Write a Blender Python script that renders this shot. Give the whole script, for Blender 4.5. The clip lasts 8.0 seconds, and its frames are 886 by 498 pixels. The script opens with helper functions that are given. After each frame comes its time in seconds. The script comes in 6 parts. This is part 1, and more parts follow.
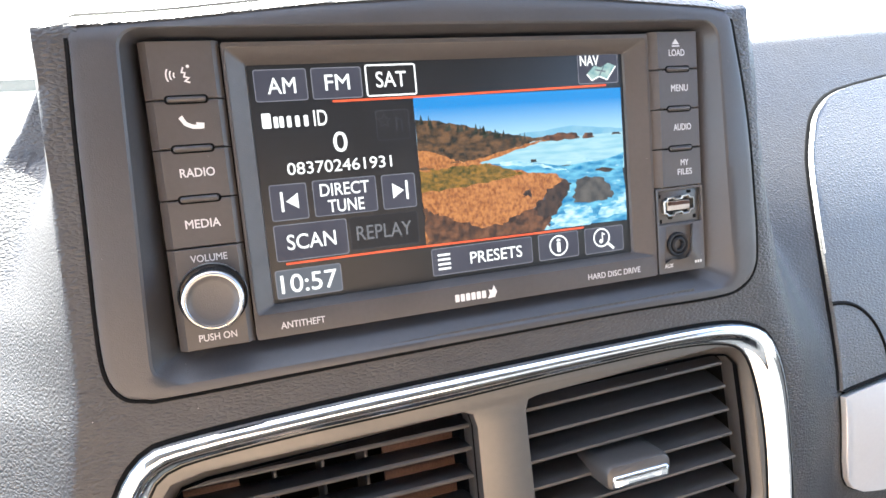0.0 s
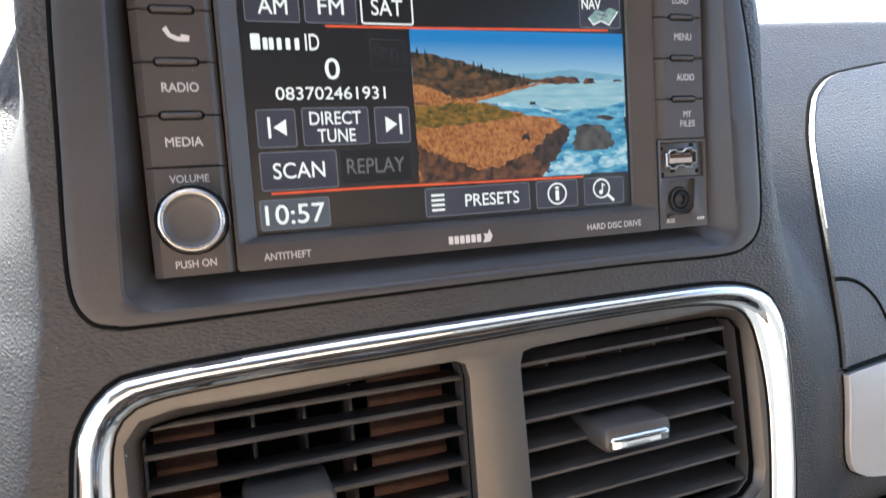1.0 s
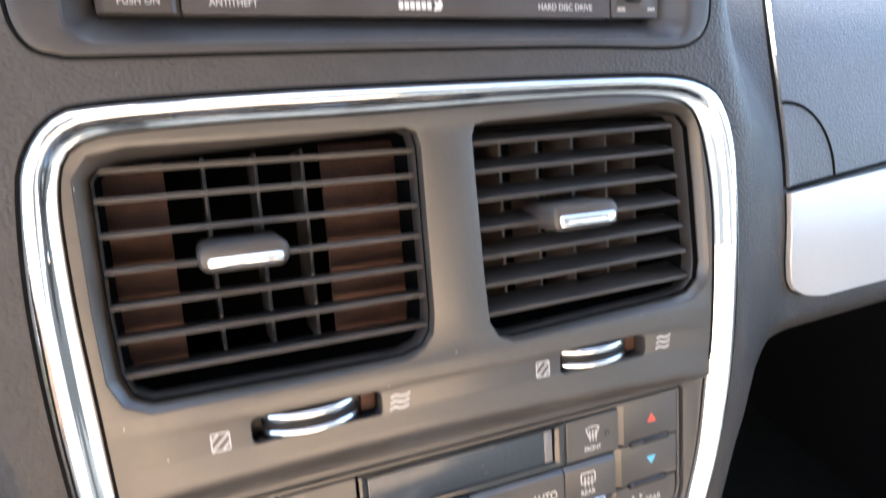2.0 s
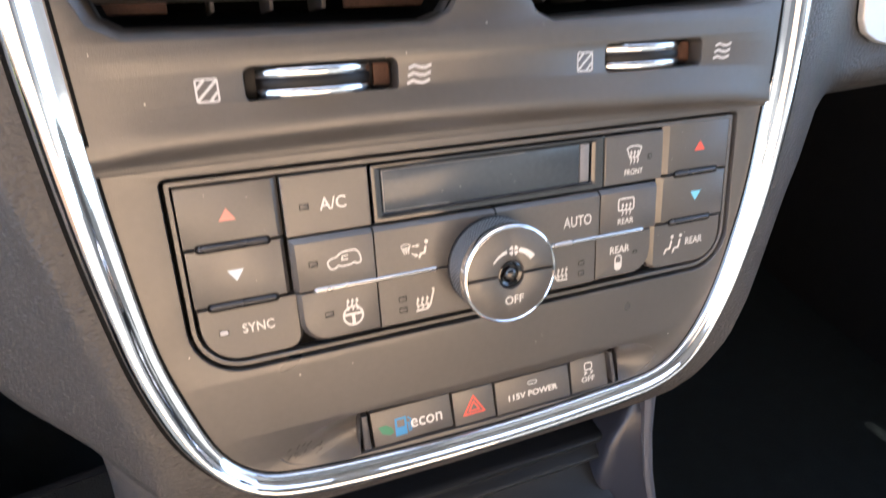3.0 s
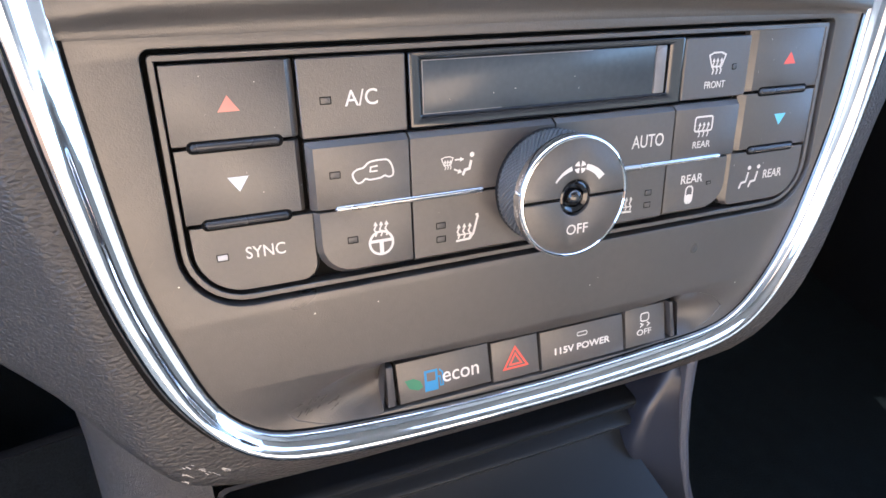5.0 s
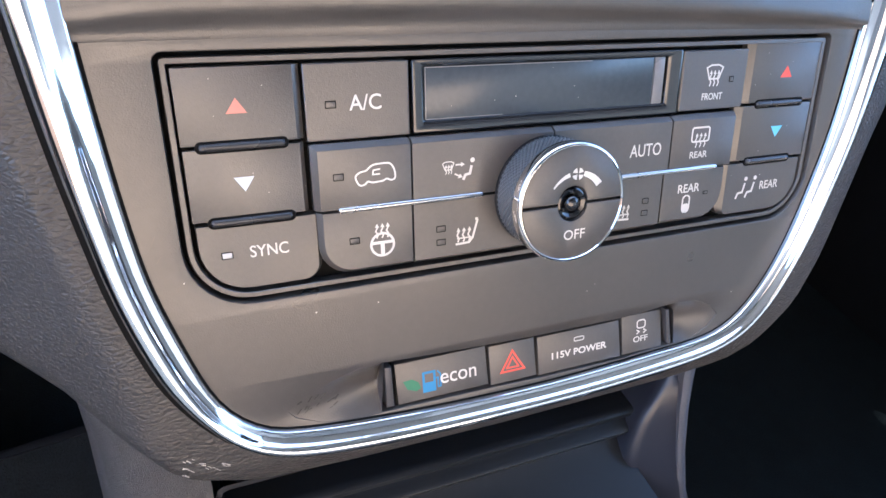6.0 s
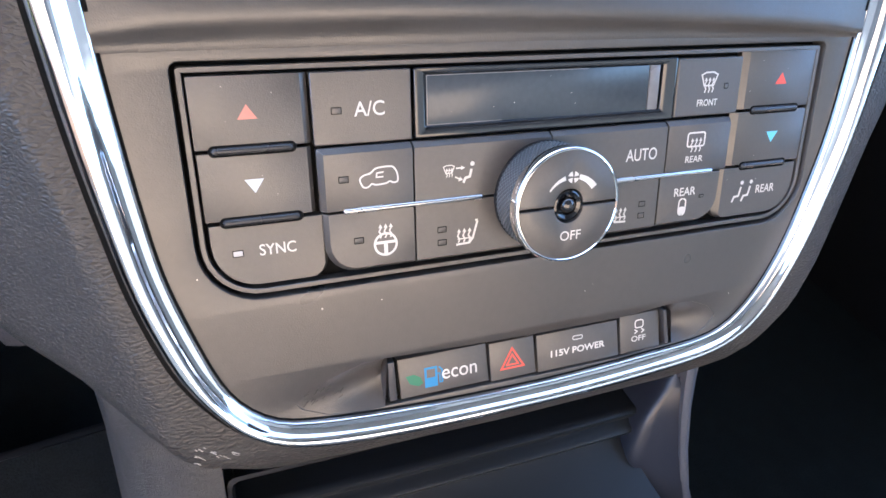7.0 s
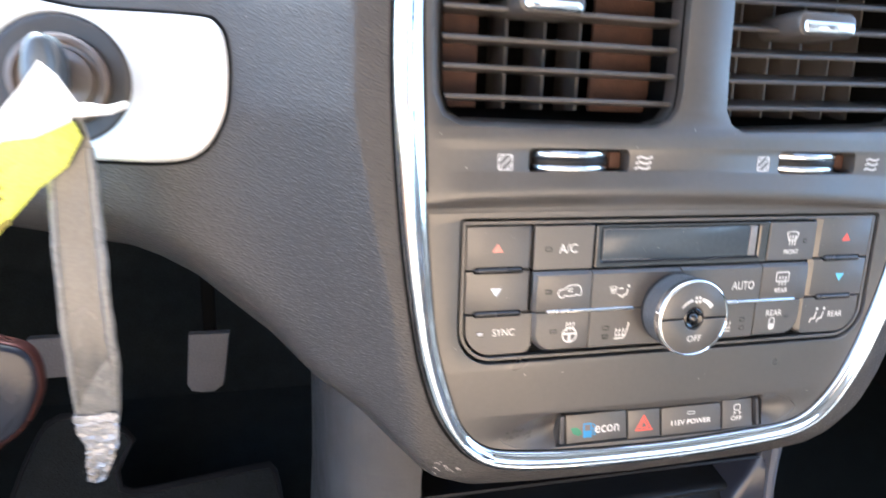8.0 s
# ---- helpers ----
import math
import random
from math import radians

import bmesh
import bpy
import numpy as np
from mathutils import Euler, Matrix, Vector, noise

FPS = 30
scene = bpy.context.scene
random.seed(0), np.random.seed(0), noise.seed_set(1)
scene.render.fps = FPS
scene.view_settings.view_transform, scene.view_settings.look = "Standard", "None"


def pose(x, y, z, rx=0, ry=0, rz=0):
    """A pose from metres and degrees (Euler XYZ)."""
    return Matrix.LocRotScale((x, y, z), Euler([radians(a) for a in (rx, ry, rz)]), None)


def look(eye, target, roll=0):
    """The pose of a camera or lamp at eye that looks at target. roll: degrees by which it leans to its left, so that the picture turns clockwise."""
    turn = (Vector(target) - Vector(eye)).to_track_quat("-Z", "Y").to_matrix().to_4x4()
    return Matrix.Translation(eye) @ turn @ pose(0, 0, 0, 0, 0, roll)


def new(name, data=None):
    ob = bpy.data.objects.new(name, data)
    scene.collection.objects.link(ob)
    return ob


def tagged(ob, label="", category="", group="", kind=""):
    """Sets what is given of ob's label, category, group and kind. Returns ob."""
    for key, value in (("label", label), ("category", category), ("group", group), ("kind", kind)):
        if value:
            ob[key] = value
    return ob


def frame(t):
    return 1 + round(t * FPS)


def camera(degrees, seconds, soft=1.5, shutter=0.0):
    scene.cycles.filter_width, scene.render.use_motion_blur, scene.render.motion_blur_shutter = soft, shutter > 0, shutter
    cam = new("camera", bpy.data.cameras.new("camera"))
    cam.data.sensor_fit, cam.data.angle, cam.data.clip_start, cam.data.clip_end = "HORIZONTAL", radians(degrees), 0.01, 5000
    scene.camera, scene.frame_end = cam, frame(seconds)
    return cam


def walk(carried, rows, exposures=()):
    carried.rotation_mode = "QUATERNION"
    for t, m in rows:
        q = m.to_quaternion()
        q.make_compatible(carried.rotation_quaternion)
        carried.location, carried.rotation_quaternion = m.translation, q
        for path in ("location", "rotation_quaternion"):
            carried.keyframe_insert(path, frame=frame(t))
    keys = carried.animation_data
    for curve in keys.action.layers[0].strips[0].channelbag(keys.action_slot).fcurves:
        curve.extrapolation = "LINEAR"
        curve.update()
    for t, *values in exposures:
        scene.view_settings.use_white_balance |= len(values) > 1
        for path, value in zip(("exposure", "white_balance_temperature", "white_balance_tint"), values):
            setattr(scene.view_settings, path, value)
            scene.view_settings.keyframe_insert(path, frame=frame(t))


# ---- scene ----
from mathutils import geometry

# The centre stack's own frame: x to the car's right, y into the dash, z up along the stack's face.
# The face leans back by LEAN degrees; the car's floor is at z = 0.
LEAN, STACK_Z = 20.0, 0.75
STACK = Matrix.Translation((0, 0, STACK_Z)) @ Matrix.Rotation(radians(-LEAN), 4, "X")

cam = camera(69.4, 8.0, shutter=0.35)
PATH = [
    (0, (-0.08460, -0.22003, 0.00105), (-0.02111, -0.03206, -0.02418), -5.03),
    (0.5, (-0.08564, -0.21872, -0.00681), (-0.02103, -0.03044, -0.02622), -4.29),
    (1, (-0.08512, -0.21177, -0.03013), (-0.01819, -0.02415, -0.04800), -3.75),
    (1.5, (-0.08505, -0.21389, -0.05805), (-0.01474, -0.02821, -0.08210), -4.02),
    (2, (-0.08682, -0.22308, -0.09514), (-0.01301, -0.04028, -0.12881), -3.92),
    (2.2, (-0.08478, -0.22391, -0.11481), (-0.01289, -0.04157, -0.15466), -3.52),
    (3.3, (-0.09418, -0.19561, -0.19785), (-0.02550, -0.02006, -0.26468), -3.02),
    (3.5, (-0.09040, -0.18675, -0.20680), (-0.02139, -0.01101, -0.27275), -2.94),
    (4, (-0.08370, -0.15955, -0.21419), (-0.01512, 0.01110, -0.29277), -3.90),
    (4.5, (-0.09111, -0.15542, -0.21023), (-0.02139, 0.01394, -0.29059), -2.94),
    (5, (-0.09675, -0.16481, -0.20653), (-0.02615, 0.00774, -0.27891), -1.43),
    (5.2, (-0.09722, -0.16477, -0.20568), (-0.02448, 0.00670, -0.27853), -0.85),
    (6.5, (-0.09752, -0.17243, -0.20833), (-0.02915, 0.00302, -0.27573), -0.31),
    (7, (-0.09671, -0.17855, -0.20596), (-0.03054, -0.00239, -0.27371), -0.73),
    (7.5, (-0.12242, -0.21684, -0.19217), (-0.06866, -0.03309, -0.25001), -0.51),
    (7.8, (-0.14922, -0.24189, -0.18058), (-0.09985, -0.05417, -0.22876), 0.85),
    (8, (-0.17606, -0.25654, -0.17072), (-0.12669, -0.06742, -0.21309), 1.59),
]
EXPOSURES = [(0.0, 3.8, 6300, 3), (0.5, 3.5, 6250, 3), (1.0, 3.1, 6300, 3), (1.5, 3.35, 6250, 3), (2.2, 3.85, 6200, 2), (3.3, 3.65, 6500, 5), (4.0, 3.65, 6300, 5), (5.0, 3.65, 5600, 3), (6.5, 3.6, 5400, 4), (7.0, 3.65, 5400, 3), (7.5, 3.9, 5450, 0), (8.0, 4.0, 5750, 0)]
walk(cam, [(t, STACK @ look(eye, target, roll)) for t, eye, target, roll in PATH], EXPOSURES)

# ---------------------------------------------------------------- world and light
world = bpy.data.worlds.new("sky")
scene.world = world
world.use_nodes = True
SUN_ELEV, SUN_AZ = 46.0, -19.0      # degrees above the horizon; turn from straight ahead, negative to the car's left
wn, wl = world.node_tree.nodes, world.node_tree.links
sky = wn.new("ShaderNodeTexSky")
sky.sky_type, sky.sun_disc = "NISHITA", False
sky.air_density, sky.dust_density = 0.75, 3.5      # hazy, pale sky
sky.sun_elevation, sky.sun_rotation = radians(SUN_ELEV), radians(SUN_AZ)
wn["Background"].inputs["Strength"].default_value = 0.15
wl.new(sky.outputs[0], wn["Background"].inputs["Color"])
lamp = bpy.data.lights.new("sun", "SUN")
lamp.energy, lamp.angle, lamp.color = 3.8, radians(1.2), (1.0, 0.95, 0.88)
sun = new("sun", lamp)
sun_dir = Vector((math.sin(radians(SUN_AZ)) * math.cos(radians(SUN_ELEV)), math.cos(radians(SUN_AZ)) * math.cos(radians(SUN_ELEV)), math.sin(radians(SUN_ELEV))))
sun.matrix_world = look(sun_dir * 5, (0, 0, 0))


# ---------------------------------------------------------------- materials
def material(name, colour, rough=0.5, metal=0.0, spec=0.5, vary=0.12, vary_scale=40.0, bump=(), rough_vary=0.08, speck=0.0):
    """Principled paint or plastic. vary: colour change at two scales; bump: rows of (kind, scale, strength, depth in metres, stretch);
    speck: share of pale dust specks."""
    m = bpy.data.materials.new(name)
    m.use_nodes = True
    n, l = m.node_tree.nodes, m.node_tree.links
    p = n["Principled BSDF"]
    p.inputs["Metallic"].default_value = metal
    p.inputs["Specular IOR Level"].default_value = spec
    tc = n.new("ShaderNodeTexCoord")
    big, small = n.new("ShaderNodeTexNoise"), n.new("ShaderNodeTexNoise")
    big.inputs["Scale"].default_value, big.inputs["Detail"].default_value = vary_scale, 3
    small.inputs["Scale"].default_value, small.inputs["Detail"].default_value = vary_scale * 14, 2
    for t in (big, small):
        l.new(tc.outputs["Object"], t.inputs["Vector"])
    add = n.new("ShaderNodeMath"); add.operation = "ADD"
    l.new(big.outputs["Fac"], add.inputs[0]); l.new(small.outputs["Fac"], add.inputs[1])
    rng = n.new("ShaderNodeMapRange")
    rng.inputs["From Min"].default_value, rng.inputs["From Max"].default_value = 0.6, 1.4
    rng.inputs["To Min"].default_value, rng.inputs["To Max"].default_value = 1 - vary, 1 + vary
    l.new(add.outputs[0], rng.inputs["Value"])
    mul = n.new("ShaderNodeVectorMath"); mul.operation = "SCALE"
    mul.inputs[0].default_value = colour
    l.new(rng.outputs[0], mul.inputs["Scale"])
    out = mul.outputs[0]
    if speck:
        dots = n.new("ShaderNodeTexVoronoi")
        dots.inputs["Scale"].default_value = 160
        l.new(tc.outputs["Object"], dots.inputs["Vector"])
        less = n.new("ShaderNodeMath"); less.operation = "LESS_THAN"; less.inputs[1].default_value = speck
        l.new(dots.outputs["Distance"], less.inputs[0])
        mix = n.new("ShaderNodeMixRGB")
        mix.inputs["Color2"].default_value = (0.5, 0.48, 0.44, 1)
        l.new(less.outputs[0], mix.inputs["Fac"]); l.new(out, mix.inputs["Color1"])
        out = mix.outputs[0]
    l.new(out, p.inputs["Base Color"])
    rr = n.new("ShaderNodeMapRange")
    rr.inputs["From Min"].default_value, rr.inputs["From Max"].default_value = 0.3, 0.7
    rr.inputs["To Min"].default_value, rr.inputs["To Max"].default_value = max(0.02, rough - rough_vary), rough + rough_vary
    l.new(big.outputs["Fac"], rr.inputs["Value"]); l.new(rr.outputs[0], p.inputs["Roughness"])
    last = None
    for kind, scale, strength, depth, stretch in bump:
        mp = n.new("ShaderNodeMapping"); mp.inputs["Scale"].default_value = stretch
        l.new(tc.outputs["Object"], mp.inputs["Vector"])
        if kind == "cells":
            t = n.new("ShaderNodeTexVoronoi"); t.feature = "DISTANCE_TO_EDGE"; o = t.outputs["Distance"]
        else:
            t = n.new("ShaderNodeTexNoise"); t.inputs["Detail"].default_value = 1.6; t.inputs["Distortion"].default_value = 0.4; o = t.outputs["Fac"]
        t.inputs["Scale"].default_value = scale
        l.new(mp.outputs[0], t.inputs["Vector"])
        b = n.new("ShaderNodeBump")
        b.inputs["Strength"].default_value, b.inputs["Distance"].default_value = strength, depth
        l.new(o, b.inputs["Height"])
        if last:
            l.new(last.outputs[0], b.inputs["Normal"])
        last = b
    if last:
        l.new(last.outputs[0], p.inputs["Normal"])
    return m


GRAIN = (("cells", 560, 0.8, 0.0006, (0.7, 1.0, 1.3)), ("noise", 700, 0.7, 0.0005, (0.7, 1.0, 1.6)))
FINE = (("noise", 2400, 0.4, 0.00016, (1, 1, 1)),)
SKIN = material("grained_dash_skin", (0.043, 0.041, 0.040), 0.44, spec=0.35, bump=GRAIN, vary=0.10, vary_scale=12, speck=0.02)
# paler than SKIN: the windscreen's sheen is put into the base colour
TOPPAD = material("grained_pad_with_sheen", (0.075, 0.073, 0.072), 0.36, spec=0.8, bump=GRAIN, vary=0.08, vary_scale=12)
SATIN = material("satin_graphite_paint", (0.045, 0.040, 0.036), 0.35, spec=0.85, metal=0.05, bump=FINE, vary=0.11, vary_scale=30, speck=0.004)
RIM = material("smooth_dark_plastic", (0.048, 0.046, 0.047), 0.40, spec=0.38, bump=FINE, vary=0.06, speck=0.012)
BUTTON = material("matt_button_plastic", (0.050, 0.045, 0.041), 0.38, spec=0.85, bump=FINE, vary=0.13, vary_scale=60, speck=0.004)
RADIO = material("matt_radio_plastic", (0.056, 0.049, 0.045), 0.42, spec=0.4, bump=FINE, vary=0.07, speck=0.012)
KNURL = material("knurled_grey_plastic", (0.060, 0.062, 0.066), 0.38, vary=0.08)
LCD_EDGE = material("lcd_border", (0.16, 0.16, 0.165), 0.3, vary=0.1)
CAPSULE = material("dark_gloss_capsule", (0.030, 0.030, 0.032), 0.26, vary=0.06)
BLACK = material("black_plastic", (0.009, 0.009, 0.010), 0.5, spec=0.25, vary=0.15)
SEAM = material("dark_seam", (0.004, 0.004, 0.004), 0.8, spec=0.08, vary=0.1)
GLOSS = material("gloss_black", (0.010, 0.010, 0.011), 0.08, spec=0.75, rough_vary=0.03, speck=0.01)
LCD = material("unlit_lcd_glass", (0.040, 0.050, 0.060), 0.24, rough_vary=0.05, spec=0.5, speck=0.006)
CHROME = material("bright_chrome", (0.86, 0.86, 0.87), 0.06, metal=1.0, vary=0.03, rough_vary=0.03, speck=0.006, bump=(("noise", 38, 0.5, 0.0005, (1, 1, 1)), ("noise", 130, 0.35, 0.00012, (1, 1, 1))))
SILVER = material("silver_paint", (0.50, 0.495, 0.49), 0.36, metal=0.35, vary=0.04, bump=FINE)
SATIN_METAL = material("satin_metal", (0.62, 0.61, 0.60), 0.25, metal=1.0, vary=0.05)
PRINT = material("white_print", (0.55, 0.53, 0.50), 0.5, vary=0.05)
GREYPRINT = material("grey_print", (0.44, 0.43, 0.42), 0.5, vary=0.05)
RED = material("red_print", (0.60, 0.075, 0.05), 0.5, vary=0.05)
SALMON = material("salmon_print", (0.50, 0.19, 0.145), 0.5, vary=0.05)
PALEBLUE = material("pale_blue_print", (0.48, 0.52, 0.55), 0.5, vary=0.05)
BLUE = material("blue_print", (0.14, 0.46, 0.66), 0.5, vary=0.05)
CYAN = material("cyan_print", (0.012, 0.17, 0.36), 0.5, vary=0.05)
GREEN = material("green_print", (0.02, 0.14, 0.075), 0.5, vary=0.05)
# brown stands for warm cabin light on dark plastic; the mottling for dust
VANE = material("dusty_warm_lit_vane", (0.062, 0.032, 0.022), 0.7, spec=0.2, vary=0.45, vary_scale=120)
RING = material("dull_ring_metal", (0.45, 0.44, 0.43), 0.28, metal=1.0, vary=0.06)
# blacker than BLACK, so that deep recesses stay as dark as their shade
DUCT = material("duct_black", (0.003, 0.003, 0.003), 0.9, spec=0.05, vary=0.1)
CAP = material("knob_cap", (0.060, 0.055, 0.053), 0.42, bump=FINE, vary=0.06)
TONGUE = material("usb_tongue", (0.36, 0.33, 0.29), 0.5, vary=0.1)
SLAT = material("slat_plastic", (0.054, 0.048, 0.044), 0.40, bump=FINE, vary=0.08)
STEEL = material("usb_steel", (0.40, 0.37, 0.33), 0.38, metal=1.0, vary=0.08)
CARPET = material("black_carpet", (0.013, 0.016, 0.017), 0.95, spec=0.08, bump=(("noise", 900, 0.8, 0.002, (1, 1, 1)),), vary=0.4)
MAT_RUBBER = material("floor_mat_cloth", (0.019, 0.021, 0.022), 0.9, spec=0.1, bump=(("noise", 600, 0.8, 0.0015, (1, 1, 1)),), vary=0.3)
# lining of unseen slabs, dark so that the chrome reflects dark bands
HEADLINER = material("charcoal_headliner", (0.070, 0.071, 0.075), 0.9, bump=(("noise", 500, 0.5, 0.001, (1, 1, 1)),), vary=0.1)
# cloths of unseen slabs, picked for the bounce and reflections they give
TRIMCLOTH = material("tan_trim", (0.49, 0.35, 0.25), 0.8, bump=(("noise", 400, 0.5, 0.001, (1, 1, 1)),), vary=0.15)
DARKTRIM = material("black_trim_cloth", (0.024, 0.027, 0.032), 0.85, bump=(("noise", 400, 0.5, 0.001, (1, 1, 1)),), vary=0.15)
DARKCLOTH = material("charcoal_cloth", (0.075, 0.078, 0.083), 0.9, bump=(("noise", 400, 0.5, 0.001, (1, 1, 1)),), vary=0.15)
PALE_GROUND = material("pale_bounce_ground", (0.52, 0.51, 0.49), 0.9, bump=(("noise", 60, 0.5, 0.01, (1, 1, 1)),), vary=0.3, vary_scale=2)
PAPER = material("white_paper_tag", (0.82, 0.82, 0.80), 0.6, bump=(("noise", 90, 0.4, 0.002, (1, 1, 1)),), vary=0.04)
YELLOW = material("yellow_tag", (0.58, 0.60, 0.07), 0.45, vary=0.5, vary_scale=70, bump=(("noise", 140, 0.6, 0.003, (1, 1, 1)),))
STRAP = material("milky_plastic_strap", (0.078, 0.075, 0.069), 0.24, bump=(("noise", 120, 0.5, 0.002, (1, 1, 0.3)),), vary=0.25, vary_scale=50)
PEDAL = material("worn_pedal_rubber", (0.085, 0.082, 0.088), 0.7, bump=(("noise", 300, 0.5, 0.001, (1, 1, 1)),), vary=0.25)
FOB = material("grey_fob_plastic", (0.06, 0.068, 0.078), 0.15, vary=0.1)
COPPER = material("copper_rim", (0.085, 0.034, 0.030), 0.3, metal=0.5, vary=0.1)
NAVY = material("navy_cloth", (0.03, 0.04, 0.07), 0.8, bump=(("noise", 700, 0.6, 0.001, (1, 1, 1)),), vary=0.2)
PINK = material("pink_piping", (0.70, 0.12, 0.20), 0.6, vary=0.1)


def glow(name, low, high, scale=120.0, strength=1.0, stretch=(1, 1, 1), detail=4, ramp=None):
    """A lit display colour: noise between two colours, or a ramp along z between two heights in millimetres."""
    m = bpy.data.materials.new(name)
    m.use_nodes = True
    n, l = m.node_tree.nodes, m.node_tree.links
    p = n["Principled BSDF"]
    p.inputs["Base Color"].default_value = (0.008, 0.008, 0.009, 1)
    p.inputs["Roughness"].default_value = 0.42
    p.inputs["Specular IOR Level"].default_value = 0.25
    tc = n.new("ShaderNodeTexCoord")
    mp = n.new("ShaderNodeMapping"); mp.inputs["Scale"].default_value = stretch
    l.new(tc.outputs["Object"], mp.inputs["Vector"])
    t = n.new("ShaderNodeTexNoise")
    t.inputs["Scale"].default_value, t.inputs["Detail"].default_value = scale, detail
    l.new(mp.outputs[0], t.inputs["Vector"])
    fac = n.new("ShaderNodeMapRange")
    if ramp:
        sep = n.new("ShaderNodeSeparateXYZ"); l.new(tc.outputs["Object"], sep.inputs[0])
        fac.inputs["From Min"].default_value, fac.inputs["From Max"].default_value = ramp[0] * 0.001, ramp[1] * 0.001
        l.new(sep.outputs["Z"], fac.inputs["Value"])
    else:
        fac.inputs["From Min"].default_value, fac.inputs["From Max"].default_value = 0.35, 0.65
        l.new(t.outputs["Fac"], fac.inputs["Value"])
    mix = n.new("ShaderNodeMixRGB")
    mix.inputs["Color1"].default_value, mix.inputs["Color2"].default_value = (*low, 1), (*high, 1)
    l.new(fac.outputs[0], mix.inputs["Fac"])
    l.new(mix.outputs[0], p.inputs["Emission Color"])
    p.inputs["Emission Strength"].default_value = strength
    return m


LIT = 0.086      # brightness of the radio's display
S_BLACK = glow("display_black", (0.012, 0.012, 0.013), (0.016, 0.016, 0.018), strength=LIT)
S_WHITE = glow("display_white", (0.93, 0.94, 0.95), (1, 1, 1), strength=LIT * 1.35)
S_KEY = glow("display_key", (0.05, 0.05, 0.075), (0.075, 0.075, 0.105), 30, strength=LIT)
S_EDGE = glow("display_key_edge", (0.20, 0.20, 0.25), (0.26, 0.26, 0.30), strength=LIT)
S_CLOCK = glow("display_clock", (0.11, 0.125, 0.16), (0.14, 0.155, 0.19), 30, strength=LIT)
S_DIM = glow("display_dim", (0.17, 0.17, 0.19), (0.20, 0.20, 0.22), strength=LIT)
S_FAINT = glow("display_faint", (0.035, 0.035, 0.045), (0.05, 0.05, 0.06), strength=LIT)
S_RED = glow("display_red_line", (0.75, 0.08, 0.03), (0.95, 0.14, 0.05), strength=LIT * 1.3)
S_SKY = glow("picture_sky_colour", (0.55, 0.78, 0.86), (0.02, 0.24, 0.62), strength=LIT * 1.15, ramp=(8, 26))
S_SEA = glow("picture_sea_colour", (0.01, 0.19, 0.42), (0.20, 0.55, 0.74), 260, strength=LIT * 1.1, stretch=(0.7, 1, 2.2), detail=6)
S_FOAM = glow("picture_foam_colour", (0.08, 0.36, 0.58), (0.62, 0.80, 0.87), 420, strength=LIT * 1.2, stretch=(0.6, 1, 1.8), detail=6)
S_PALE = glow("picture_far_sea_colour", (0.30, 0.58, 0.72), (0.50, 0.74, 0.83), 240, strength=LIT, stretch=(0.4, 1, 3), detail=5)
S_HAZE = glow("picture_far_hill_colour", (0.20, 0.47, 0.68), (0.30, 0.55, 0.72), 200, strength=LIT)
S_WOOD = glow("picture_wooded_hill_colour", (0.020, 0.022, 0.016), (0.22, 0.11, 0.05), 480, strength=LIT, stretch=(0.8, 1, 1.3), detail=7)
S_TREE = glow("picture_tree_colour", (0.008, 0.016, 0.012), (0.05, 0.055, 0.035), 500, strength=LIT, detail=5)
S_SAND = glow("picture_ochre_slope_colour", (0.30, 0.095, 0.028), (0.70, 0.28, 0.09), 800, strength=LIT, stretch=(1.1, 1, 0.9), detail=8)
S_MEADOW = glow("picture_meadow_colour", (0.055, 0.062, 0.012), (0.40, 0.20, 0.035), 560, strength=LIT, stretch=(1, 1, 1.5), detail=7)
S_ROCK = glow("picture_rock_colour", (0.010, 0.010, 0.012), (0.10, 0.06, 0.045), 420, strength=LIT, detail=6)
S_SHADE = glow("picture_shadow_slope_colour", (0.035, 0.022, 0.018), (0.24, 0.10, 0.05), 420, strength=LIT, detail=6)
S_STACK = glow("picture_sea_stack_colour", (0.05, 0.05, 0.052), (0.15, 0.135, 0.125), 300, strength=LIT, detail=6)


# ---------------------------------------------------------------- mesh helpers, in millimetres of the stack's frame
MM = 0.001
ORIGIN = {}


def thing(name, x, y, z, label, category, group="", kind="", base=STACK):
    """An Empty at (x, y, z) mm of the given frame, to parent the parts of one thing."""
    e = new(name)
    e.empty_display_size = 0.01
    e.matrix_world = base @ Matrix.Translation(Vector((x, y, z)) * MM)
    ORIGIN[e.name] = Vector((x, y, z))
    return tagged(e, label, category, group, kind)


def mesh_of(name, bm, mat, origin, angle=32):
    for v in bm.verts:
        v.co = (v.co - origin) * MM
    for f in bm.faces:
        f.smooth = not f.tag      # flat fronts keep their own light
    me = bpy.data.meshes.new(name)
    bm.to_mesh(me)
    bm.free()
    me.set_sharp_from_angle(angle=radians(angle))
    me.materials.append(mat)
    return me


def part(name, bm, mat, parent, label="", angle=32):
    """The bmesh (mm of the stack's frame) as one mesh object under a thing or a part."""
    origin = ORIGIN[parent.name]
    ob = new(name, mesh_of(name, bm, mat, origin, angle))
    ob.parent = parent
    ORIGIN[ob.name] = origin
    return tagged(ob, label)


class Loop(list):
    """A rounded rectangle's points, with the numbers that it was made from."""
    args = None


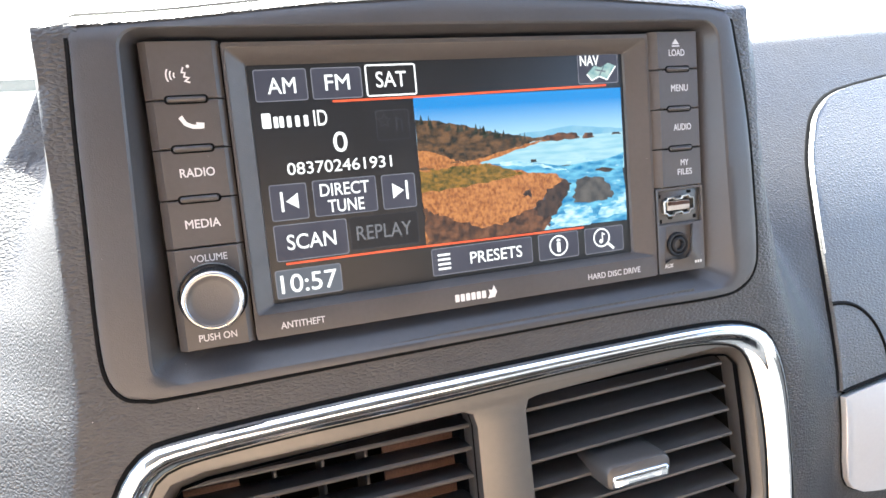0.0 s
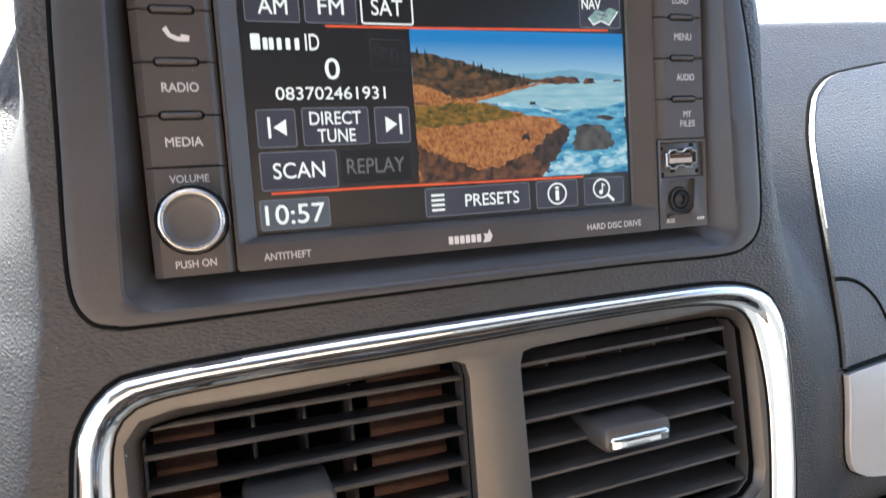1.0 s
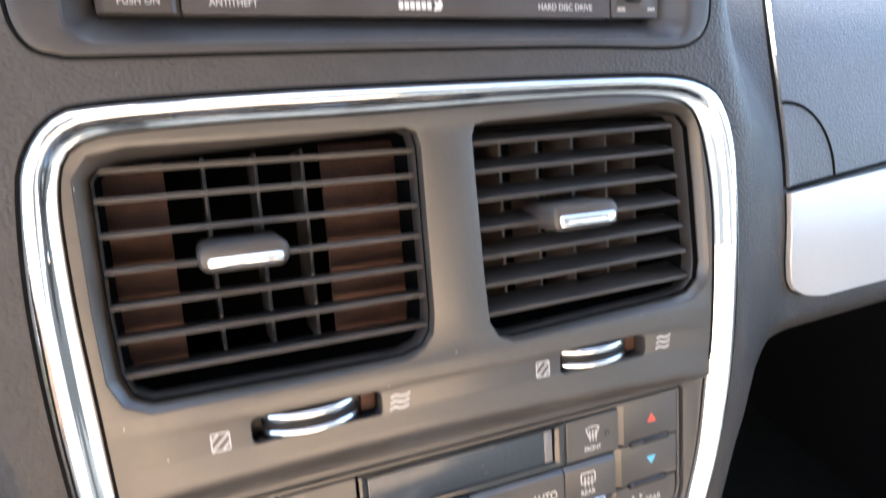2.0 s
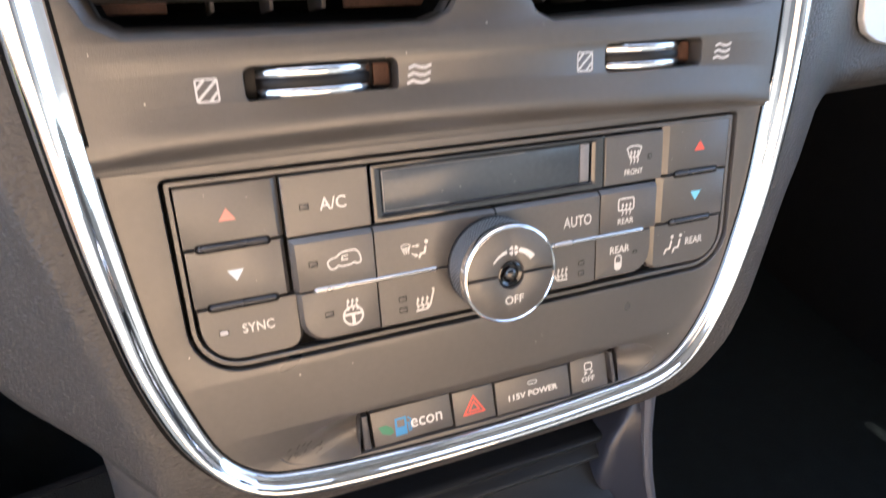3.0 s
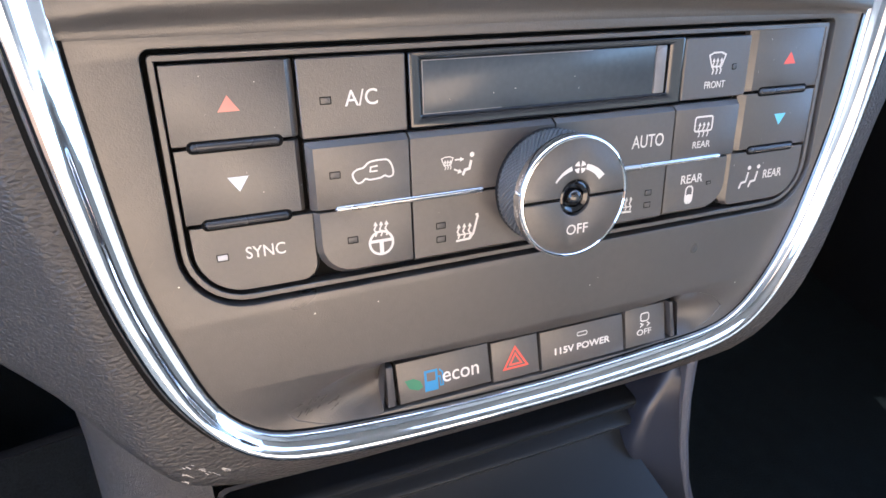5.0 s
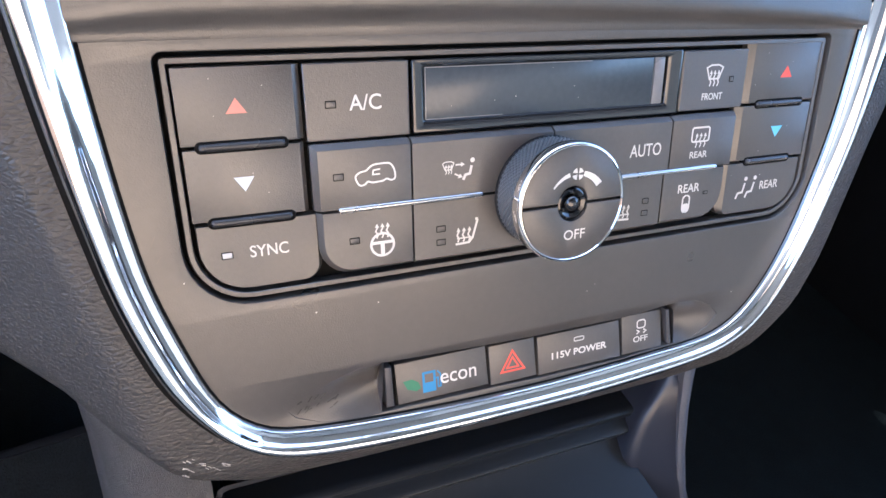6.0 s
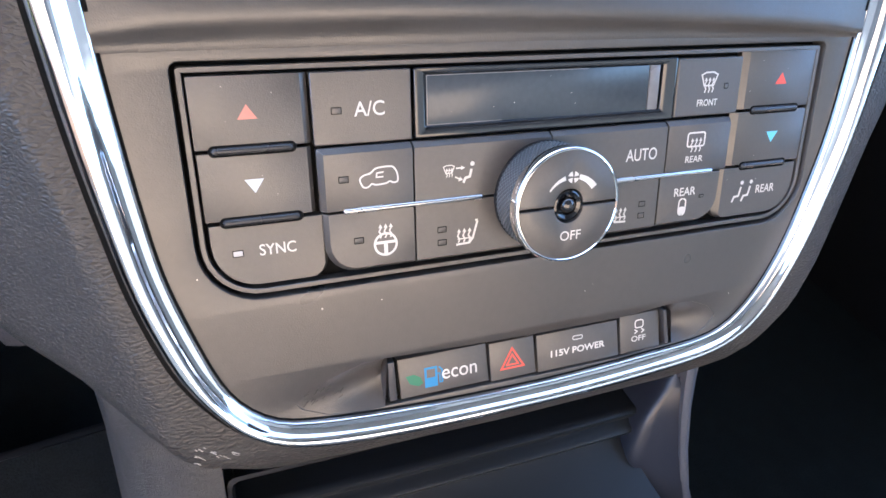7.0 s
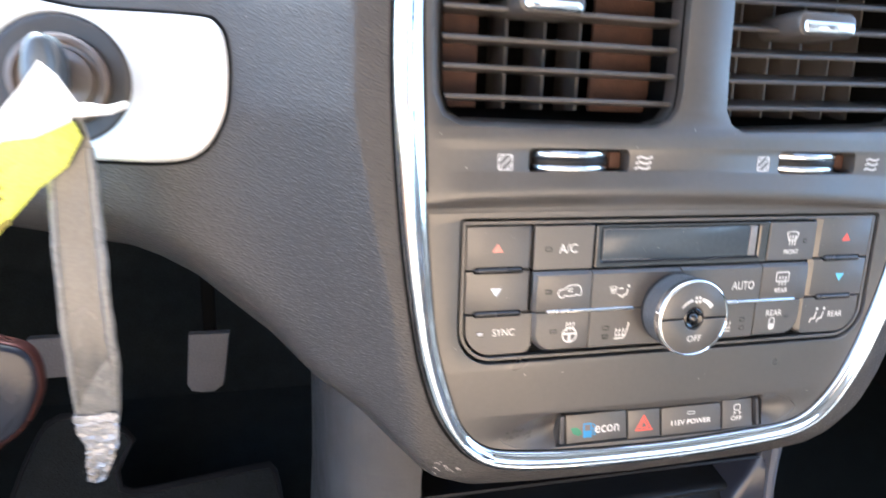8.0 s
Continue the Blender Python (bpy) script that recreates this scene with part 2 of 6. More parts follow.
def rrect(x0, x1, z0, z1, r=1.0, n=5):
    """A rounded rectangle, anticlockwise as seen from the seats; r: one radius, or those of top left, top right, bottom right, bottom left."""
    tl, tr, br, bl = (r,) * 4 if isinstance(r, (int, float)) else r
    pts = Loop()
    pts.args = (x0, x1, z0, z1, (tl, tr, br, bl), n)
    for cx, cz, rad, a0 in ((x1 - br, z0 + br, br, -90), (x1 - tr, z1 - tr, tr, 0), (x0 + tl, z1 - tl, tl, 90), (x0 + bl, z0 + bl, bl, 180)):
        for k in range(n + 1):
            a = radians(a0 + 90 * k / n)
            pts.append((cx + rad * math.cos(a), cz + rad * math.sin(a)))
    return pts


def smooth_loop(pts, n):
    """A closed curve through the points, resampled at n even steps."""
    p = [Vector(q) for q in pts]
    out = []
    for i in range(len(p)):
        a, b, c, d = p[i - 1], p[i], p[(i + 1) % len(p)], p[(i + 2) % len(p)]
        for k in range(12):
            t = k / 12
            out.append(0.5 * ((2 * b) + (c - a) * t + (2 * a - 5 * b + 4 * c - d) * t * t + (3 * b - a - 3 * c + d) * t ** 3))
    length = [0.0]
    for i in range(len(out)):
        length.append(length[-1] + (out[(i + 1) % len(out)] - out[i]).length)
    res, j = [], 0
    for k in range(n):
        s = length[-1] * k / n
        while length[j + 1] < s:
            j += 1
        f = (s - length[j]) / max(1e-9, length[j + 1] - length[j])
        q = out[j].lerp(out[(j + 1) % len(out)], f)
        res.append((q.x, q.y))
    return res


def inset_by(outline, ds):
    """The outline moved inwards by an amount of its own at each point."""
    return [near for near in map(lambda k: inset(outline, ds[k])[k], range(len(outline)))]


def inset(outline, d):
    """The outline moved inwards by d (outwards if negative), one point for each point."""
    if isinstance(outline, Loop):
        x0, x1, z0, z1, r, m = outline.args
        return rrect(x0 + d, x1 - d, z0 + d, z1 - d, tuple(max(0.02, k - d) for k in r), m)
    out, n = [], len(outline)
    for i in range(n):
        a, b, c = Vector(outline[i - 1]), Vector(outline[i]), Vector(outline[(i + 1) % n])
        e1, e2 = (b - a), (c - b)
        if e1.length < 1e-6:
            e1 = e2
        if e2.length < 1e-6:
            e2 = e1
        n1, n2 = Vector((-e1.y, e1.x)).normalized(), Vector((-e2.y, e2.x)).normalized()
        m = n1 + n2
        m = m.normalized() if m.length > 1e-6 else n1
        k = d / max(0.45, m.dot(n1))
        out.append((b.x + m.x * k, b.y + m.y * k))
    return out


def rings(bm, loops, cap_first=False, cap_last=False):
    """Joins closed loops of (x, y, z), each with as many points, by quads."""
    vs = [[bm.verts.new(q) for q in loop] for loop in loops]
    for a, b in zip(vs, vs[1:]):
        n = len(a)
        for i in range(n):
            bm.faces.new((a[i], a[(i + 1) % n], b[(i + 1) % n], b[i]))
    if cap_first:
        bm.faces.new(vs[0][::-1]).tag = True
    if cap_last:
        bm.faces.new(vs[-1]).tag = True
    return vs


def at_y(outline, y):
    return [(x, y, z) for x, z in outline]


def prism(bm, outline, front, back, bevel=0.4, crown=0.0):
    """A block with the given outline, its front edge rounded."""
    loops = [at_y(outline, back), at_y(outline, front + bevel), at_y(inset(outline, bevel * 0.35), front + bevel * 0.3), at_y(inset(outline, bevel), front)]
    rings(bm, loops, cap_first=True, cap_last=not crown)
    if crown:
        cx = sum(p[0] for p in outline) / len(outline)
        cz = sum(p[1] for p in outline) / len(outline)
        bm.verts.ensure_lookup_table()
        last = bm.verts[-len(outline):]
        mid = [bm.verts.new((cx + (v.co.x - cx) * 0.6, front - crown * 0.8, cz + (v.co.z - cz) * 0.6)) for v in last]
        n = len(last)
        for i in range(n):
            bm.faces.new((last[i], last[(i + 1) % n], mid[(i + 1) % n], mid[i]))
        bm.faces.new(mid)
    return bm


def block(outline, front, back, bevel=0.4, crown=0.0):
    return prism(bmesh.new(), outline, front, back, bevel, crown)


def plate(bm, outer, holes, front, depth, lip=0.6, outer_walls=True):
    """A flat plate with holes, whose walls go depth mm back, with rounded lips."""
    from_outer = inset(outer, 0.0)
    widened = [inset(h, -lip) for h in holes]
    polys = [[Vector((x, 0, z)) for x, z in loop] for loop in (from_outer, *widened)]
    flat = [bm.verts.new((p.x, front, p.z)) for loop in polys for p in loop]
    # tessellate in the xy plane
    tris = geometry.tessellate_polygon([[Vector((p.x, p.z, 0)) for p in loop] for loop in polys])
    for t in tris:
        a, b, c = (flat[i] for i in t)
        if (b.co - a.co).cross(c.co - a.co).y > 0:
            a, c = c, a
        try:
            bm.faces.new((a, b, c)).tag = True
        except ValueError:
            pass
    k = len(from_outer)
    if outer_walls:
        back = [bm.verts.new((x, front + depth, z)) for x, z in from_outer]
        for i in range(k):
            bm.faces.new((flat[i], back[i], back[(i + 1) % k], flat[(i + 1) % k]))
    for h, w in zip(holes, widened):
        ring = flat[k:k + len(h)]
        k += len(h)
        m = len(h)
        mid = [bm.verts.new((x, front + lip * 0.3, z)) for x, z in inset(h, -lip * 0.35)]
        low = [bm.verts.new((x, front + lip, z)) for x, z in h]
        back = [bm.verts.new((x, front + depth, z)) for x, z in h]
        for a, b in ((ring, mid), (mid, low), (low, back)):
            for i in range(m):
                bm.faces.new((a[i], a[(i + 1) % m], b[(i + 1) % m], b[i]))
    return bm


def sheet(bm, rows):
    """A grid of points (rows of (x, y, z)) as quads."""
    vs = [[bm.verts.new(q) for q in row] for row in rows]
    for a, b in zip(vs, vs[1:]):
        for i in range(len(a) - 1):
            bm.faces.new((a[i], a[i + 1], b[i + 1], b[i]))
    return vs


def lathe(bm, cx, cz, profile, n=48, cap=True):
    """A turned part about the y axis: profile rows of (radius, y), from back to front."""
    loops = [[(cx + r * math.cos(2 * math.pi * k / n), y, cz + r * math.sin(2 * math.pi * k / n)) for k in range(n)] for r, y in profile]
    rings(bm, loops, cap_first=False, cap_last=cap)
    return bm


def stroke(bm, pts, w, y, closed=False):
    """A printed line of width w along the points."""
    p = [Vector(q) for q in pts]
    n = len(p)
    left, right = [], []
    for i in range(n):
        a = p[i - 1] if (i or closed) else p[i]
        c = p[(i + 1) % n] if (i < n - 1 or closed) else p[i]
        e1, e2 = (p[i] - a), (c - p[i])
        e1, e2 = (e1 if e1.length > 1e-6 else e2), (e2 if e2.length > 1e-6 else e1)
        n1, n2 = Vector((-e1.y, e1.x)).normalized(), Vector((-e2.y, e2.x)).normalized()
        m = n1 + n2
        m = m.normalized() if m.length > 1e-6 else n1
        k = w / 2 / max(0.5, m.dot(n1))
        left.append(bm.verts.new((p[i].x + m.x * k, y, p[i].y + m.y * k)))
        right.append(bm.verts.new((p[i].x - m.x * k, y, p[i].y - m.y * k)))
    for i in range(n if closed else n - 1):
        j = (i + 1) % n
        bm.faces.new((right[i], right[j], left[j], left[i]))
    return bm


def fill(bm, pts, y):
    bm.faces.new([bm.verts.new((x, y, z)) for x, z in pts])
    return bm


def arc(cx, cz, r, a0, a1, n=14):
    return [(cx + r * math.cos(radians(a0 + (a1 - a0) * k / n)), cz + r * math.sin(radians(a0 + (a1 - a0) * k / n))) for k in range(n + 1)]


def letters(bm, body, cx, cz, h, y, w=0.0, bold=0.02):
    """Built-in lettering, h mm high and centred at (cx, cz); w: its width, if it is to be fitted."""
    cu = bpy.data.curves.new("lettering", "FONT")
    cu.body, cu.resolution_u = body, 4
    ob = new("lettering", cu)
    me = bpy.data.meshes.new_from_object(ob.evaluated_get(bpy.context.evaluated_depsgraph_get()))
    co = np.array([v.co[:2] for v in me.vertices])
    lo, hi = co.min(0), co.max(0)
    s = h / (hi[1] - lo[1])
    sx = w / (hi[0] - lo[0]) if w else s
    for k, (sh, sv) in enumerate(((0, 0), (-1, -0.5), (1, 0.5), (-0.5, 1), (0.5, -1)) if bold else ((0, 0),)):
        vs = [bm.verts.new((cx + (c[0] - (lo[0] + hi[0]) / 2) * sx + sh * bold * h, y - 0.006 * k, cz + (c[1] - (lo[1] + hi[1]) / 2) * s + sv * bold * h)) for c in co]
        for poly in me.polygons:
            q = [vs[i] for i in poly.vertices]
            if len(set(q)) == len(q):
                bm.faces.new(q)
    bpy.data.objects.remove(ob)
    bpy.data.curves.remove(cu)
    bpy.data.meshes.remove(me)
    return bm


def word(body, cx, cz, h, y, w=0.0, bold=0.02):
    return letters(bmesh.new(), body, cx, cz, h, y, w, bold)


def between(x, xs, ys):
    return float(np.interp(x, xs, ys))


def glide(v, rows, k):
    """A smooth value along the rows' first column."""
    i = max(0, min(len(rows) - 2, sum(1 for r in rows if r[0] <= v) - 1))
    f = (v - rows[i][0]) / (rows[i + 1][0] - rows[i][0])

    def slope(j):
        a, b = rows[max(0, j - 1)], rows[min(len(rows) - 1, j + 1)]
        return (b[k] - a[k]) / (b[0] - a[0])
    w = rows[i + 1][0] - rows[i][0]
    return ((1 + 2 * f) * (1 - f) ** 2 * rows[i][k] + f * (1 - f) ** 2 * w * slope(i) + f * f * (3 - 2 * f) * rows[i + 1][k] + f * f * (f - 1) * w * slope(i + 1))


def ease(a, b, x):
    t = min(1.0, max(0.0, (x - a) / (b - a)))
    return t * t * (3 - 2 * t)


# ---------------------------------------------------------------- the cabin's plain shell; its unseen slabs are added to shape light
def slab(name, x0, x1, y0, y1, z0, z1, mat, label="", category=""):
    bm = bmesh.new()
    bmesh.ops.create_cube(bm, size=1.0)
    for v in bm.verts:
        v.co = Vector(((x0 + x1) / 2 + v.co.x * (x1 - x0), (y0 + y1) / 2 + v.co.y * (y1 - y0), (z0 + z1) / 2 + v.co.z * (z1 - z0))) / MM
    ob = new(name, mesh_of(name, bm, mat, Vector((0, 0, 0))))
    return tagged(ob, label, category, kind="structure")


def tilted_panel(name, corners, thick, mat, label, category):
    """A flat panel of the given thickness from its four corners, in metres."""
    bm = bmesh.new()
    a, b, c, d = (Vector(q) for q in corners)
    nrm = (b - a).cross(d - a).normalized() * thick
    lo = [bm.verts.new(q / MM) for q in (a, b, c, d)]
    hi = [bm.verts.new((q + nrm) / MM) for q in (a, b, c, d)]
    bm.faces.new(lo[::-1]); bm.faces.new(hi)
    for i in range(4):
        j = (i + 1) % 4
        bm.faces.new((lo[i], lo[j], hi[j], hi[i]))
    return tagged(new(name, mesh_of(name, bm, mat, Vector((0, 0, 0)))), label, category, kind="structure")


# unseen ground, made pale to bounce light in through the openings
bm = bmesh.new()
bmesh.ops.create_grid(bm, x_segments=1, y_segments=1, size=400.0 / MM)
for v in bm.verts:
    v.co.z = -450
tagged(new("ground", mesh_of("ground", bm, PALE_GROUND, Vector((0, 0, 0)))), "pale unseen ground added outside to bounce light", "ground", kind="structure")

slab("floor", -0.80, 0.80, -2.2, 0.72, -0.05, 0.0, CARPET, "black carpeted vehicle floor", "floor")
tilted_panel("toe_board", [(-0.80, 0.40, 0.0), (0.80, 0.40, 0.0), (0.80, 0.62, 0.42), (-0.80, 0.62, 0.42)], -0.03, CARPET, "black carpeted toe board behind the pedals", "floor")
slab("wall_firewall", -0.80, 0.42, 0.68, 0.78, 0.0, 0.640, CARPET, "black carpeted firewall closing the footwell", "wall")
# raised above the other pieces to stop sun leaking on to the floor
slab("wall_firewall_right", 0.422, 0.75, 0.68, 0.80, 0.0, 0.735, CARPET, "black carpeted firewall closing the passenger's footwell", "wall")
slab("wall_firewall_end", 0.752, 0.80, 0.68, 0.80, 0.0, 0.64, CARPET, "black carpeted end of the firewall", "wall")
for side, s in (("left", -1), ("right", 1)):
    a, b = sorted((s * 0.80, s * 0.86))
    # unseen trims: sill heights and colours chosen for bounce and chrome reflections
    sill, cloth, tint = (0.60, TRIMCLOTH, "tan") if s < 0 else (0.63, DARKTRIM, "near-black")
    slab("wall_door_" + side, a, b, -2.2, -0.302, -0.05, sill, cloth, tint + " lower door trim", "wall")
    # black slab that keeps the footwell dark
    slab("wall_kick_" + side, a, b, -0.30, 0.74, -0.05, sill - 0.06, BLACK, "black kick panel of the footwell", "wall")
    slab("wall_door_front_" + side, a, b, -0.30, 0.74, sill - 0.058, sill - 0.01, cloth, tint + " front door trim", "wall")
    # unseen panel, sized to hold light back from the stack
    slab("wall_pillar_" + side, a, b, -2.0 if s < 0 else -1.15, -1.00 if s < 0 else -0.74, sill + 0.002, 1.32, HEADLINER, "unseen charcoal panel added to limit light from the side", "wall")
    slab("wall_pillar_rear_" + side, a, b, -2.2, -2.0, sill + 0.002, 1.32, HEADLINER, "charcoal rear pillar", "wall")
slab("ceiling", -0.86, 0.86, -2.2, -0.14, 1.322, 1.37, HEADLINER, "unseen charcoal ceiling, dark for the chrome's reflections", "ceiling")
# unseen blocks behind: tan ones bounce warm light, dark ones deepen reflections
slab("wall_unseen_step_driver", -0.80, -0.10, -2.2, -0.40, 0.001, 0.42, DARKTRIM, "unseen near-black step added behind to darken reflections", "wall")
slab("wall_unseen_step_middle", -0.098, 0.13, -2.2, -0.45, 0.001, 0.36, DARKTRIM, "unseen near-black block added behind to darken reflections", "wall")
slab("wall_unseen_step_passenger", 0.132, 0.80, -2.2, -0.40, 0.001, 0.42, DARKTRIM, "unseen near-black step added behind to darken reflections", "wall")
slab("wall_warm_bounce_driver", -0.64, -0.302, -0.78, -0.64, 0.422, 1.00, TRIMCLOTH, "unseen tan panel added behind for warm bounce", "wall")
slab("wall_warm_bounce_middle", -0.30, 0.20, -0.78, -0.64, 0.422, 0.70, TRIMCLOTH, "unseen tan panel added behind for warm bounce", "wall")
slab("wall_warm_bounce_top", -0.30, -0.08, -0.78, -0.64, 0.702, 1.00, TRIMCLOTH, "unseen tan upper panel added for warm bounce", "wall")
slab("wall_dark_reflection_middle", -0.078, 0.20, -0.78, -0.64, 0.702, 1.00, DARKTRIM, "unseen near-black panel added to darken the chrome's reflections", "wall")
slab("wall_light_block_passenger", 0.202, 0.66, -0.78, -0.64, 0.422, 1.00, DARKCLOTH, "unseen charcoal panel added to hold back light from the right", "wall")
# unseen strip that stops light above the rear opening
slab("wall_rear_light_stop", -0.86, 0.86, -2.24, -2.202, 1.25, 1.37, HEADLINER, "unseen charcoal strip added over the rear opening to stop light", "wall")
slab("wall_rear", -0.86, 0.86, -2.24, -2.202, -0.05, 0.76, TRIMCLOTH, "unseen tan panel closing the rear", "wall")


# ---------------------------------------------------------------- dash skin
def crease(z):
    return between(z, (-345, -313, -278, -217, -173, -132, -60, 60), (-120, -124, -131, -144, -152, -152, -139, -136))


SKIN_BACK = ((-400, 24), (-200, 23), (-132, 20), (-87, 29), (-33, 49), (18, 82), (60, 112), (110, 150))


def skin_y(x, z):
    """Depth of the dash's skin behind the stack's face."""
    base = -3.5 + between(z, (-352, -344, -336, -322, -300), (14, 7, 3, 1, 0))
    if x < -150:
        under = max(0.0, 1 - (z - skin_low(x)) / 34) * ease(-150, -185, x)
        base += 15 * under ** 2.2
    edge = crease(z) + 6
    if x < edge:
        d = edge - x
        steep = between(z, (-110, -70, -40, -6, 20, 60), (0.92, 1.1, 1.7, 3.2, 5.5, 6.0))
        deep = between(z, (-110, -40, 20), (40.5, 60, 95))
        bend = deep / steep      # the steep flank eases into a flatter run here
        w = bend * between(z, (-110, -40), (1.1, 0.35))
        t = min(1.0, max(0.0, (d - bend + w / 2) / w))
        past = w * (t ** 3 - t ** 4 / 2) + max(0.0, d - bend - w / 2)
        far = d * steep - (steep - 0.30) * past
        return base + max(0.0, far - 1.1 * (1 - math.exp(-d / 1.4)))
    edge = between(z, (-330, -280, -240, -200, -100, -60, 60), (118, 130, 140, 147, 149, 138, 131))
    if x > edge:
        wide = between(z, (-200, -130, -60, -20, 40), (70, 66, 55, 38, 22))
        back = glide(z, SKIN_BACK, 1)
        return base + (back + 3.5) * ease(0, wide, x - edge)
    return base


def skin_low(x):
    return between(x, (-420, -320, -250, -234, -217, -191, -160, -140, -125, -110, -92, -60, 0, 70, 98, 112, 125, 135, 150, 174, 220, 300, 480),
                   (-232, -232, -241, -247, -256, -278, -301, -312, -323, -334, -343, -348, -351, -348, -342, -332, -318, -300, -262, -226, -217, -214, -212))


def skin_top(x):
    return between(x, (-420, -230, -180, -160, -150, -122, -92, -47, 0, 60, 110, 124, 150, 240, 360, 480), (0, -4, 6, 30, 48, 51, 53, 57.5, 60, 59, 56, 54, 58, 60, 66, 70))


CHROME_OUT = smooth_loop([(-107, -78.6), (-66, -76.6), (-12, -75.6), (54, -75.0), (107, -75.6), (129.5, -80.5), (139, -89), (145, -105), (147.5, -131), (148.5, -157), (147.5, -184), (145, -211), (141, -232),
                          (135.5, -254), (127.5, -276), (121.5, -291), (114, -305), (104.5, -318.5), (92, -328), (72, -333.6), (35, -336.4), (-11, -336.8), (-50, -336.0), (-77, -333.0), (-91, -327.5), (-101.5, -317.5),
                          (-111.5, -301), (-118.5, -279), (-122.5, -258), (-127, -225), (-130.8, -180), (-131.8, -137), (-129.6, -105), (-126.5, -92), (-118.5, -81.8)][::-1], 200)
CHROME_IN = smooth_loop([(-103, -86.6), (-70, -85), (-33, -84.5), (0, -83.7), (33, -82.7), (85, -82.2), (113, -85.0), (123.8, -92), (130, -110), (133.3, -130), (134.3, -150), (134.2, -170), (133, -195), (130, -222),
                         (126.2, -248), (120, -271), (113, -291), (104.5, -307), (93, -319.6), (79, -325.6), (52, -327.6), (15, -329.2), (-15, -329), (-38, -328.2), (-57, -327), (-73, -325.3), (-85, -322.6), (-94, -316.2), (-100.5, -306.3),
                         (-106.4, -289), (-111, -271.5), (-113.4, -254.8), (-115.4, -235), (-117.4, -210), (-119.2, -170), (-120.4, -140), (-120.4, -115.8), (-119.6, -103), (-117.6, -94.5), (-113, -89.2)][::-1], 200)
SURROUND_OUT = smooth_loop([(-125.6, -49), (-124.2, -57), (-120.4, -62.2), (-115.0, -63.9), (-105, -64.7), (-33, -63.8), (60, -63.2), (110, -64.0), (124.5, -61.0), (130.8, -54), (132.2, -43), (131.4, -23), (129.6, 3), (126.8, 24),
                            (123.4, 42), (121.2, 53), (118.6, 58.2), (112, 60.5), (60, 63), (0, 64), (-47, 61.5), (-92, 57), (-114, 55.6), (-119.6, 55), (-121.2, 50), (-121.6, 42), (-123, 20), (-124.4, -13.7), (-125.4, -34)], 420)


def inside(x, z, loop):
    hit, n = False, len(loop)
    for i in range(n):
        (x0, z0), (x1, z1) = loop[i - 1], loop[i]
        if (z0 > z) != (z1 > z) and x < (x1 - x0) * (z - z0) / (z1 - z0) + x0:
            hit = not hit
    return hit


dash = thing("dashboard", 0, 60, -340, "dark grey moulded dashboard with a leather-like grain", "dashboard")
nv = 104
gaps = [inset(CHROME_OUT, 4.0), inset(SURROUND_OUT, 4.0)]


def skin_columns(xs):
    """Columns of the dash, each split into the face with its lower roll, and the top that runs to the windscreen."""
    face, top = [], []
    for x in xs:
        lo, hi = skin_low(x), skin_top(x)
        big = between(x, (-420, -190, -140, -112, 150, 200, 480), (24, 24, 14, 0, 0, 14, 18))      # radius of the lower roll
        col = [(x, skin_y(x, lo) + big * 0.9 + dy, lo + dz) for dy, dz in ((120, 10), (60, 6), (30, -2), (12, -4), (4, -2.5))]
        for k in range(nv + 1):
            z = lo + (hi - lo) * k / nv
            d = min(1.0, (z - lo) / big) if big else 1.0
            col.append((x, skin_y(x, z) + big * 0.9 * (1 - math.sqrt(max(0.0, 1 - (1 - d) ** 2))), z))
        col.append((x, skin_y(x, hi) + 2, hi + 2.5))
        col.append((x, skin_y(x, hi) + 7, hi + 5))
        face.append(col)
        y = skin_y(x, hi)
        top.append([(x, y + 7, hi + 5), (x, y + 25, hi + 7.5), (x, y + 90, hi + 14), (x, y + 220, hi + 30), (x, 695, 136)])
    return face, top


def columns_mesh(cols, holes=()):
    bm = bmesh.new()
    vs = [[bm.verts.new(q) for q in col] for col in cols]
    for a, b in zip(vs, vs[1:]):
        for i in range(len(a) - 1):
            c = (a[i].co + b[i + 1].co) / 2
            if -120 < c.y < 40 and any(inside(c.x, c.z, g) for g in holes):
                continue
            bm.faces.new((a[i], b[i], b[i + 1], a[i + 1]))
    bmesh.ops.delete(bm, geom=[v for v in bm.verts if not v.link_faces], context="VERTS")
    return bm


xs = [-420 + 4 * k for k in range(66)] + [-156 + k for k in range(26)] + [-130 + 4 * k for k in range(153)]
face, top = skin_columns(xs)
part("dash_skin", columns_mesh(face, gaps), SKIN, dash, "grained skin round the centre panel", angle=60)
part("top_pad", columns_mesh(top), TOPPAD, dash, "grained top pad, paler for the windscreen's sheen", angle=60)
for name, ends in (("driver_end", [-805 + 35 * k for k in range(12)]), ("passenger_end", [480 + 25 * k for k in range(14)])):
    face, top = skin_columns(ends)
    part(name, columns_mesh([a + b[1:] for a, b in zip(face, top)]), SKIN, dash, angle=60)


# ---------------------------------------------------------------- radio surround: a sloped rim round the radio
surround = thing("radio_surround", 3, 0, -3, "smooth dark grey plastic rim sunk round the car radio", "trim")
RADIO_EDGE = rrect(-103.6, 107.4, -51.6, 47.6, 1.5, 5)


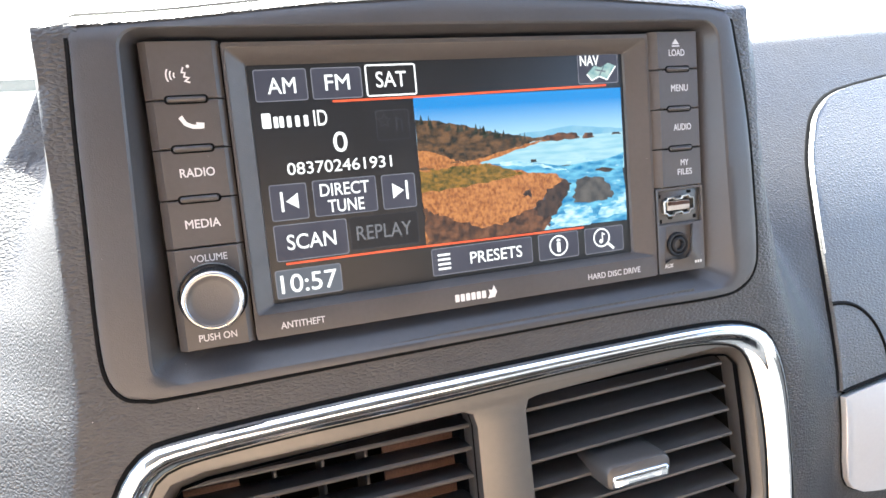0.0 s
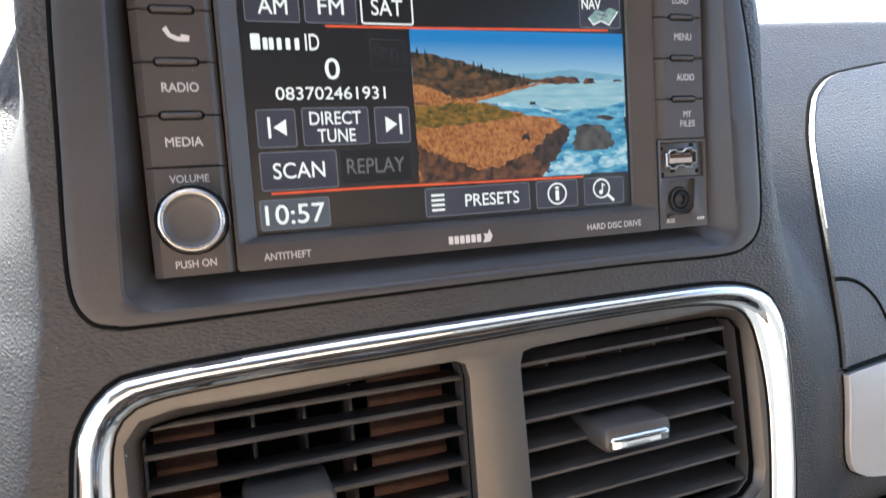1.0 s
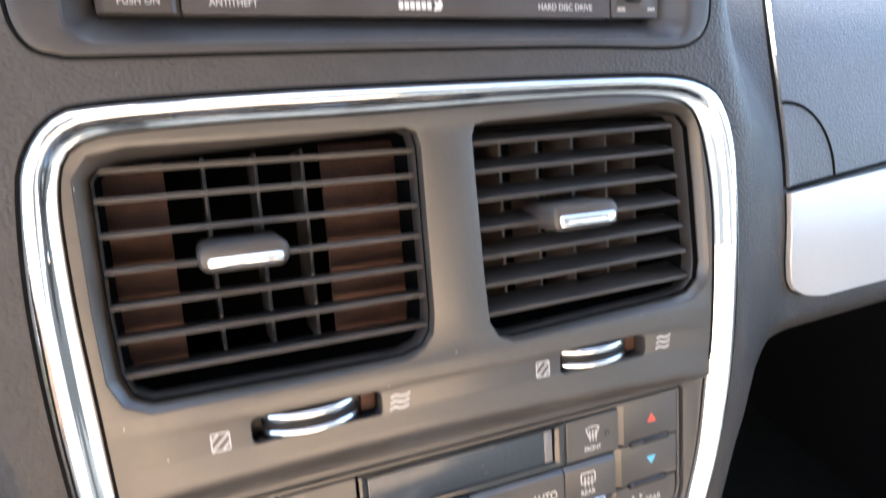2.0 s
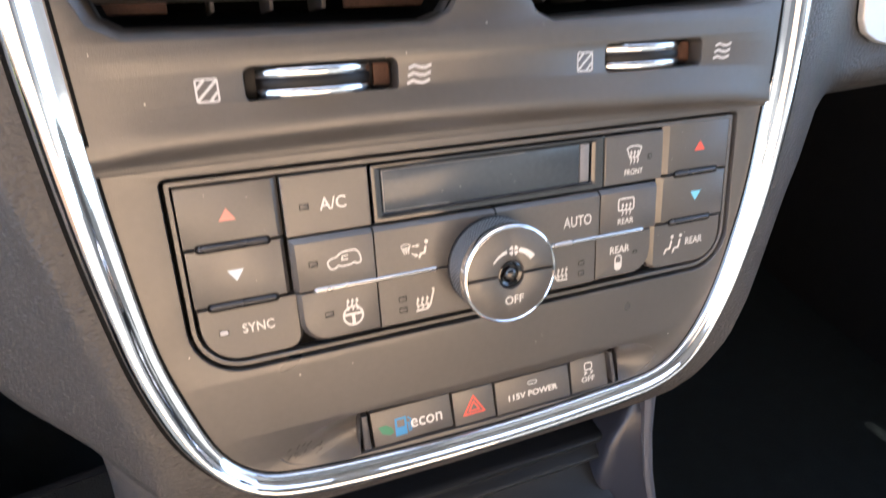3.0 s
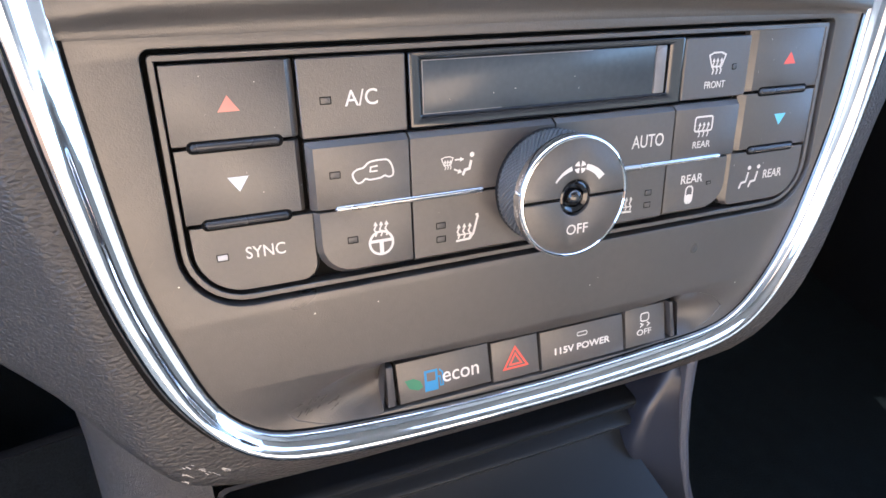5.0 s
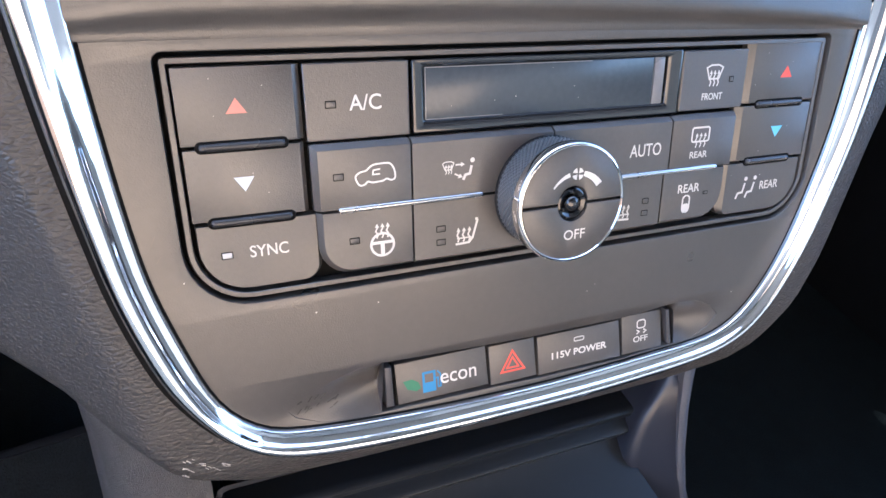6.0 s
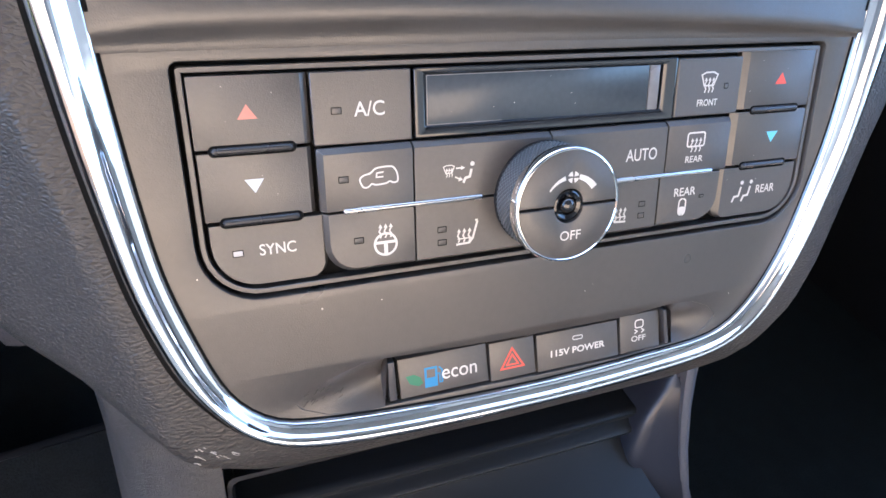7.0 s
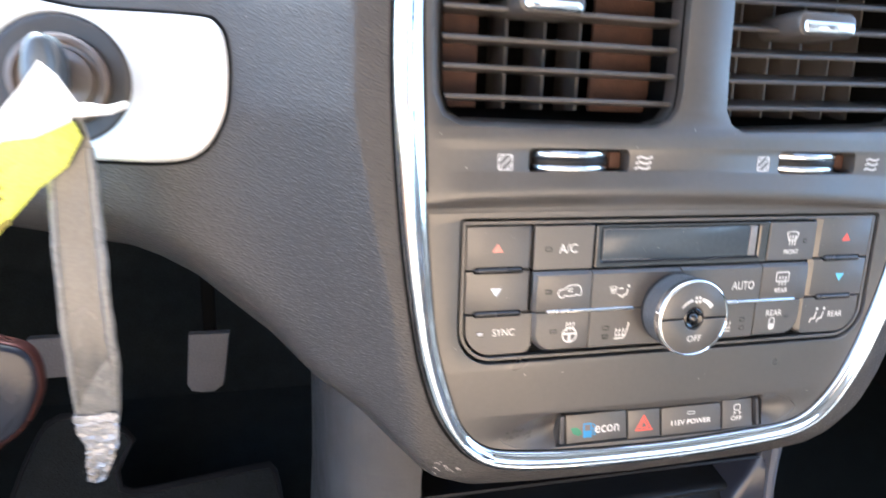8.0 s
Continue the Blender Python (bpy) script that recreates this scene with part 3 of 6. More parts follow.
def match(loop, like, cx=2.0, cz=-3.0):
    """Points of the loop met by rays from the middle through each point of another loop."""
    out = []
    for x, z in like:
        a = Vector((x - cx, z - cz))
        best = None
        for i in range(len(loop)):
            p, q = Vector(loop[i - 1]) - Vector((cx, cz)), Vector(loop[i]) - Vector((cx, cz))
            e = q - p
            den = a.x * e.y - a.y * e.x
            if abs(den) < 1e-9:
                continue
            t = (p.x * e.y - p.y * e.x) / den
            u = (p.x * a.y - p.y * a.x) / den
            if t > 0 and -1e-6 <= u <= 1 + 1e-6 and (best is None or t > best):
                best = t
        best = best or 1.0
        out.append((cx + a.x * best, cz + a.y * best))
    return out


RIM_IN = [(x + (4.4 if x < 0 else -5.6) * (z + 58) / 110, z) for x, z in rrect(-111.8, 119.6, -60.2, 50.4, (6, 8, 8, 8), 8)]


def over_top(loop):
    """Rolls the upper edge of a flat loop back over the hood."""
    return [(x, y + 4.5 * (max(0.0, z - skin_top(x) + 6) / 10) ** 2, z) for x, y, z in loop]


bm = bmesh.new()
so = SURROUND_OUT
ri, re = match(RIM_IN, so), match(RADIO_EDGE, so)
mix = lambda a, b, f: [(p[0] * (1 - f) + q[0] * f, p[1] * (1 - f) + q[1] * f) for p, q in zip(a, b)]
rings(bm, [over_top(q) for q in (at_y(inset(so, 0.8), 12), at_y(inset(so, 0.8), -3.6), at_y(inset(so, 1.1), -4.1), at_y(inset(so, 1.8), -4.3), at_y(mix(so, ri, 0.25), -4.4), at_y(mix(so, ri, 0.5), -4.5), at_y(mix(so, ri, 0.75), -4.5),
                                 at_y(mix(so, ri, 0.96), -4.4), at_y(mix(ri, re, 0.05), -3.9), at_y(mix(ri, re, 0.12), -3.0), at_y(mix(ri, re, 0.92), 4.8), at_y(re, 6.5), at_y(re, 14))])
part("rim", bm, RIM, surround, angle=24)
bm = bmesh.new()
rings(bm, [over_top(q) for q in (at_y(inset(so, -0.5), -3.0), at_y(inset(so, -0.4), -3.85), at_y(inset(so, 0.6), -3.85), at_y(inset(so, 1.0), -3.4))])
part("seam", bm, SEAM, surround, "thin dark gap round the rim")


# ---------------------------------------------------------------- car radio
radio = thing("car_radio", 2, 4, -3, "black touch-screen car radio with side keys and a volume knob", "car radio")
bm = block(rrect(-103.2, 107.0, -51.2, 47.2, 1.2), 9.0, 22.0, 0.5)
part("case", bm, BLACK, radio)
# middle frame with the sunk display
WINDOW = rrect(-71.2, 73.6, -40.6, 39.6, 0.8, 3)
FRAME_IN = rrect(-77.6, 81.6, -42.8, 44.6, 1.2, 3)
bm = bmesh.new()
plate(bm, rrect(-78.7, 82.8, -51.2, 46.4, 1.0, 3), [FRAME_IN], 0.0, 3.2, 0.3)
part("front_frame", bm, RADIO, radio)
bm = bmesh.new()
rings(bm, [at_y(FRAME_IN, 0.1), at_y(mix(FRAME_IN, WINDOW, 0.12), 0.6), at_y(mix(FRAME_IN, WINDOW, 0.9), 4.0), at_y(WINDOW, 5.6)])
part("display_slope", bm, RADIO, radio, "sloped inner frame of the display")


def key_block(x0, x1, z0, z1, left, right, front=-0.6):
    """A side key with slanting flanks of the given widths."""
    bm = bmesh.new()
    b = 0.25
    l1, r1 = x0 + left, x1 - right
    loops = [[(x0, 4, z0), (x1, 4, z0), (x1, 4, z1), (x0, 4, z1)],
             [(x0, 1.6, z0), (x1, 1.4, z0), (x1, 1.4, z1), (x0, 1.6, z1)],
             [(l1, front + b, z0), (r1, front + b, z0), (r1, front + b, z1), (l1, front + b, z1)],
             [(l1 + b, front, z0 + b), (r1 - b, front, z0 + b), (r1 - b, front, z1 - b), (l1 + b, front, z1 - b)]]
    rings(bm, loops, cap_last=True)
    return bm


def ridge(parent, x0, x1, z, front, h=2.0, mat=None):
    """A raised capsule in a dark slot between two keys."""
    slot = part("slot", block(rrect(x0 - 0.8, x1 + 0.8, z - h / 2 - 0.6, z + h / 2 + 0.6, h / 2 + 0.5, 5), front - 0.05, front + 2.0, 0.1), SEAM, parent)
    part("ridge", block(rrect(x0, x1, z - h / 2, z + h / 2, h / 2 - 0.02, 6), front - 0.9, front + 2.0, h / 2 - 0.15), mat or CAPSULE, slot, angle=60)
    return slot


left_rows = ((47.2, 29.2), (29.0, 13.9), (13.7, -2.0), (-2.2, -17.5), (-17.7, -51.2))
left_keys = []
for z1, z0 in left_rows:
    left_keys.append(part("key", key_block(-102.9, -79.2, z0 + 0.16, z1 - 0.16, 2.2, 2.0), RADIO, radio))
right_rows = ((47.2, 32.3), (32.1, 16.5), (16.3, 0.5), (0.3, -15.3))
right_keys = []
for z1, z0 in right_rows:
    right_keys.append(part("key", key_block(83.4, 106.9, z0 + 0.16, z1 - 0.16, 3.4, 0.6), RADIO, radio))
for z in (29.1, 13.8, -2.1):
    ridge(radio, -96.6, -85.0, z, -0.6, 1.7, RADIO)
for z in (32.2, 16.4, 0.4):
    ridge(radio, 91.0, 101.6, z, -0.6, 1.6, RADIO)
FACE = -0.68
part("lettering", word("RADIO", -90.4, 6.3, 2.7, FACE, 10.4), GREYPRINT, left_keys[2])
part("lettering", word("MEDIA", -90.8, -10.0, 2.7, FACE, 10.6), GREYPRINT, left_keys[3])
part("lettering", word("VOLUME", -90.4, -21.2, 2.3, FACE, 11.2, 0.014), GREYPRINT, left_keys[4])
part("lettering", word("PUSH ON", -90.8, -47.3, 2.3, FACE, 11.8, 0.014), GREYPRINT, left_keys[4])
bm = bmesh.new()   # voice sign: arcs and a small profile of strokes
for r in (1.6, 2.7, 3.8):
    stroke(bm, arc(-92.0, 36.6, r, 150, 210, 6), 0.42, FACE)
stroke(bm, [(-90.6, 39.0), (-91.2, 37.4), (-90.2, 37.2), (-90.6, 36.0), (-89.2, 35.7), (-90.4, 34.7), (-89.0, 34.2)], 0.45, FACE)
fill(bm, arc(-89.2, 39.2, 0.5, 0, 330, 8), FACE)
part("voice_sign", bm, PRINT, left_keys[0])
bm = bmesh.new()   # receiver
stroke(bm, [(-93.0, 23.2), (-92.0, 21.6), (-90.0, 20.6), (-87.9, 20.5)], 1.3, FACE)
fill(bm, [(-93.9, 23.3), (-92.9, 22.0), (-91.9, 22.7), (-92.7, 24.3)][::-1], FACE - 0.02)
fill(bm, [(-88.9, 21.9), (-88.4, 19.8), (-86.6, 19.9), (-86.4, 21.6)][::1], FACE - 0.02)
part("receiver_sign", bm, PRINT, left_keys[1])
for k, (body, z, w) in enumerate((("LOAD", 38.7, 7.6), ("MENU", 24.7, 8.2), ("AUDIO", 9.0, 8.6))):
    part("lettering", word(body, 96.2 + 0.7 * k, z, 2.6, FACE, w), GREYPRINT, right_keys[k])
part("lettering", word("MY", 98.0, -5.5, 2.4, FACE, 3.8), GREYPRINT, right_keys[3])
part("lettering", word("FILES", 98.0, -9.3, 2.4, FACE, 7.2), GREYPRINT, right_keys[3])
bm = bmesh.new()
fill(bm, [(94.0, 42.0), (97.6, 42.0), (95.8, 44.2)], FACE)
stroke(bm, [(93.9, 41.3), (97.7, 41.3)], 0.5, FACE)
part("eject_sign", bm, GREYPRINT, right_keys[0])
part("lettering", word("ANTITHEFT", -63.0, -47.4, 2.3, -0.06, 15.0, 0.014), GREYPRINT, radio)
part("lettering", word("HARD DISC DRIVE", 62.0, -47.4, 2.3, -0.06, 24.6), GREYPRINT, radio)
bm = bmesh.new()   # maker's mark, as plain shapes
for k in range(6):
    fill(bm, rrect(-7.2 + 2.15 * k, -5.5 + 2.15 * k, -49.0, -46.2, 0.3, 2), -0.06)
fill(bm, [(5.9, -49.4), (8.8, -49.2), (9.8, -47.2), (8.6, -44.6), (7.9, -46.4), (6.3, -46.0), (6.8, -47.6)], -0.06)
part("maker_mark", bm, PRINT, radio)
# volume knob
bm = lathe(bmesh.new(), -90.6, -33.8, [(10.9, 2), (10.9, -0.9), (10.6, -1.2), (10.3, -1.0), (10.1, 0.2), (9.3, 0.4)], 48)
knob_seat = part("knob_seat", bm, BLACK, radio)
part("seat_rim", lathe(bmesh.new(), -90.6, -33.8, [(10.95, -0.7), (10.9, -1.1), (10.7, -1.35), (10.45, -1.2), (10.35, -0.8)], 56, cap=False), RING, knob_seat, "thin bright rim round the knob", angle=60)
bm = bmesh.new()
n = 120
prof = [(9.3, 0.0), (9.55, -4.0), (9.4, -9.6)]
loops = []
for r, y in prof:
    loops.append([(-90.6 + (r - (0.28 if k % 2 else 0)) * math.cos(2 * math.pi * k / n), y, -33.8 + (r - (0.28 if k % 2 else 0)) * math.sin(2 * math.pi * k / n)) for k in range(n)])
rings(bm, loops)
knob = part("volume_knob", bm, BLACK, radio, "knurled black knob with a bright ring", angle=60)
part("ring", lathe(bmesh.new(), -90.6, -33.8, [(9.4, -9.3), (9.45, -10.1), (9.25, -10.8), (8.8, -11.3), (8.3, -11.4), (7.9, -11.1)], 64, cap=False), RING, knob, angle=60)
part("cap", lathe(bmesh.new(), -90.6, -33.8, [(8.0, -11.0), (7.7, -11.1), (7.3, -10.9), (6.9, -10.5), (5.6, -10.2), (2.4, -10.0), (0.5, -10.0)], 64), CAP, knob, "grey-brown dished cap", angle=50)
# USB and AUX bay
aux_scoop = [(87.6, -31.2), (85.9, -46.0), (87.2, -47.0), (90.4, -45.6), (94.3, -46.2), (98.2, -45.6), (100.6, -43.0), (101.6, -31.2)][::-1]
bm = bmesh.new()
plate(bm, rrect(83.5, 106.8, -51.0, -15.5, 0.6, 3), [rrect(84.6, 105.8, -30.6, -16.6, 0.5, 3), aux_scoop], -0.3, 3, 0.3)
bay = part("socket_bay", bm, RADIO, radio)
bm = bmesh.new()   # hollow running down to the audio socket
lowest = inset(aux_scoop, 1.6)
rings(bm, [at_y(aux_scoop, -0.2), at_y(mix(aux_scoop, lowest, 0.5), 0.5), at_y(lowest, 1.4)], cap_last=True)
part("socket_hollow", bm, RADIO, bay, angle=40)
usb = thing("usb_socket", 95, 0, -23, "bright steel USB socket set in the radio front", "socket")
part("back", block(rrect(84.7, 105.7, -30.5, -16.7, 0.4, 2), 0.9, 3, 0.1), SLAT, usb, "dark grey plate behind the socket")
for x, z, w, h in ((85.6, -19.6, 1.0, 1.6), (99.6, -18.4, 2.2, 1.2), (89.8, -28.6, 2.2, 1.2), (85.6, -30.0, 1.2, 1.6), (102.4, -29.2, 1.6, 1.6)):
    part("slot", block(rrect(x, x + w, z, z + h, 0.2, 2), 0.84, 2, 0.02), SEAM, usb)
bm = bmesh.new()
ub = [(86.8, -20.9), (88.2, -20.6), (88.9, -19.4), (92.0, -19.3), (92.6, -20.1), (95.6, -19.9), (96.2, -19.0), (99.6, -18.8), (100.3, -20.0), (101.8, -20.0), (102.2, -21.2), (102.2, -24.6), (101.6, -25.4), (100.3, -25.5),
      (99.7, -26.8), (96.2, -27.0), (95.6, -26.2), (92.6, -26.4), (92.0, -27.3), (88.9, -27.4), (88.2, -26.4), (86.9, -26.1)][::-1]
rings(bm, [at_y(ub, 3), at_y(ub, -0.6), at_y(inset(ub, 0.25), -0.9), at_y(inset(ub, 0.6), -0.85), at_y(inset(ub, 0.8), 0.8)])
part("shell", bm, STEEL, usb)
part("socket_dark", block(inset(ub, 0.7), 0.6, 2, 0.05), BLACK, usb)
part("tongue", block(rrect(89.0, 100.2, -24.9, -21.2, 0.2, 2), -0.2, 2, 0.2), TONGUE, usb, "pale tongue")
# thin brown strip standing in for shade on the tongue's upper part
part("tongue_shade", block(rrect(89.2, 100.0, -22.9, -21.4, 0.2, 2), -0.26, 0, 0.05), VANE, usb)
aux = thing("aux_socket", 94.3, 0, -39.6, "black round audio socket below the USB socket", "socket")
part("collar", lathe(bmesh.new(), 94.3, -39.6, [(5.2, 3), (5.2, 0.9), (4.7, 0.3), (4.0, 0.4), (3.6, 1.2), (3.3, 0.2), (2.7, -0.1), (2.2, 0.0), (1.9, 0.6), (1.8, 4)], 40, cap=True), BLACK, aux)
part("lettering", word("AUX", 88.4, -47.9, 1.7, -0.38, 4.2), PRINT, aux)
bm = bmesh.new()
for k in range(3):
    fill(bm, rrect(101.6 + 1.3 * k, 102.6 + 1.3 * k, -48.3, -47.2, 0.2, 2), -0.38)
part("small_mark", bm, GREYPRINT, aux)

# ---------------------------------------------------------------- the radio's display
SY = 5.0
display = part("display", block(rrect(-72.5, 74.8, -41.6, 40.6, 0.5, 2), SY, 8, 0.05), S_BLACK, radio, "lit colour display with a coast picture")


def screen_key(x0, x1, z0, z1, face=S_KEY, edge=S_EDGE, w=0.32):
    part("key_field", fill(bmesh.new(), rrect(x0, x1, z0, z1, 0.7, 3), SY - 0.04), face, display)
    part("key_edge", stroke(bmesh.new(), rrect(x0, x1, z0, z1, 0.7, 3), w, SY - 0.06, True), edge, display)


screen_key(-69.4, -52.2, 27.9, 38.2)
screen_key(-50.4, -33.2, 27.9, 38.2)
screen_key(-31.4, -13.4, 28.1, 38.6, S_BLACK, S_WHITE, 0.6)
screen_key(53.6, 71.7, 28.8, 39.9)
screen_key(-68.7, -56.4, -12.2, -0.1)
screen_key(-54.1, -31.8, -12.1, 0.2)
screen_key(-29.5, -17.2, -12.1, 0.0)
screen_key(-68.8, -43.8, -26.2, -13.9)
screen_key(-42.7, -17.5, -25.4, -13.9, S_BLACK, S_FAINT)
screen_key(-70.1, -47.5, -39.1, -29.4, S_CLOCK)
screen_key(-13.2, 28.2, -38.9, -28.9)
screen_key(31.2, 49.0, -38.9, -28.8)
screen_key(52.2, 70.2, -39.0, -28.8)
screen_key(-29.3, -17.3, 12.5, 22.8, S_BLACK, S_FAINT, 0.4)
TY = SY - 0.1
for body, x, z, h, w in (("AM", -60.6, 32.9, 5.6, 9.6), ("FM", -41.7, 33.3, 5.6, 8.8), ("SAT", -22.4, 33.6, 5.8, 11.4), ("0", -42.8, 13.0, 7.4, 5.0),
                         ("083702461931", -43.5, 5.0, 4.4, 38.0), ("SCAN", -56.4, -20.0, 5.6, 17.4), ("PRESETS", 12.9, -33.9, 4.8, 22.4)):
    part("screen_text", word(body, x, z, h * 0.93, TY, w * 0.97, 0.010), S_WHITE, display)
part("screen_text", word("10:57", -58.8, -34.3, 6.4, TY, 19.4, 0.010), S_WHITE, display)
part("screen_text", word("DIRECT", -43.0, -3.2, 4.3, TY, 17.4, 0.012), S_WHITE, display)
part("screen_text", word("TUNE", -43.0, -9.0, 4.3, TY, 12.8, 0.012), S_WHITE, display)
part("screen_text", word("REPLAY", -30.2, -19.6, 5.0, TY, 20.4, 0.012), S_DIM, display)
part("screen_text", word("NAV", 58.9, 37.6, 3.8, TY, 8.4), S_WHITE, display)
part("screen_text", word("ID", -48.8, 21.6, 5.2, TY, 4.6, 0.008), S_WHITE, display)
for x, high in ((-68.4, 24.0), (-64.6, 22.8), (-62.7, 22.8), (-60.2, 22.8), (-57.4, 22.8), (-54.5, 22.8)):     # brand word as plain bars
    part("brand_bar", fill(bmesh.new(), rrect(x, x + (3.0 if high > 23 else 1.5), 19.0, high, 0.4, 2), TY), S_WHITE, display)
bm = bmesh.new()
stroke(bm, [(-64.9, -9.3), (-64.9, -2.5)], 0.9, TY); fill(bm, [(-63.6, -5.9), (-59.4, -8.6), (-59.4, -3.2)], TY)
part("skip_sign", bm, S_WHITE, display)
bm = bmesh.new()
stroke(bm, [(-20.4, -9.2), (-20.4, -2.4)], 0.9, TY); fill(bm, [(-21.6, -5.8), (-25.8, -3.0), (-25.8, -8.6)], TY)
part("skip_sign", bm, S_WHITE, display)
bm = bmesh.new()
for k in range(4):
    stroke(bm, [(-11.0, -36.6 + 1.75 * k), (-6.0, -36.6 + 1.75 * k)], 0.8, TY)
part("list_sign", bm, S_WHITE, display)
bm = stroke(bmesh.new(), arc(40.1, -33.8, 3.9, 0, 345, 24), 0.65, TY, True)
letters(bm, "i", 40.1, -33.7, 5.0, TY, 1.5, 0.03)
part("info_sign", bm, S_WHITE, display)
bm = stroke(bmesh.new(), arc(60.0, -33.0, 3.6, 0, 345, 24), 0.65, TY, True)
stroke(bm, [(62.8, -35.6), (65.6, -38.0)], 1.1, TY)
stroke(bm, [(60.4, -34.2), (60.4, -31.2), (61.6, -31.9)], 0.5, TY); fill(bm, arc(59.7, -34.4, 0.9, 0, 330, 10), TY)
part("search_sign", bm, S_WHITE, display)
bm = stroke(bmesh.new(), [(-26.4 + 2.4 * math.cos(radians(90 + 36 * k)) * (1 if k % 2 == 0 else 0.5), 19.2 + 2.4 * math.sin(radians(90 + 36 * k)) * (1 if k % 2 == 0 else 0.5)) for k in range(10)], 0.4, TY, True)
stroke(bm, [(-22.0, 15.4), (-22.0, 20.0), (-20.0, 19.2), (-20.0, 15.0)], 0.6, TY)
part("favourite_sign", bm, S_FAINT, display)
part("map_sign", fill(bmesh.new(), [(57.4, 32.4), (59.6, 29.9), (63.0, 31.4), (66.6, 30.0), (70.8, 35.2), (67.4, 36.6), (64.0, 34.8), (61.0, 35.6)], TY), glow("map_sign_colour", (0.22, 0.40, 0.42), (0.62, 0.72, 0.66), 300, strength=LIT), display)
part("map_edge", stroke(bmesh.new(), [(57.4, 32.4), (59.6, 29.9), (63.0, 31.4), (66.6, 30.0), (70.8, 35.2)], 0.5, TY - 0.02), S_WHITE, display)
part("map_fold", stroke(bmesh.new(), [(63.0, 31.4), (65.4, 35.4)], 0.4, TY - 0.03), S_CLOCK, display)
part("map_fold", stroke(bmesh.new(), [(61.4, 34.0), (66.0, 33.2)], 0.5, TY - 0.03), S_CLOCK, display)
part("red_line", stroke(bmesh.new(), [(-44, 26.9), (-10, 27.0), (50, 27.7), (66, 27.9)], 0.75, SY - 0.08), S_RED, display)
part("red_line", stroke(bmesh.new(), [(-66, -27.3), (-30, -27.2), (10, -27.6), (52, -27.9)], 0.75, SY - 0.08), S_RED, display)
# coast picture, far to near
PX0, PX1, PZ0, PZ1 = -15.0, 72.6, -27.0, 26.7


def pic(name, pts, mat, level):
    """One area of the picture; points as shares of its width and height from the lower left."""
    q = [(PX0 + (PX1 - PX0) * u, PZ0 + (PZ1 - PZ0) * v) for u, v in pts]
    part(name, fill(bmesh.new(), q, SY - 0.03 - 0.012 * level), mat, display)


def uneven(pts, amount, steps, seed):
    """The outline with small random steps along it."""
    rnd = random.Random(seed)
    out = []
    for (a, b), (c, d) in zip(pts, pts[1:] + pts[:1]):
        for k in range(steps):
            f = k / steps
            out.append((min(1, max(0, a + (c - a) * f + (rnd.uniform(-1, 1) * amount if k else 0))), min(1, max(0, b + (d - b) * f + (rnd.uniform(-1, 1) * amount if k else 0)))))
    return out


pic("picture_sky", [(0, 0.55), (1, 0.55), (1, 1), (0, 1)], S_SKY, 0)
pic("picture_far_hill", uneven([(0.36, 0.66), (1, 0.66), (1, 0.70), (0.9, 0.715), (0.82, 0.73), (0.74, 0.745), (0.66, 0.735), (0.58, 0.72), (0.48, 0.715)], 0.004, 3, 20), S_HAZE, 1)
pic("picture_far_sea", [(0.2, 0.4), (1, 0.4), (1, 0.672), (0.6, 0.662), (0.3, 0.60)], S_PALE, 2)
pic("picture_sea", uneven([(0.3, 0), (1, 0), (1, 0.52), (0.85, 0.47), (0.7, 0.46), (0.5, 0.50), (0.3, 0.52)], 0.01, 4, 21), S_SEA, 3)
pic("picture_wooded_hill", uneven([(0, 0.50), (0.15, 0.52), (0.3, 0.56), (0.42, 0.61), (0.52, 0.645), (0.62, 0.66), (0.5, 0.69), (0.38, 0.725), (0.28, 0.765), (0.15, 0.82), (0, 0.855)], 0.010, 6, 1), S_WOOD, 4)
rnd = random.Random(31)
for k in range(26):      # spiky trees along the hill's crest
    u = rnd.choice((rnd.uniform(0, 0.5), rnd.uniform(0.2, 0.42)))
    v = between(u, (0, 0.15, 0.28, 0.38, 0.5), (0.85, 0.815, 0.76, 0.72, 0.69)) - rnd.uniform(0.0, 0.03)
    h, w = rnd.uniform(0.02, 0.055), rnd.uniform(0.005, 0.010)
    pic("picture_tree", [(max(0, u - w), v - 0.02), (u + w, v - 0.02), (u + w * 0.5, v + h * 0.5), (u, v + h)], S_TREE, 4.4)
pic("picture_beach", uneven([(0, 0.56), (0.08, 0.55), (0.2, 0.545), (0.3, 0.565), (0.42, 0.61), (0.52, 0.64), (0.62, 0.655), (0.52, 0.625), (0.42, 0.585), (0.33, 0.55), (0.24, 0.515), (0.1, 0.52), (0, 0.53)][::-1], 0.006, 4, 2), S_SAND, 5)
pic("picture_bluff", uneven([(0, 0.55), (0.08, 0.55), (0.2, 0.545), (0.14, 0.575), (0.06, 0.63), (0, 0.65)], 0.008, 5, 22), S_SAND, 5.4)
pic("picture_sea_cliff", uneven([(0.58, 0.645), (0.68, 0.645), (0.77, 0.65), (0.75, 0.69), (0.66, 0.70), (0.58, 0.675)], 0.008, 4, 3), S_SHADE, 5)
pic("picture_sea_cliff", uneven([(0.785, 0.645), (0.85, 0.65), (0.83, 0.685), (0.80, 0.685)], 0.005, 3, 4), S_SHADE, 5)
pic("picture_sea_cliff", uneven([(0.93, 0.655), (0.995, 0.655), (0.98, 0.672), (0.95, 0.672)], 0.004, 3, 24), S_ROCK, 5)
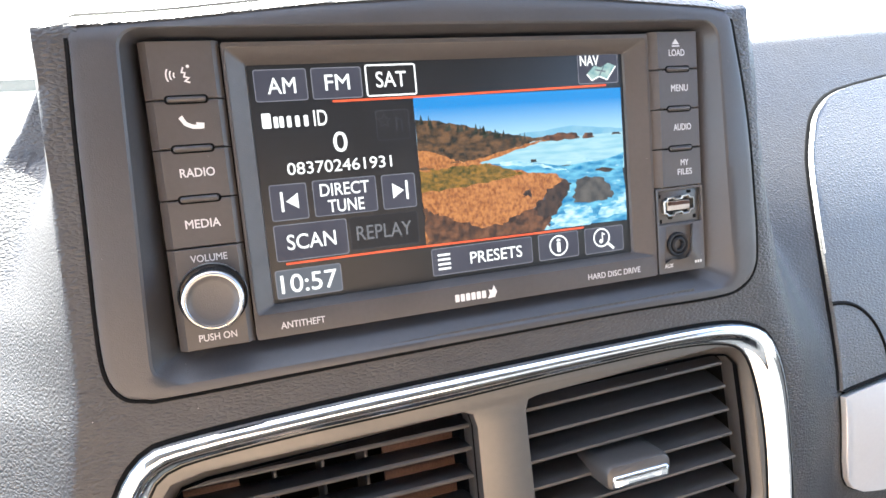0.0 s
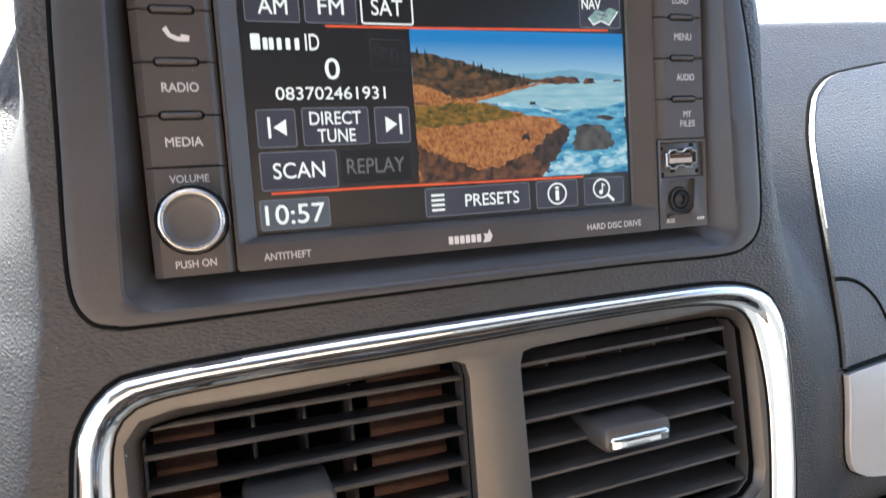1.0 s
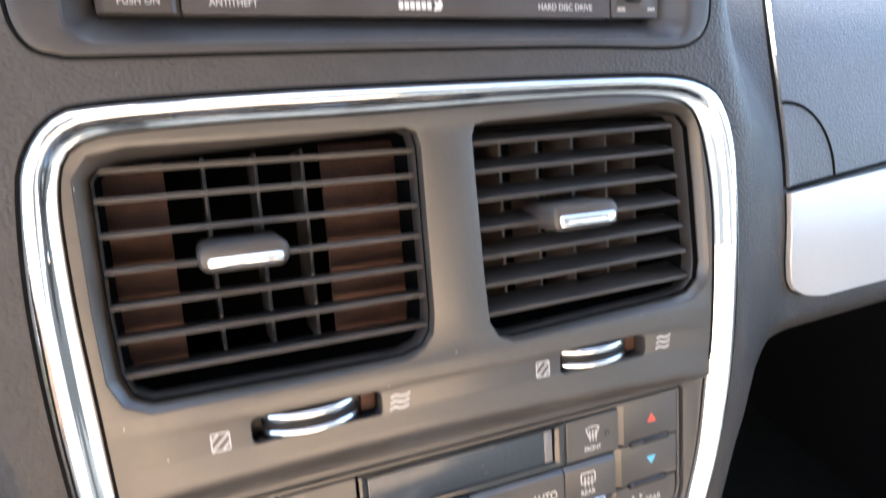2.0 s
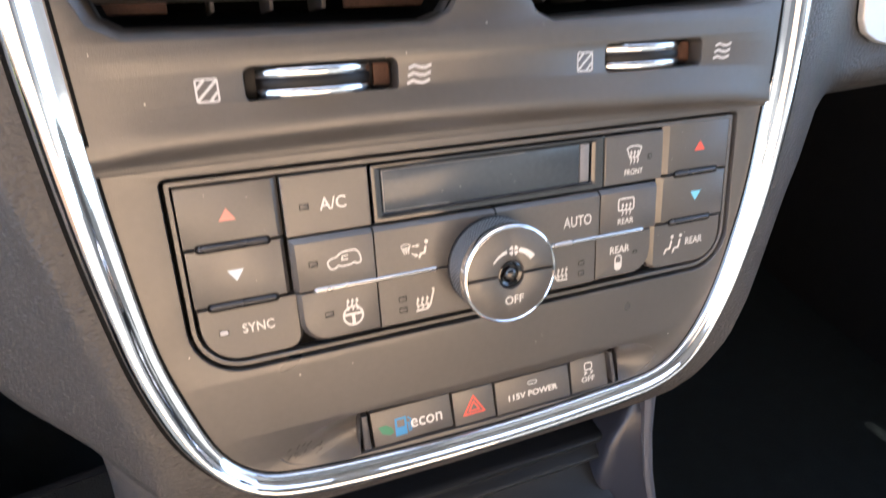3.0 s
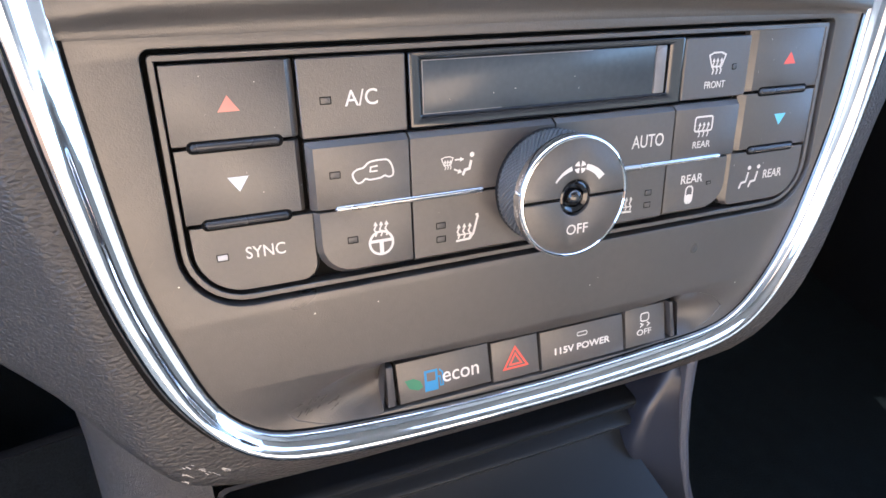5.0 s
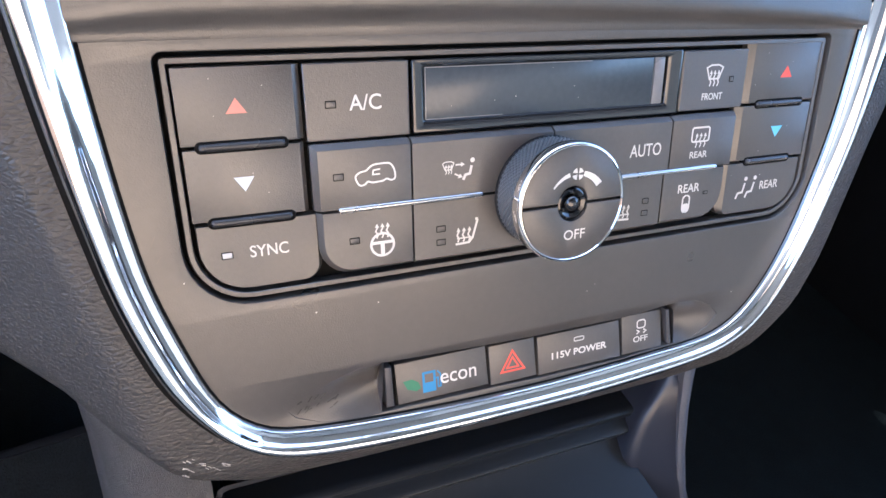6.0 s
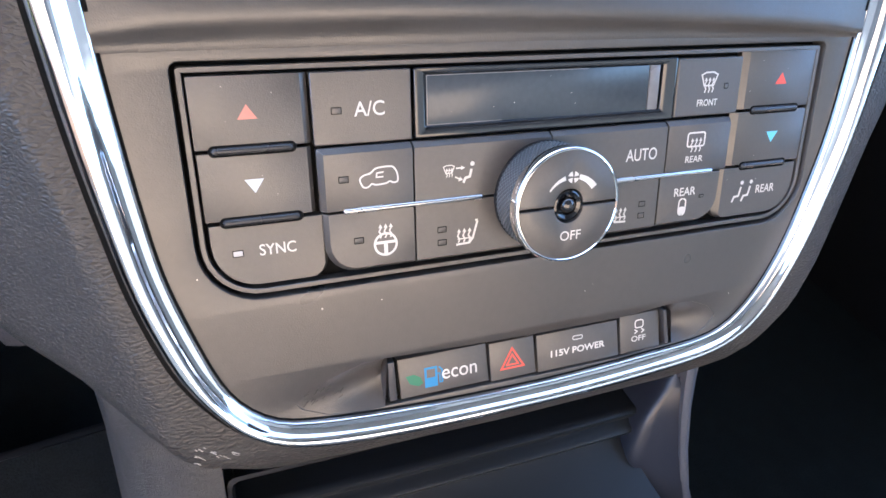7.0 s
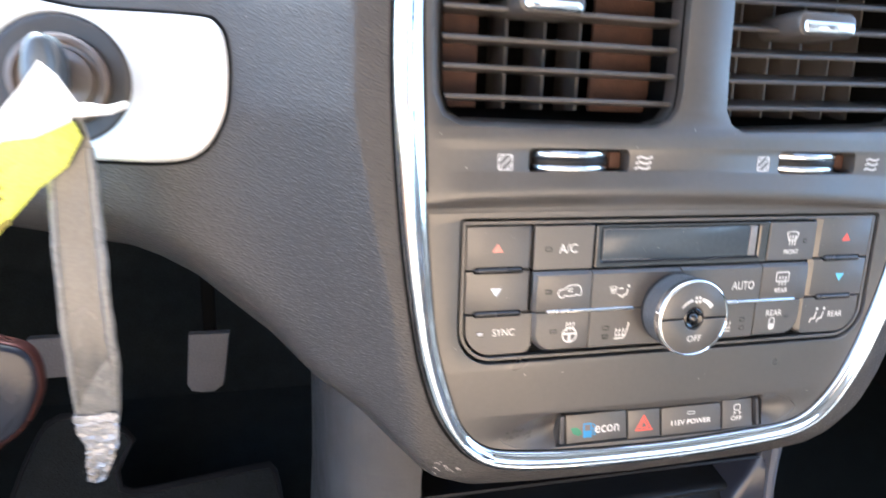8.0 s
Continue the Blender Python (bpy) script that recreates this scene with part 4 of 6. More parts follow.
pic("picture_headland", uneven([(0, 0.0), (0.34, 0.0), (0.44, 0.12), (0.54, 0.20), (0.64, 0.28), (0.69, 0.35), (0.64, 0.405), (0.52, 0.43), (0.43, 0.46), (0.33, 0.51), (0.24, 0.53), (0.1, 0.52), (0, 0.52)], 0.010, 5, 5), S_SAND, 6)
pic("picture_meadow", uneven([(0, 0.36), (0.2, 0.37), (0.36, 0.40), (0.48, 0.43), (0.43, 0.455), (0.33, 0.505), (0.24, 0.525), (0.1, 0.515), (0, 0.51)], 0.014, 5, 6), S_MEADOW, 7)
pic("picture_shadow_slope", uneven([(0, 0.0), (0.6, 0.0), (0.6, 0.10), (0.56, 0.2), (0.46, 0.15), (0.36, 0.09), (0.26, 0.07), (0.16, 0.13), (0.07, 0.21), (0, 0.26)], 0.018, 6, 7), S_SHADE, 8)
pic("picture_rock", uneven([(0.52, 0.10), (0.6, 0.10), (0.66, 0.17), (0.69, 0.24), (0.72, 0.32), (0.68, 0.36), (0.62, 0.32), (0.57, 0.25), (0.53, 0.18)], 0.016, 4, 8), S_ROCK, 9)
pic("picture_rock", uneven([(0.47, 0.26), (0.51, 0.26), (0.505, 0.31), (0.48, 0.30)], 0.012, 3, 23), S_ROCK, 9)
pic("picture_surf", uneven([(0.56, 0.0), (0.80, 0.0), (0.84, 0.06), (0.78, 0.15), (0.70, 0.17), (0.63, 0.09)], 0.022, 5, 9), S_FOAM, 9.4)
pic("picture_surf", uneven([(0.82, 0.04), (1, 0.06), (1, 0.24), (0.96, 0.16), (0.88, 0.12)], 0.02, 5, 10), S_FOAM, 9.4)
pic("picture_surf", uneven([(0.36, 0.50), (0.5, 0.48), (0.62, 0.44), (0.7, 0.42), (0.62, 0.46), (0.5, 0.51), (0.38, 0.53)], 0.008, 5, 26), S_FOAM, 5.6)
for k in range(34):      # small crests of foam on the water
    u, v = rnd.uniform(0.68, 0.98), rnd.uniform(0.04, 0.50)
    w = rnd.uniform(0.008, 0.030)
    pic("picture_crest", [(u, v), (min(1, u + w), v - 0.004), (min(1, u + w * 1.2), v + 0.004), (u + w * 0.3, v + 0.008)], S_FOAM, 9.6)
pic("picture_rock_islet", uneven([(0.72, 0.18), (0.80, 0.165), (0.90, 0.175), (0.935, 0.21), (0.915, 0.29), (0.88, 0.345), (0.80, 0.36), (0.745, 0.35), (0.725, 0.27)], 0.010, 4, 11), S_STACK, 10)
pic("picture_reef", uneven([(0.84, 0.40), (0.92, 0.38), (0.95, 0.395), (0.88, 0.42)], 0.008, 3, 12), S_ROCK, 10)
pic("picture_reef", uneven([(0.515, 0.50), (0.55, 0.50), (0.545, 0.525), (0.52, 0.525)], 0.005, 3, 13), S_ROCK, 10)
pic("picture_reef", uneven([(0.66, 0.455), (0.73, 0.45), (0.70, 0.462)], 0.004, 3, 14), S_ROCK, 10)


# ---------------------------------------------------------------- centre bezel with its chrome trim
bezel = thing("centre_bezel", 4, 0, -205, "satin graphite centre panel framed by a chrome strip", "bezel")
VENT_L = [(-111.5, -101), (-108.5, -97), (-100, -95.4), (-9.6, -91.0), (-6.4, -92.4), (-5.2, -97), (-4.6, -160), (-5.4, -167), (-9, -172), (-16, -174.2), (-60, -173.8), (-103, -173.2), (-108.5, -170), (-111, -163), (-111.8, -140)][::-1]
VENT_R = [(17.4, -95), (18.6, -91.4), (22, -90.6), (108, -90.4), (117, -92), (121.5, -97), (124.2, -120), (127.6, -158), (126.6, -165.5), (121, -170.4), (112, -171.6), (30, -175), (24, -173), (20.6, -167), (19.4, -150)][::-1]
SLOT_L, SLOT_R = rrect(-74, -27, -195.4, -185.4, 2.5), rrect(51, 95, -195.6, -185.6, 2.5)
CLIM = rrect(-102.2, 118.2, -281.6, -215.2, (2.5, 2.5, 17, 17), 8)
inner = inset(CHROME_IN, -0.8)
upper = [p for p in inner if p[1] > -203.0]
lower = [p for p in inner if p[1] < -202.0]


def rotate_to_gap(pts):
    """Starts an open run of loop points after its one big jump."""
    k = max(range(len(pts)), key=lambda i: (Vector(pts[i]) - Vector(pts[i - 1])).length)
    return pts[k:] + pts[:k]


upper, lower = rotate_to_gap(upper), rotate_to_gap(lower)
bm = bmesh.new()
CHAMFER = [(v, inset_by(v, [-between(abs(x - 6), (16, 30), (1.0, 4.4)) * between(z, (-176, -166), (0.62, 1.0)) for x, z in v])) for v in (VENT_L, VENT_R)]
plate(bm, upper, [wide for v, wide in CHAMFER] + [SLOT_L, SLOT_R], -4.0, 9, 0.5)
part("upper_panel", bm, SATIN, bezel)
for v, wide in CHAMFER:      # sloping edge down to each vent
    bm = bmesh.new()
    rings(bm, [at_y(mix(wide, v, f), y) for f, y in ((0.0, -3.6), (0.12, -3.2), (0.9, 1.4), (1.0, 2.6), (1.0, 9.0))])
    part("vent_edge", bm, SATIN, bezel, angle=40)
STRIP = [(-50.6, -326.2), (-50.3, -308.8), (-14, -310.0), (4.7, -310.4), (40, -310.6), (61.8, -309.2), (64.4, -326.8), (40, -327.4), (6, -327.2), (-14, -326.6)][::-1]
DISH_L = [(-50.2, -326.2), (-58, -326.4), (-70, -324.8), (-78, -321.0), (-80, -318.4), (-76, -315.4), (-66, -311.2), (-58, -308.8), (-50.2, -308.6)][::-1]
DISH_R = [(64.4, -326.0), (71, -326.0), (80, -322.0), (84, -317.6), (80, -313.0), (72, -309.6), (62.2, -309.0)]
SUNK = ([(40, -327.4), (6, -327.2), (-14, -326.6)] + DISH_L[::-1] + [(-14, -310.0), (4.7, -310.4), (40, -310.6)] + DISH_R[::-1])[::-1]
bm = bmesh.new()
plate(bm, lower, [CLIM, SUNK], -1.8, 6, 0.3)
part("lower_panel", bm, SATIN, bezel)
bm = bmesh.new()   # soft fold between the two panels
rows = []
for dz, y in ((10, -4.02), (7, -4.35), (4.5, -4.75), (2.4, -5.0), (0.6, -4.95), (-0.9, -4.5), (-2.2, -3.75), (-3.5, -2.95), (-4.8, -2.3), (-6.0, -1.95), (-7.4, -1.84), (-7.8, -1.6)):
    bow = between(dz, (-7.8, -0.9, 2, 10), (0.2, 0.9, 0.9, 0.5))
    rows.append([(x, y if y > -4 else -4 + (y + 4) * ease(0, 18, min(x + 118, 132 - x)), -205.0 + dz - 0.00028 * bow * (x - 4) ** 2 - 0.02 * bow * (x - 4)) for x in range(-118, 133, 5)])
sheet(bm, rows[::-1])
part("fold", bm, SATIN, bezel, angle=70)


def dish(loop, x_end, deep):
    """A shallow scoop beside the switches, deepest at x_end."""
    xs_ = [p[0] for p in loop]
    tip = min(xs_) if x_end > sum(xs_) / len(xs_) else max(xs_)
    bm = bmesh.new()
    rows = []
    for i in range(25):
        u = i / 24
        x = tip + (x_end - tip) * u
        zs = []
        for k in range(len(loop)):
            (a, b), (c, d) = loop[k - 1], loop[k]
            if (a - x) * (c - x) <= 0 and abs(c - a) > 1e-6:
                zs.append(b + (d - b) * (x - a) / (c - a))
        lo, hi = (min(zs), max(zs)) if len(zs) > 1 else (loop[0][1], loop[0][1])
        rows.append([(x, -1.5 + deep * ease(0, 1, u) * (1 - (2 * j / 16 - 1) ** 2) ** 1.2, lo + (hi - lo) * j / 16) for j in range(17)])
    sheet(bm, rows if x_end < tip else rows[::-1])
    return bm


part("scoop", dish(DISH_L, -50.0, 4.6), SATIN, bezel, "shallow scoop beside the switches", angle=70)
part("scoop", dish(DISH_R, 62.6, 4.2), SATIN, bezel, angle=70)
chrome_in = match(CHROME_IN, CHROME_OUT, 4.0, -205.0)
bm = bmesh.new()   # chrome: a rounded outer crest running down into a hollow beside the panel
rings(bm, [at_y(mix(CHROME_OUT, chrome_in, f), y) for f, y in ((-0.05, -2.6), (-0.035, -4.0), (0.0, -5.0), (0.05, -5.8), (0.11, -6.5), (0.18, -7.1), (0.25, -7.5), (0.32, -7.7), (0.39, -7.7), (0.46, -7.45), (0.52, -7.0),
                                                                 (0.57, -6.5), (0.61, -6.0), (0.66, -5.5), (0.72, -5.0), (0.79, -4.6), (0.87, -4.25), (0.94, -4.0), (0.985, -3.6), (1.0, -2.9), (1.02, 0.0))])
part("chrome_trim", bm, CHROME, bezel, "bright chrome strip", angle=75)
bm = bmesh.new()
rings(bm, [[(x, -4.06 if z > -205 else -1.86, z) for x, z in mix(CHROME_OUT, chrome_in, f)] for f in (0.98, 1.07)])
part("inner_gap", bm, SEAM, bezel, "fine dark line inside the chrome")

bm = bmesh.new()
rings(bm, [at_y(inset(CHROME_OUT, -1.6), -3.2), at_y(inset(CHROME_OUT, -1.5), -3.7), at_y(inset(CHROME_OUT, 0.6), -3.7), at_y(inset(CHROME_OUT, 0.6), -1)])
for v in bm.verts:
    v.co.y += skin_y(v.co.x, v.co.z) + 3.5
part("trim_gap", bm, SEAM, bezel, "thin dark gap outside the chrome")


# ---------------------------------------------------------------- air vents
def air_vent(name_x, hole, slat_rows, tilt, tab, label, vanes, plates):
    xs_ = [p[0] for p in hole]
    zs_ = [p[1] for p in hole]
    x0, x1, z0, z1 = min(xs_), max(xs_), min(zs_), max(zs_)
    v = thing("air_vent", (x0 + x1) / 2, 20, (z0 + z1) / 2, label, "air vent", "vents of the centre panel")
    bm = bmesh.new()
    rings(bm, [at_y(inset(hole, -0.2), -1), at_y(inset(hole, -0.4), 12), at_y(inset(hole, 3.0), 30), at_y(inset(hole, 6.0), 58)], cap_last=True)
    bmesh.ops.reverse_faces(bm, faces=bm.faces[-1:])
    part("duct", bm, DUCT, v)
    for left, right, zl, zr in slat_rows:
        bm = bmesh.new()
        t = radians(tilt)
        sec = [(-0.9, -0.85), (-1.3, 0.0), (-0.9, 0.85), (6, 0.95), (13, 0.45), (14, 0.0), (13, -0.45), (6, -0.95)]
        loops = []
        for x, z in ((left, zl), (right, zr)):
            loops.append([(x, 3.5 + a * math.cos(t) - b * math.sin(t), z + a * math.sin(t) + b * math.cos(t)) for a, b in sec])
        rings(bm, loops, cap_first=True, cap_last=True)
        bmesh.ops.recalc_face_normals(bm, faces=bm.faces[:])
        part("slat", bm, SLAT, v, angle=40)
    for x in vanes:
        part("vane", block(rrect(x - 0.6, x + 0.6, z0 + 5, z1 - 4, 0.3, 2), 20, 44, 0.3), SLAT, v)
    for a, b, deep in plates:
        part("turned_vane", block(rrect(a, b, z0 + 5, z1 - 3, 0.5, 2), deep, deep + 2, 0.3), VANE, v, "dusty vane turned flat, its brown a painted warm reflection")
    a, b, c, d, back = tab
    t = part("tab", block(rrect(a, b, c, d, 4.2, 7), -9.5, back, 2.2), SLAT, v, "sliding tab with a bright insert")
    part("insert", block(rrect(a + 2.4, b - 2.0, c + 1.2, d - 4.2, 1.6, 5), -11.0, -8, 1.4, 0.5), CHROME, t, "chrome insert", angle=60)
    return v


left_slats = [(-112.4, -4.2, z, z - 0.6) for z in (-97.6, -107.0, -118.2, -129.8, -141.6, -152.8, -164.8)]
air_vent(0, VENT_L, left_slats, -4, (-84, -55, -132.6, -123.2, 12), "black centre air vent with thin level slats and a tab", (-78, -60, -43), ((-115, -91, 20), (-36, -5.6, 21)))
right_slats = [(18.5, 116.5 + 1.5 * k, z, z + 1.6) for k, z in enumerate((-97.4, -108.4, -119.6, -131.2, -142.6, -154.2, -166.2))]
air_vent(0, VENT_R, right_slats, 17, (47, 78.4, -134.4, -123.6, 16), "black centre air vent with its slats tilted up", (40, 58, 76, 94, 110), ())


def thumbwheel(x0, x1, slot, patch):
    w = thing("thumbwheel", (x0 + x1) / 2, 2, -190.5, "chrome-banded vent thumbwheel in a dark slot", "thumbwheel", "vent thumbwheels")
    xs_ = [p[0] for p in slot]
    part("slot_floor", block(rrect(min(xs_) + 0.2, max(xs_) - 0.2, -195.2, -185.6, 2.3), 3.6, 6, 0.1), BLACK, w)
    if patch:
        part("flag", block(rrect(x1 + 1.6, max(xs_) - 1.0, -194.0, -187.0, 0.6, 3), 2.2, 5, 0.2), VANE, w, "brown mark at the end of the slot")
    cx, r = (x0 + x1) / 2, 26.0
    half = (x1 - x0) / 2

    def band(z0, z1, extra):
        bm = bmesh.new()
        lo, hi = [], []
        n = 18
        for k in range(n + 1):
            a = -1 + 2 * k / n
            y = -6.4 - extra + (r - math.sqrt(r * r - (a * half) ** 2)) * 1.05
            lo.append((cx + a * half, y))
        loop = lo + [(cx + half, 4), (cx - half, 4)]
        mid = (z0 + z1) / 2
        rings(bm, [[(x, y + back * (y < 3), z) for x, y in loop] for z, back in ((z0, 0.5), (z0 * 0.85 + z1 * 0.15, 0.15), (mid, 0.0), (z0 * 0.15 + z1 * 0.85, 0.15), (z1, 0.5))], cap_first=True, cap_last=True)
        bmesh.ops.recalc_face_normals(bm, faces=bm.faces[:])
        return bm
    part("rim", band(-189.0, -186.4, 0.3), CHROME, w, "chrome upper band", angle=50)
    part("rim", band(-194.8, -192.4, 0.3), CHROME, w, "chrome lower band", angle=50)
    part("drum", band(-192.5, -188.9, -0.4), BLACK, w, angle=50)
    return w


thumbwheel(-70, -35, SLOT_L, True)
thumbwheel(54, 87, SLOT_R, True)
for cx in (-84.4, 42.3):
    bm = stroke(bmesh.new(), rrect(cx - 3.0, cx + 3.0, -194.2, -188.0, 0.5, 2), 0.55, -4.08, True)
    for a, b, c, d in ((-2.8, -190.6, -0.6, -188.2), (-2.8, -193.8, 2.8, -188.4), (0.6, -194.0, 2.8, -191.6)):
        stroke(bm, [(cx + c, d), (cx + a, b)][::-1], 0.7, -4.08)
    part("shut_sign", bm, GREYPRINT, bezel)
for cx in (-20.3, 104.4):
    bm = bmesh.new()
    for k in range(3):
        z = -193.6 + 2.3 * k
        stroke(bm, [(cx - 4.0 + 0.4 * k, z), (cx - 2.0 + 0.4 * k, z + 0.8), (cx + 0.0 + 0.4 * k, z + 0.1), (cx + 1.8 + 0.4 * k, z), (cx + 3.8 + 0.4 * k, z + 0.8)], 0.85, -4.08)
    part("open_sign", bm, GREYPRINT, bezel)


# ---------------------------------------------------------------- climate control panel
clim = thing("climate_control", 6, 2, -248, "dark automatic climate control panel with keys, display and fan knob", "control panel")
bm = bmesh.new()
rings(bm, [at_y(inset(CLIM, 1.3), 4.5), at_y(inset(CLIM, 1.3), -0.5), at_y(inset(CLIM, 1.5), -0.7), at_y(inset(CLIM, 2.65), -0.7), at_y(inset(CLIM, 2.8), -0.5), at_y(inset(CLIM, 2.8), 4.5)])
part("base", bm, BUTTON, clim)
part("gap", block(inset(CLIM, 0.05), 3.4, 8.0, 0.1), SEAM, clim, "dark gap round the panel")


def key(name, outline, front, flanks=(0.2, 0.2, 0.2, 0.2), depth=0.2):
    """A key: flanks are the widths of its slanting left, right, top and bottom edges."""
    x0, x1, z0, z1, r, m = outline.args
    l_, r_, t_, b_ = flanks
    top = rrect(x0 + l_, x1 - r_, z0 + b_, z1 - t_, tuple(max(0.05, k - max(l_, r_) * 0.6) for k in r), m)
    e = 0.12
    bm = bmesh.new()
    rings(bm, [at_y(outline, front + 4.2), at_y(outline, front + depth), at_y(top, front + e * 0.4), at_y(inset(top, e), front)], cap_last=True)
    return part(name, bm, BUTTON, clim, angle=20)


OUT = -0.4      # front of the outer keys
MID = -2.2      # front of the raised middle keys
k_up = key("key", rrect(-98.9, -68.2, -238.0, -218.8, (0.8, 0.6, 0.4, 0.4), 3), OUT, (0.2, 1.9, 0.2, 0.2), 1.6)
k_dn = key("key", rrect(-98.7, -68.5, -257.8, -238.7, 0.4, 3), OUT, (0.2, 1.2, 0.2, 0.2), 1.4)
k_sync = key("key", rrect(-98.2, -66.0, -277.6, -258.6, (0.4, 0.4, 5, 13), 7), OUT, (0.2, 1.0, 0.2, 0.2), 1.4)
k_ac = key("key", rrect(-67.5, -39.0, -239.0, -219.0, 0.4, 3), OUT)
k_front = key("key", rrect(54.8, 82.0, -238.6, -219.4, 0.4, 3), OUT)
k_rup = key("key", rrect(82.6, 115.6, -237.8, -217.6, (0.4, 1.2, 0.4, 0.4), 3), OUT, (2.4, 0.2, 0.2, 0.2), 1.6)
k_rdn = key("key", rrect(80.6, 115.2, -258.0, -238.5, 0.4, 3), OUT, (2.6, 0.2, 0.2, 0.2), 1.6)
k_rrear = key("key", rrect(77.6, 114.4, -277.6, -258.7, (0.4, 0.4, 13, 4), 7), OUT, (2.4, 0.2, 0.2, 0.2), 1.6)
k_recirc = key("key", rrect(-67.3, -39.50, -258.03, -239.77, (0.6, 0.3, 0.3, 0.3), 3), MID, (1.6, 0.1, 1.5, 0.15), 2.0)
k_mode = key("key", rrect(-39.10, 6.60, -258.03, -239.77, 0.3, 3), MID, (0.1, 0.1, 1.5, 0.15), 2.0)
k_auto = key("key", rrect(7.05, 51.62, -258.03, -239.77, 0.3, 3), MID, (0.1, 0.1, 1.5, 0.15), 2.0)
k_defr = key("key", rrect(52.06, 79.6, -258.03, -239.77, (0.3, 0.6, 0.3, 0.3), 3), MID, (0.1, 1.0, 1.5, 0.15), 2.0)
k_wheel = key("key", rrect(-66.81, -39.50, -277.28, -258.55, (0.3, 0.3, 0.3, 9), 6), MID, (1.4, 0.1, 0.15, 1.2), 1.8)
k_seat = key("key", rrect(-39.10, 6.70, -277.48, -258.55, 0.3, 3), MID, (0.1, 0.1, 0.15, 1.2), 1.8)
k_seat2 = key("key", rrect(7.15, 49.95, -277.38, -258.55, 0.3, 3), MID, (0.1, 0.1, 0.15, 1.2), 1.8)
k_lock = key("key", rrect(50.40, 77.4, -277.0, -258.55, (0.3, 0.3, 9, 0.3), 6), MID, (0.1, 1.0, 0.15, 1.2), 1.8)
for x0, x1, z in ((-94.8, -73.2, -238.4), (-94.2, -73.0, -258.2), (88.8, 110.2, -238.2), (87.6, 108.4, -258.4)):
    ridge(clim, x0, x1, z, OUT, 2.0)
for x0, x1, z in ((-61.08, -16.9, -258.11), (19.82, 72.65, -258.06)):
    part("bright_bar", block(rrect(x0, x1, z - 0.85, z + 0.85, 0.8, 4), MID - 0.9, MID + 1, 0.7), SATIN_METAL, clim, "thin bright metal bar", angle=60)
# display
bm = bmesh.new()   # deep gloss frame, hollowed towards the sunk window, widest below
lcd_out, lcd_in = rrect(-38.1, 54.2, -238.9, -218.9, 0.6, 3), rrect(-34.4, 48.6, -235.6, -220.9, 0.4, 3)
rings(bm, [at_y(lcd_out, 3.0)] + [at_y(mix(lcd_out, lcd_in, f), y) for f, y in ((0.0, -0.4), (0.02, -0.7), (0.08, -0.85), (0.2, -0.86), (0.45, -0.78), (0.7, -0.6), (0.9, -0.36), (0.97, -0.2), (1.0, 0.0), (1.0, 1.6))], cap_last=True)
lcd = part("lcd_frame", bm, GLOSS, clim, "gloss black frame of an unlit display", angle=60)
part("lcd_window", block(rrect(-34.3, 43.2, -235.5, -221.0, 0.3, 2), -0.1, 1.4, 0.06), LCD, lcd, "grey unlit display window")
part("lcd_side", block(rrect(43.7, 47.6, -235.4, -221.0, 0.2, 2), -0.15, 1.4, 0.2), LCD_EDGE, lcd, "grey strip beside the window")
part("lcd_edge", stroke(bmesh.new(), [(20, -221.2), (-34.1, -221.2), (-34.1, -235.3), (-10, -235.3)], 0.22, -0.16), LCD_EDGE, lcd)
P_OUT, P_MID = OUT - 0.06, MID - 0.06


def tri(cx, cz, w, h, up, y):
    s = 1 if up else -1
    p = [(cx - w / 2, cz - s * h / 2), (cx + w / 2, cz - s * h / 2), (cx, cz + s * h / 2)]
    return fill(bmesh.new(), p if up else p[::-1], y)


def led(parent, cx, cz, y, lit=False, w=2.5, h=1.5):
    o = part("lamp_edge", block(rrect(cx - w / 2 - 0.25, cx + w / 2 + 0.25, cz - h / 2 - 0.25, cz + h / 2 + 0.25, 0.2, 2), y + 0.0, y + 1, 0.03), SEAM, parent)
    # a lit lamp gets the pale print colour in place of a glow
    part("lamp_window", block(rrect(cx - w / 2, cx + w / 2, cz - h / 2, cz + h / 2, 0.15, 2), y - 0.08, y + 1, 0.05), GREYPRINT if lit else BUTTON, o)


part("warm_arrow", tri(-84.6, -228.4, 5.2, 3.9, True, P_OUT), SALMON, k_up, "salmon arrow")
part("cool_arrow", tri(-84.6, -248.5, 5.2, 3.9, False, P_OUT), PALEBLUE, k_dn, "pale blue arrow")
part("warm_arrow", tri(100.8, -227.5, 5.4, 4.0, True, P_OUT), RED, k_rup, "red arrow")
part("cool_arrow", tri(100.3, -248.4, 5.4, 4.0, False, P_OUT), BLUE, k_rdn, "light blue arrow")
part("lettering", word("SYNC", -80.2, -267.1, 3.3, P_OUT, 10.2, 0.009), PRINT, k_sync)
led(k_sync, -91.2, -267.4, P_OUT, True)
part("lettering", word("A/C", -51.4, -229.4, 4.1, P_OUT, 8.8, 0.009), PRINT, k_ac)
led(k_ac, -60.8, -229.6, P_OUT)
led(k_recirc, -60.39, -248.76, P_MID)
led(k_wheel, -56.94, -267.51, P_MID)
for z in (-268.2, -272.4):
    led(k_seat, -30.7, z + 0.8, P_MID)
    led(k_seat2, 43.6, z + 0.8, P_MID, w=2.2)
led(k_front, 75.8, -229.0, P_OUT, w=1.4, h=1.4)
led(k_lock, 69.32, -267.22, P_MID, w=1.6, h=0.7)
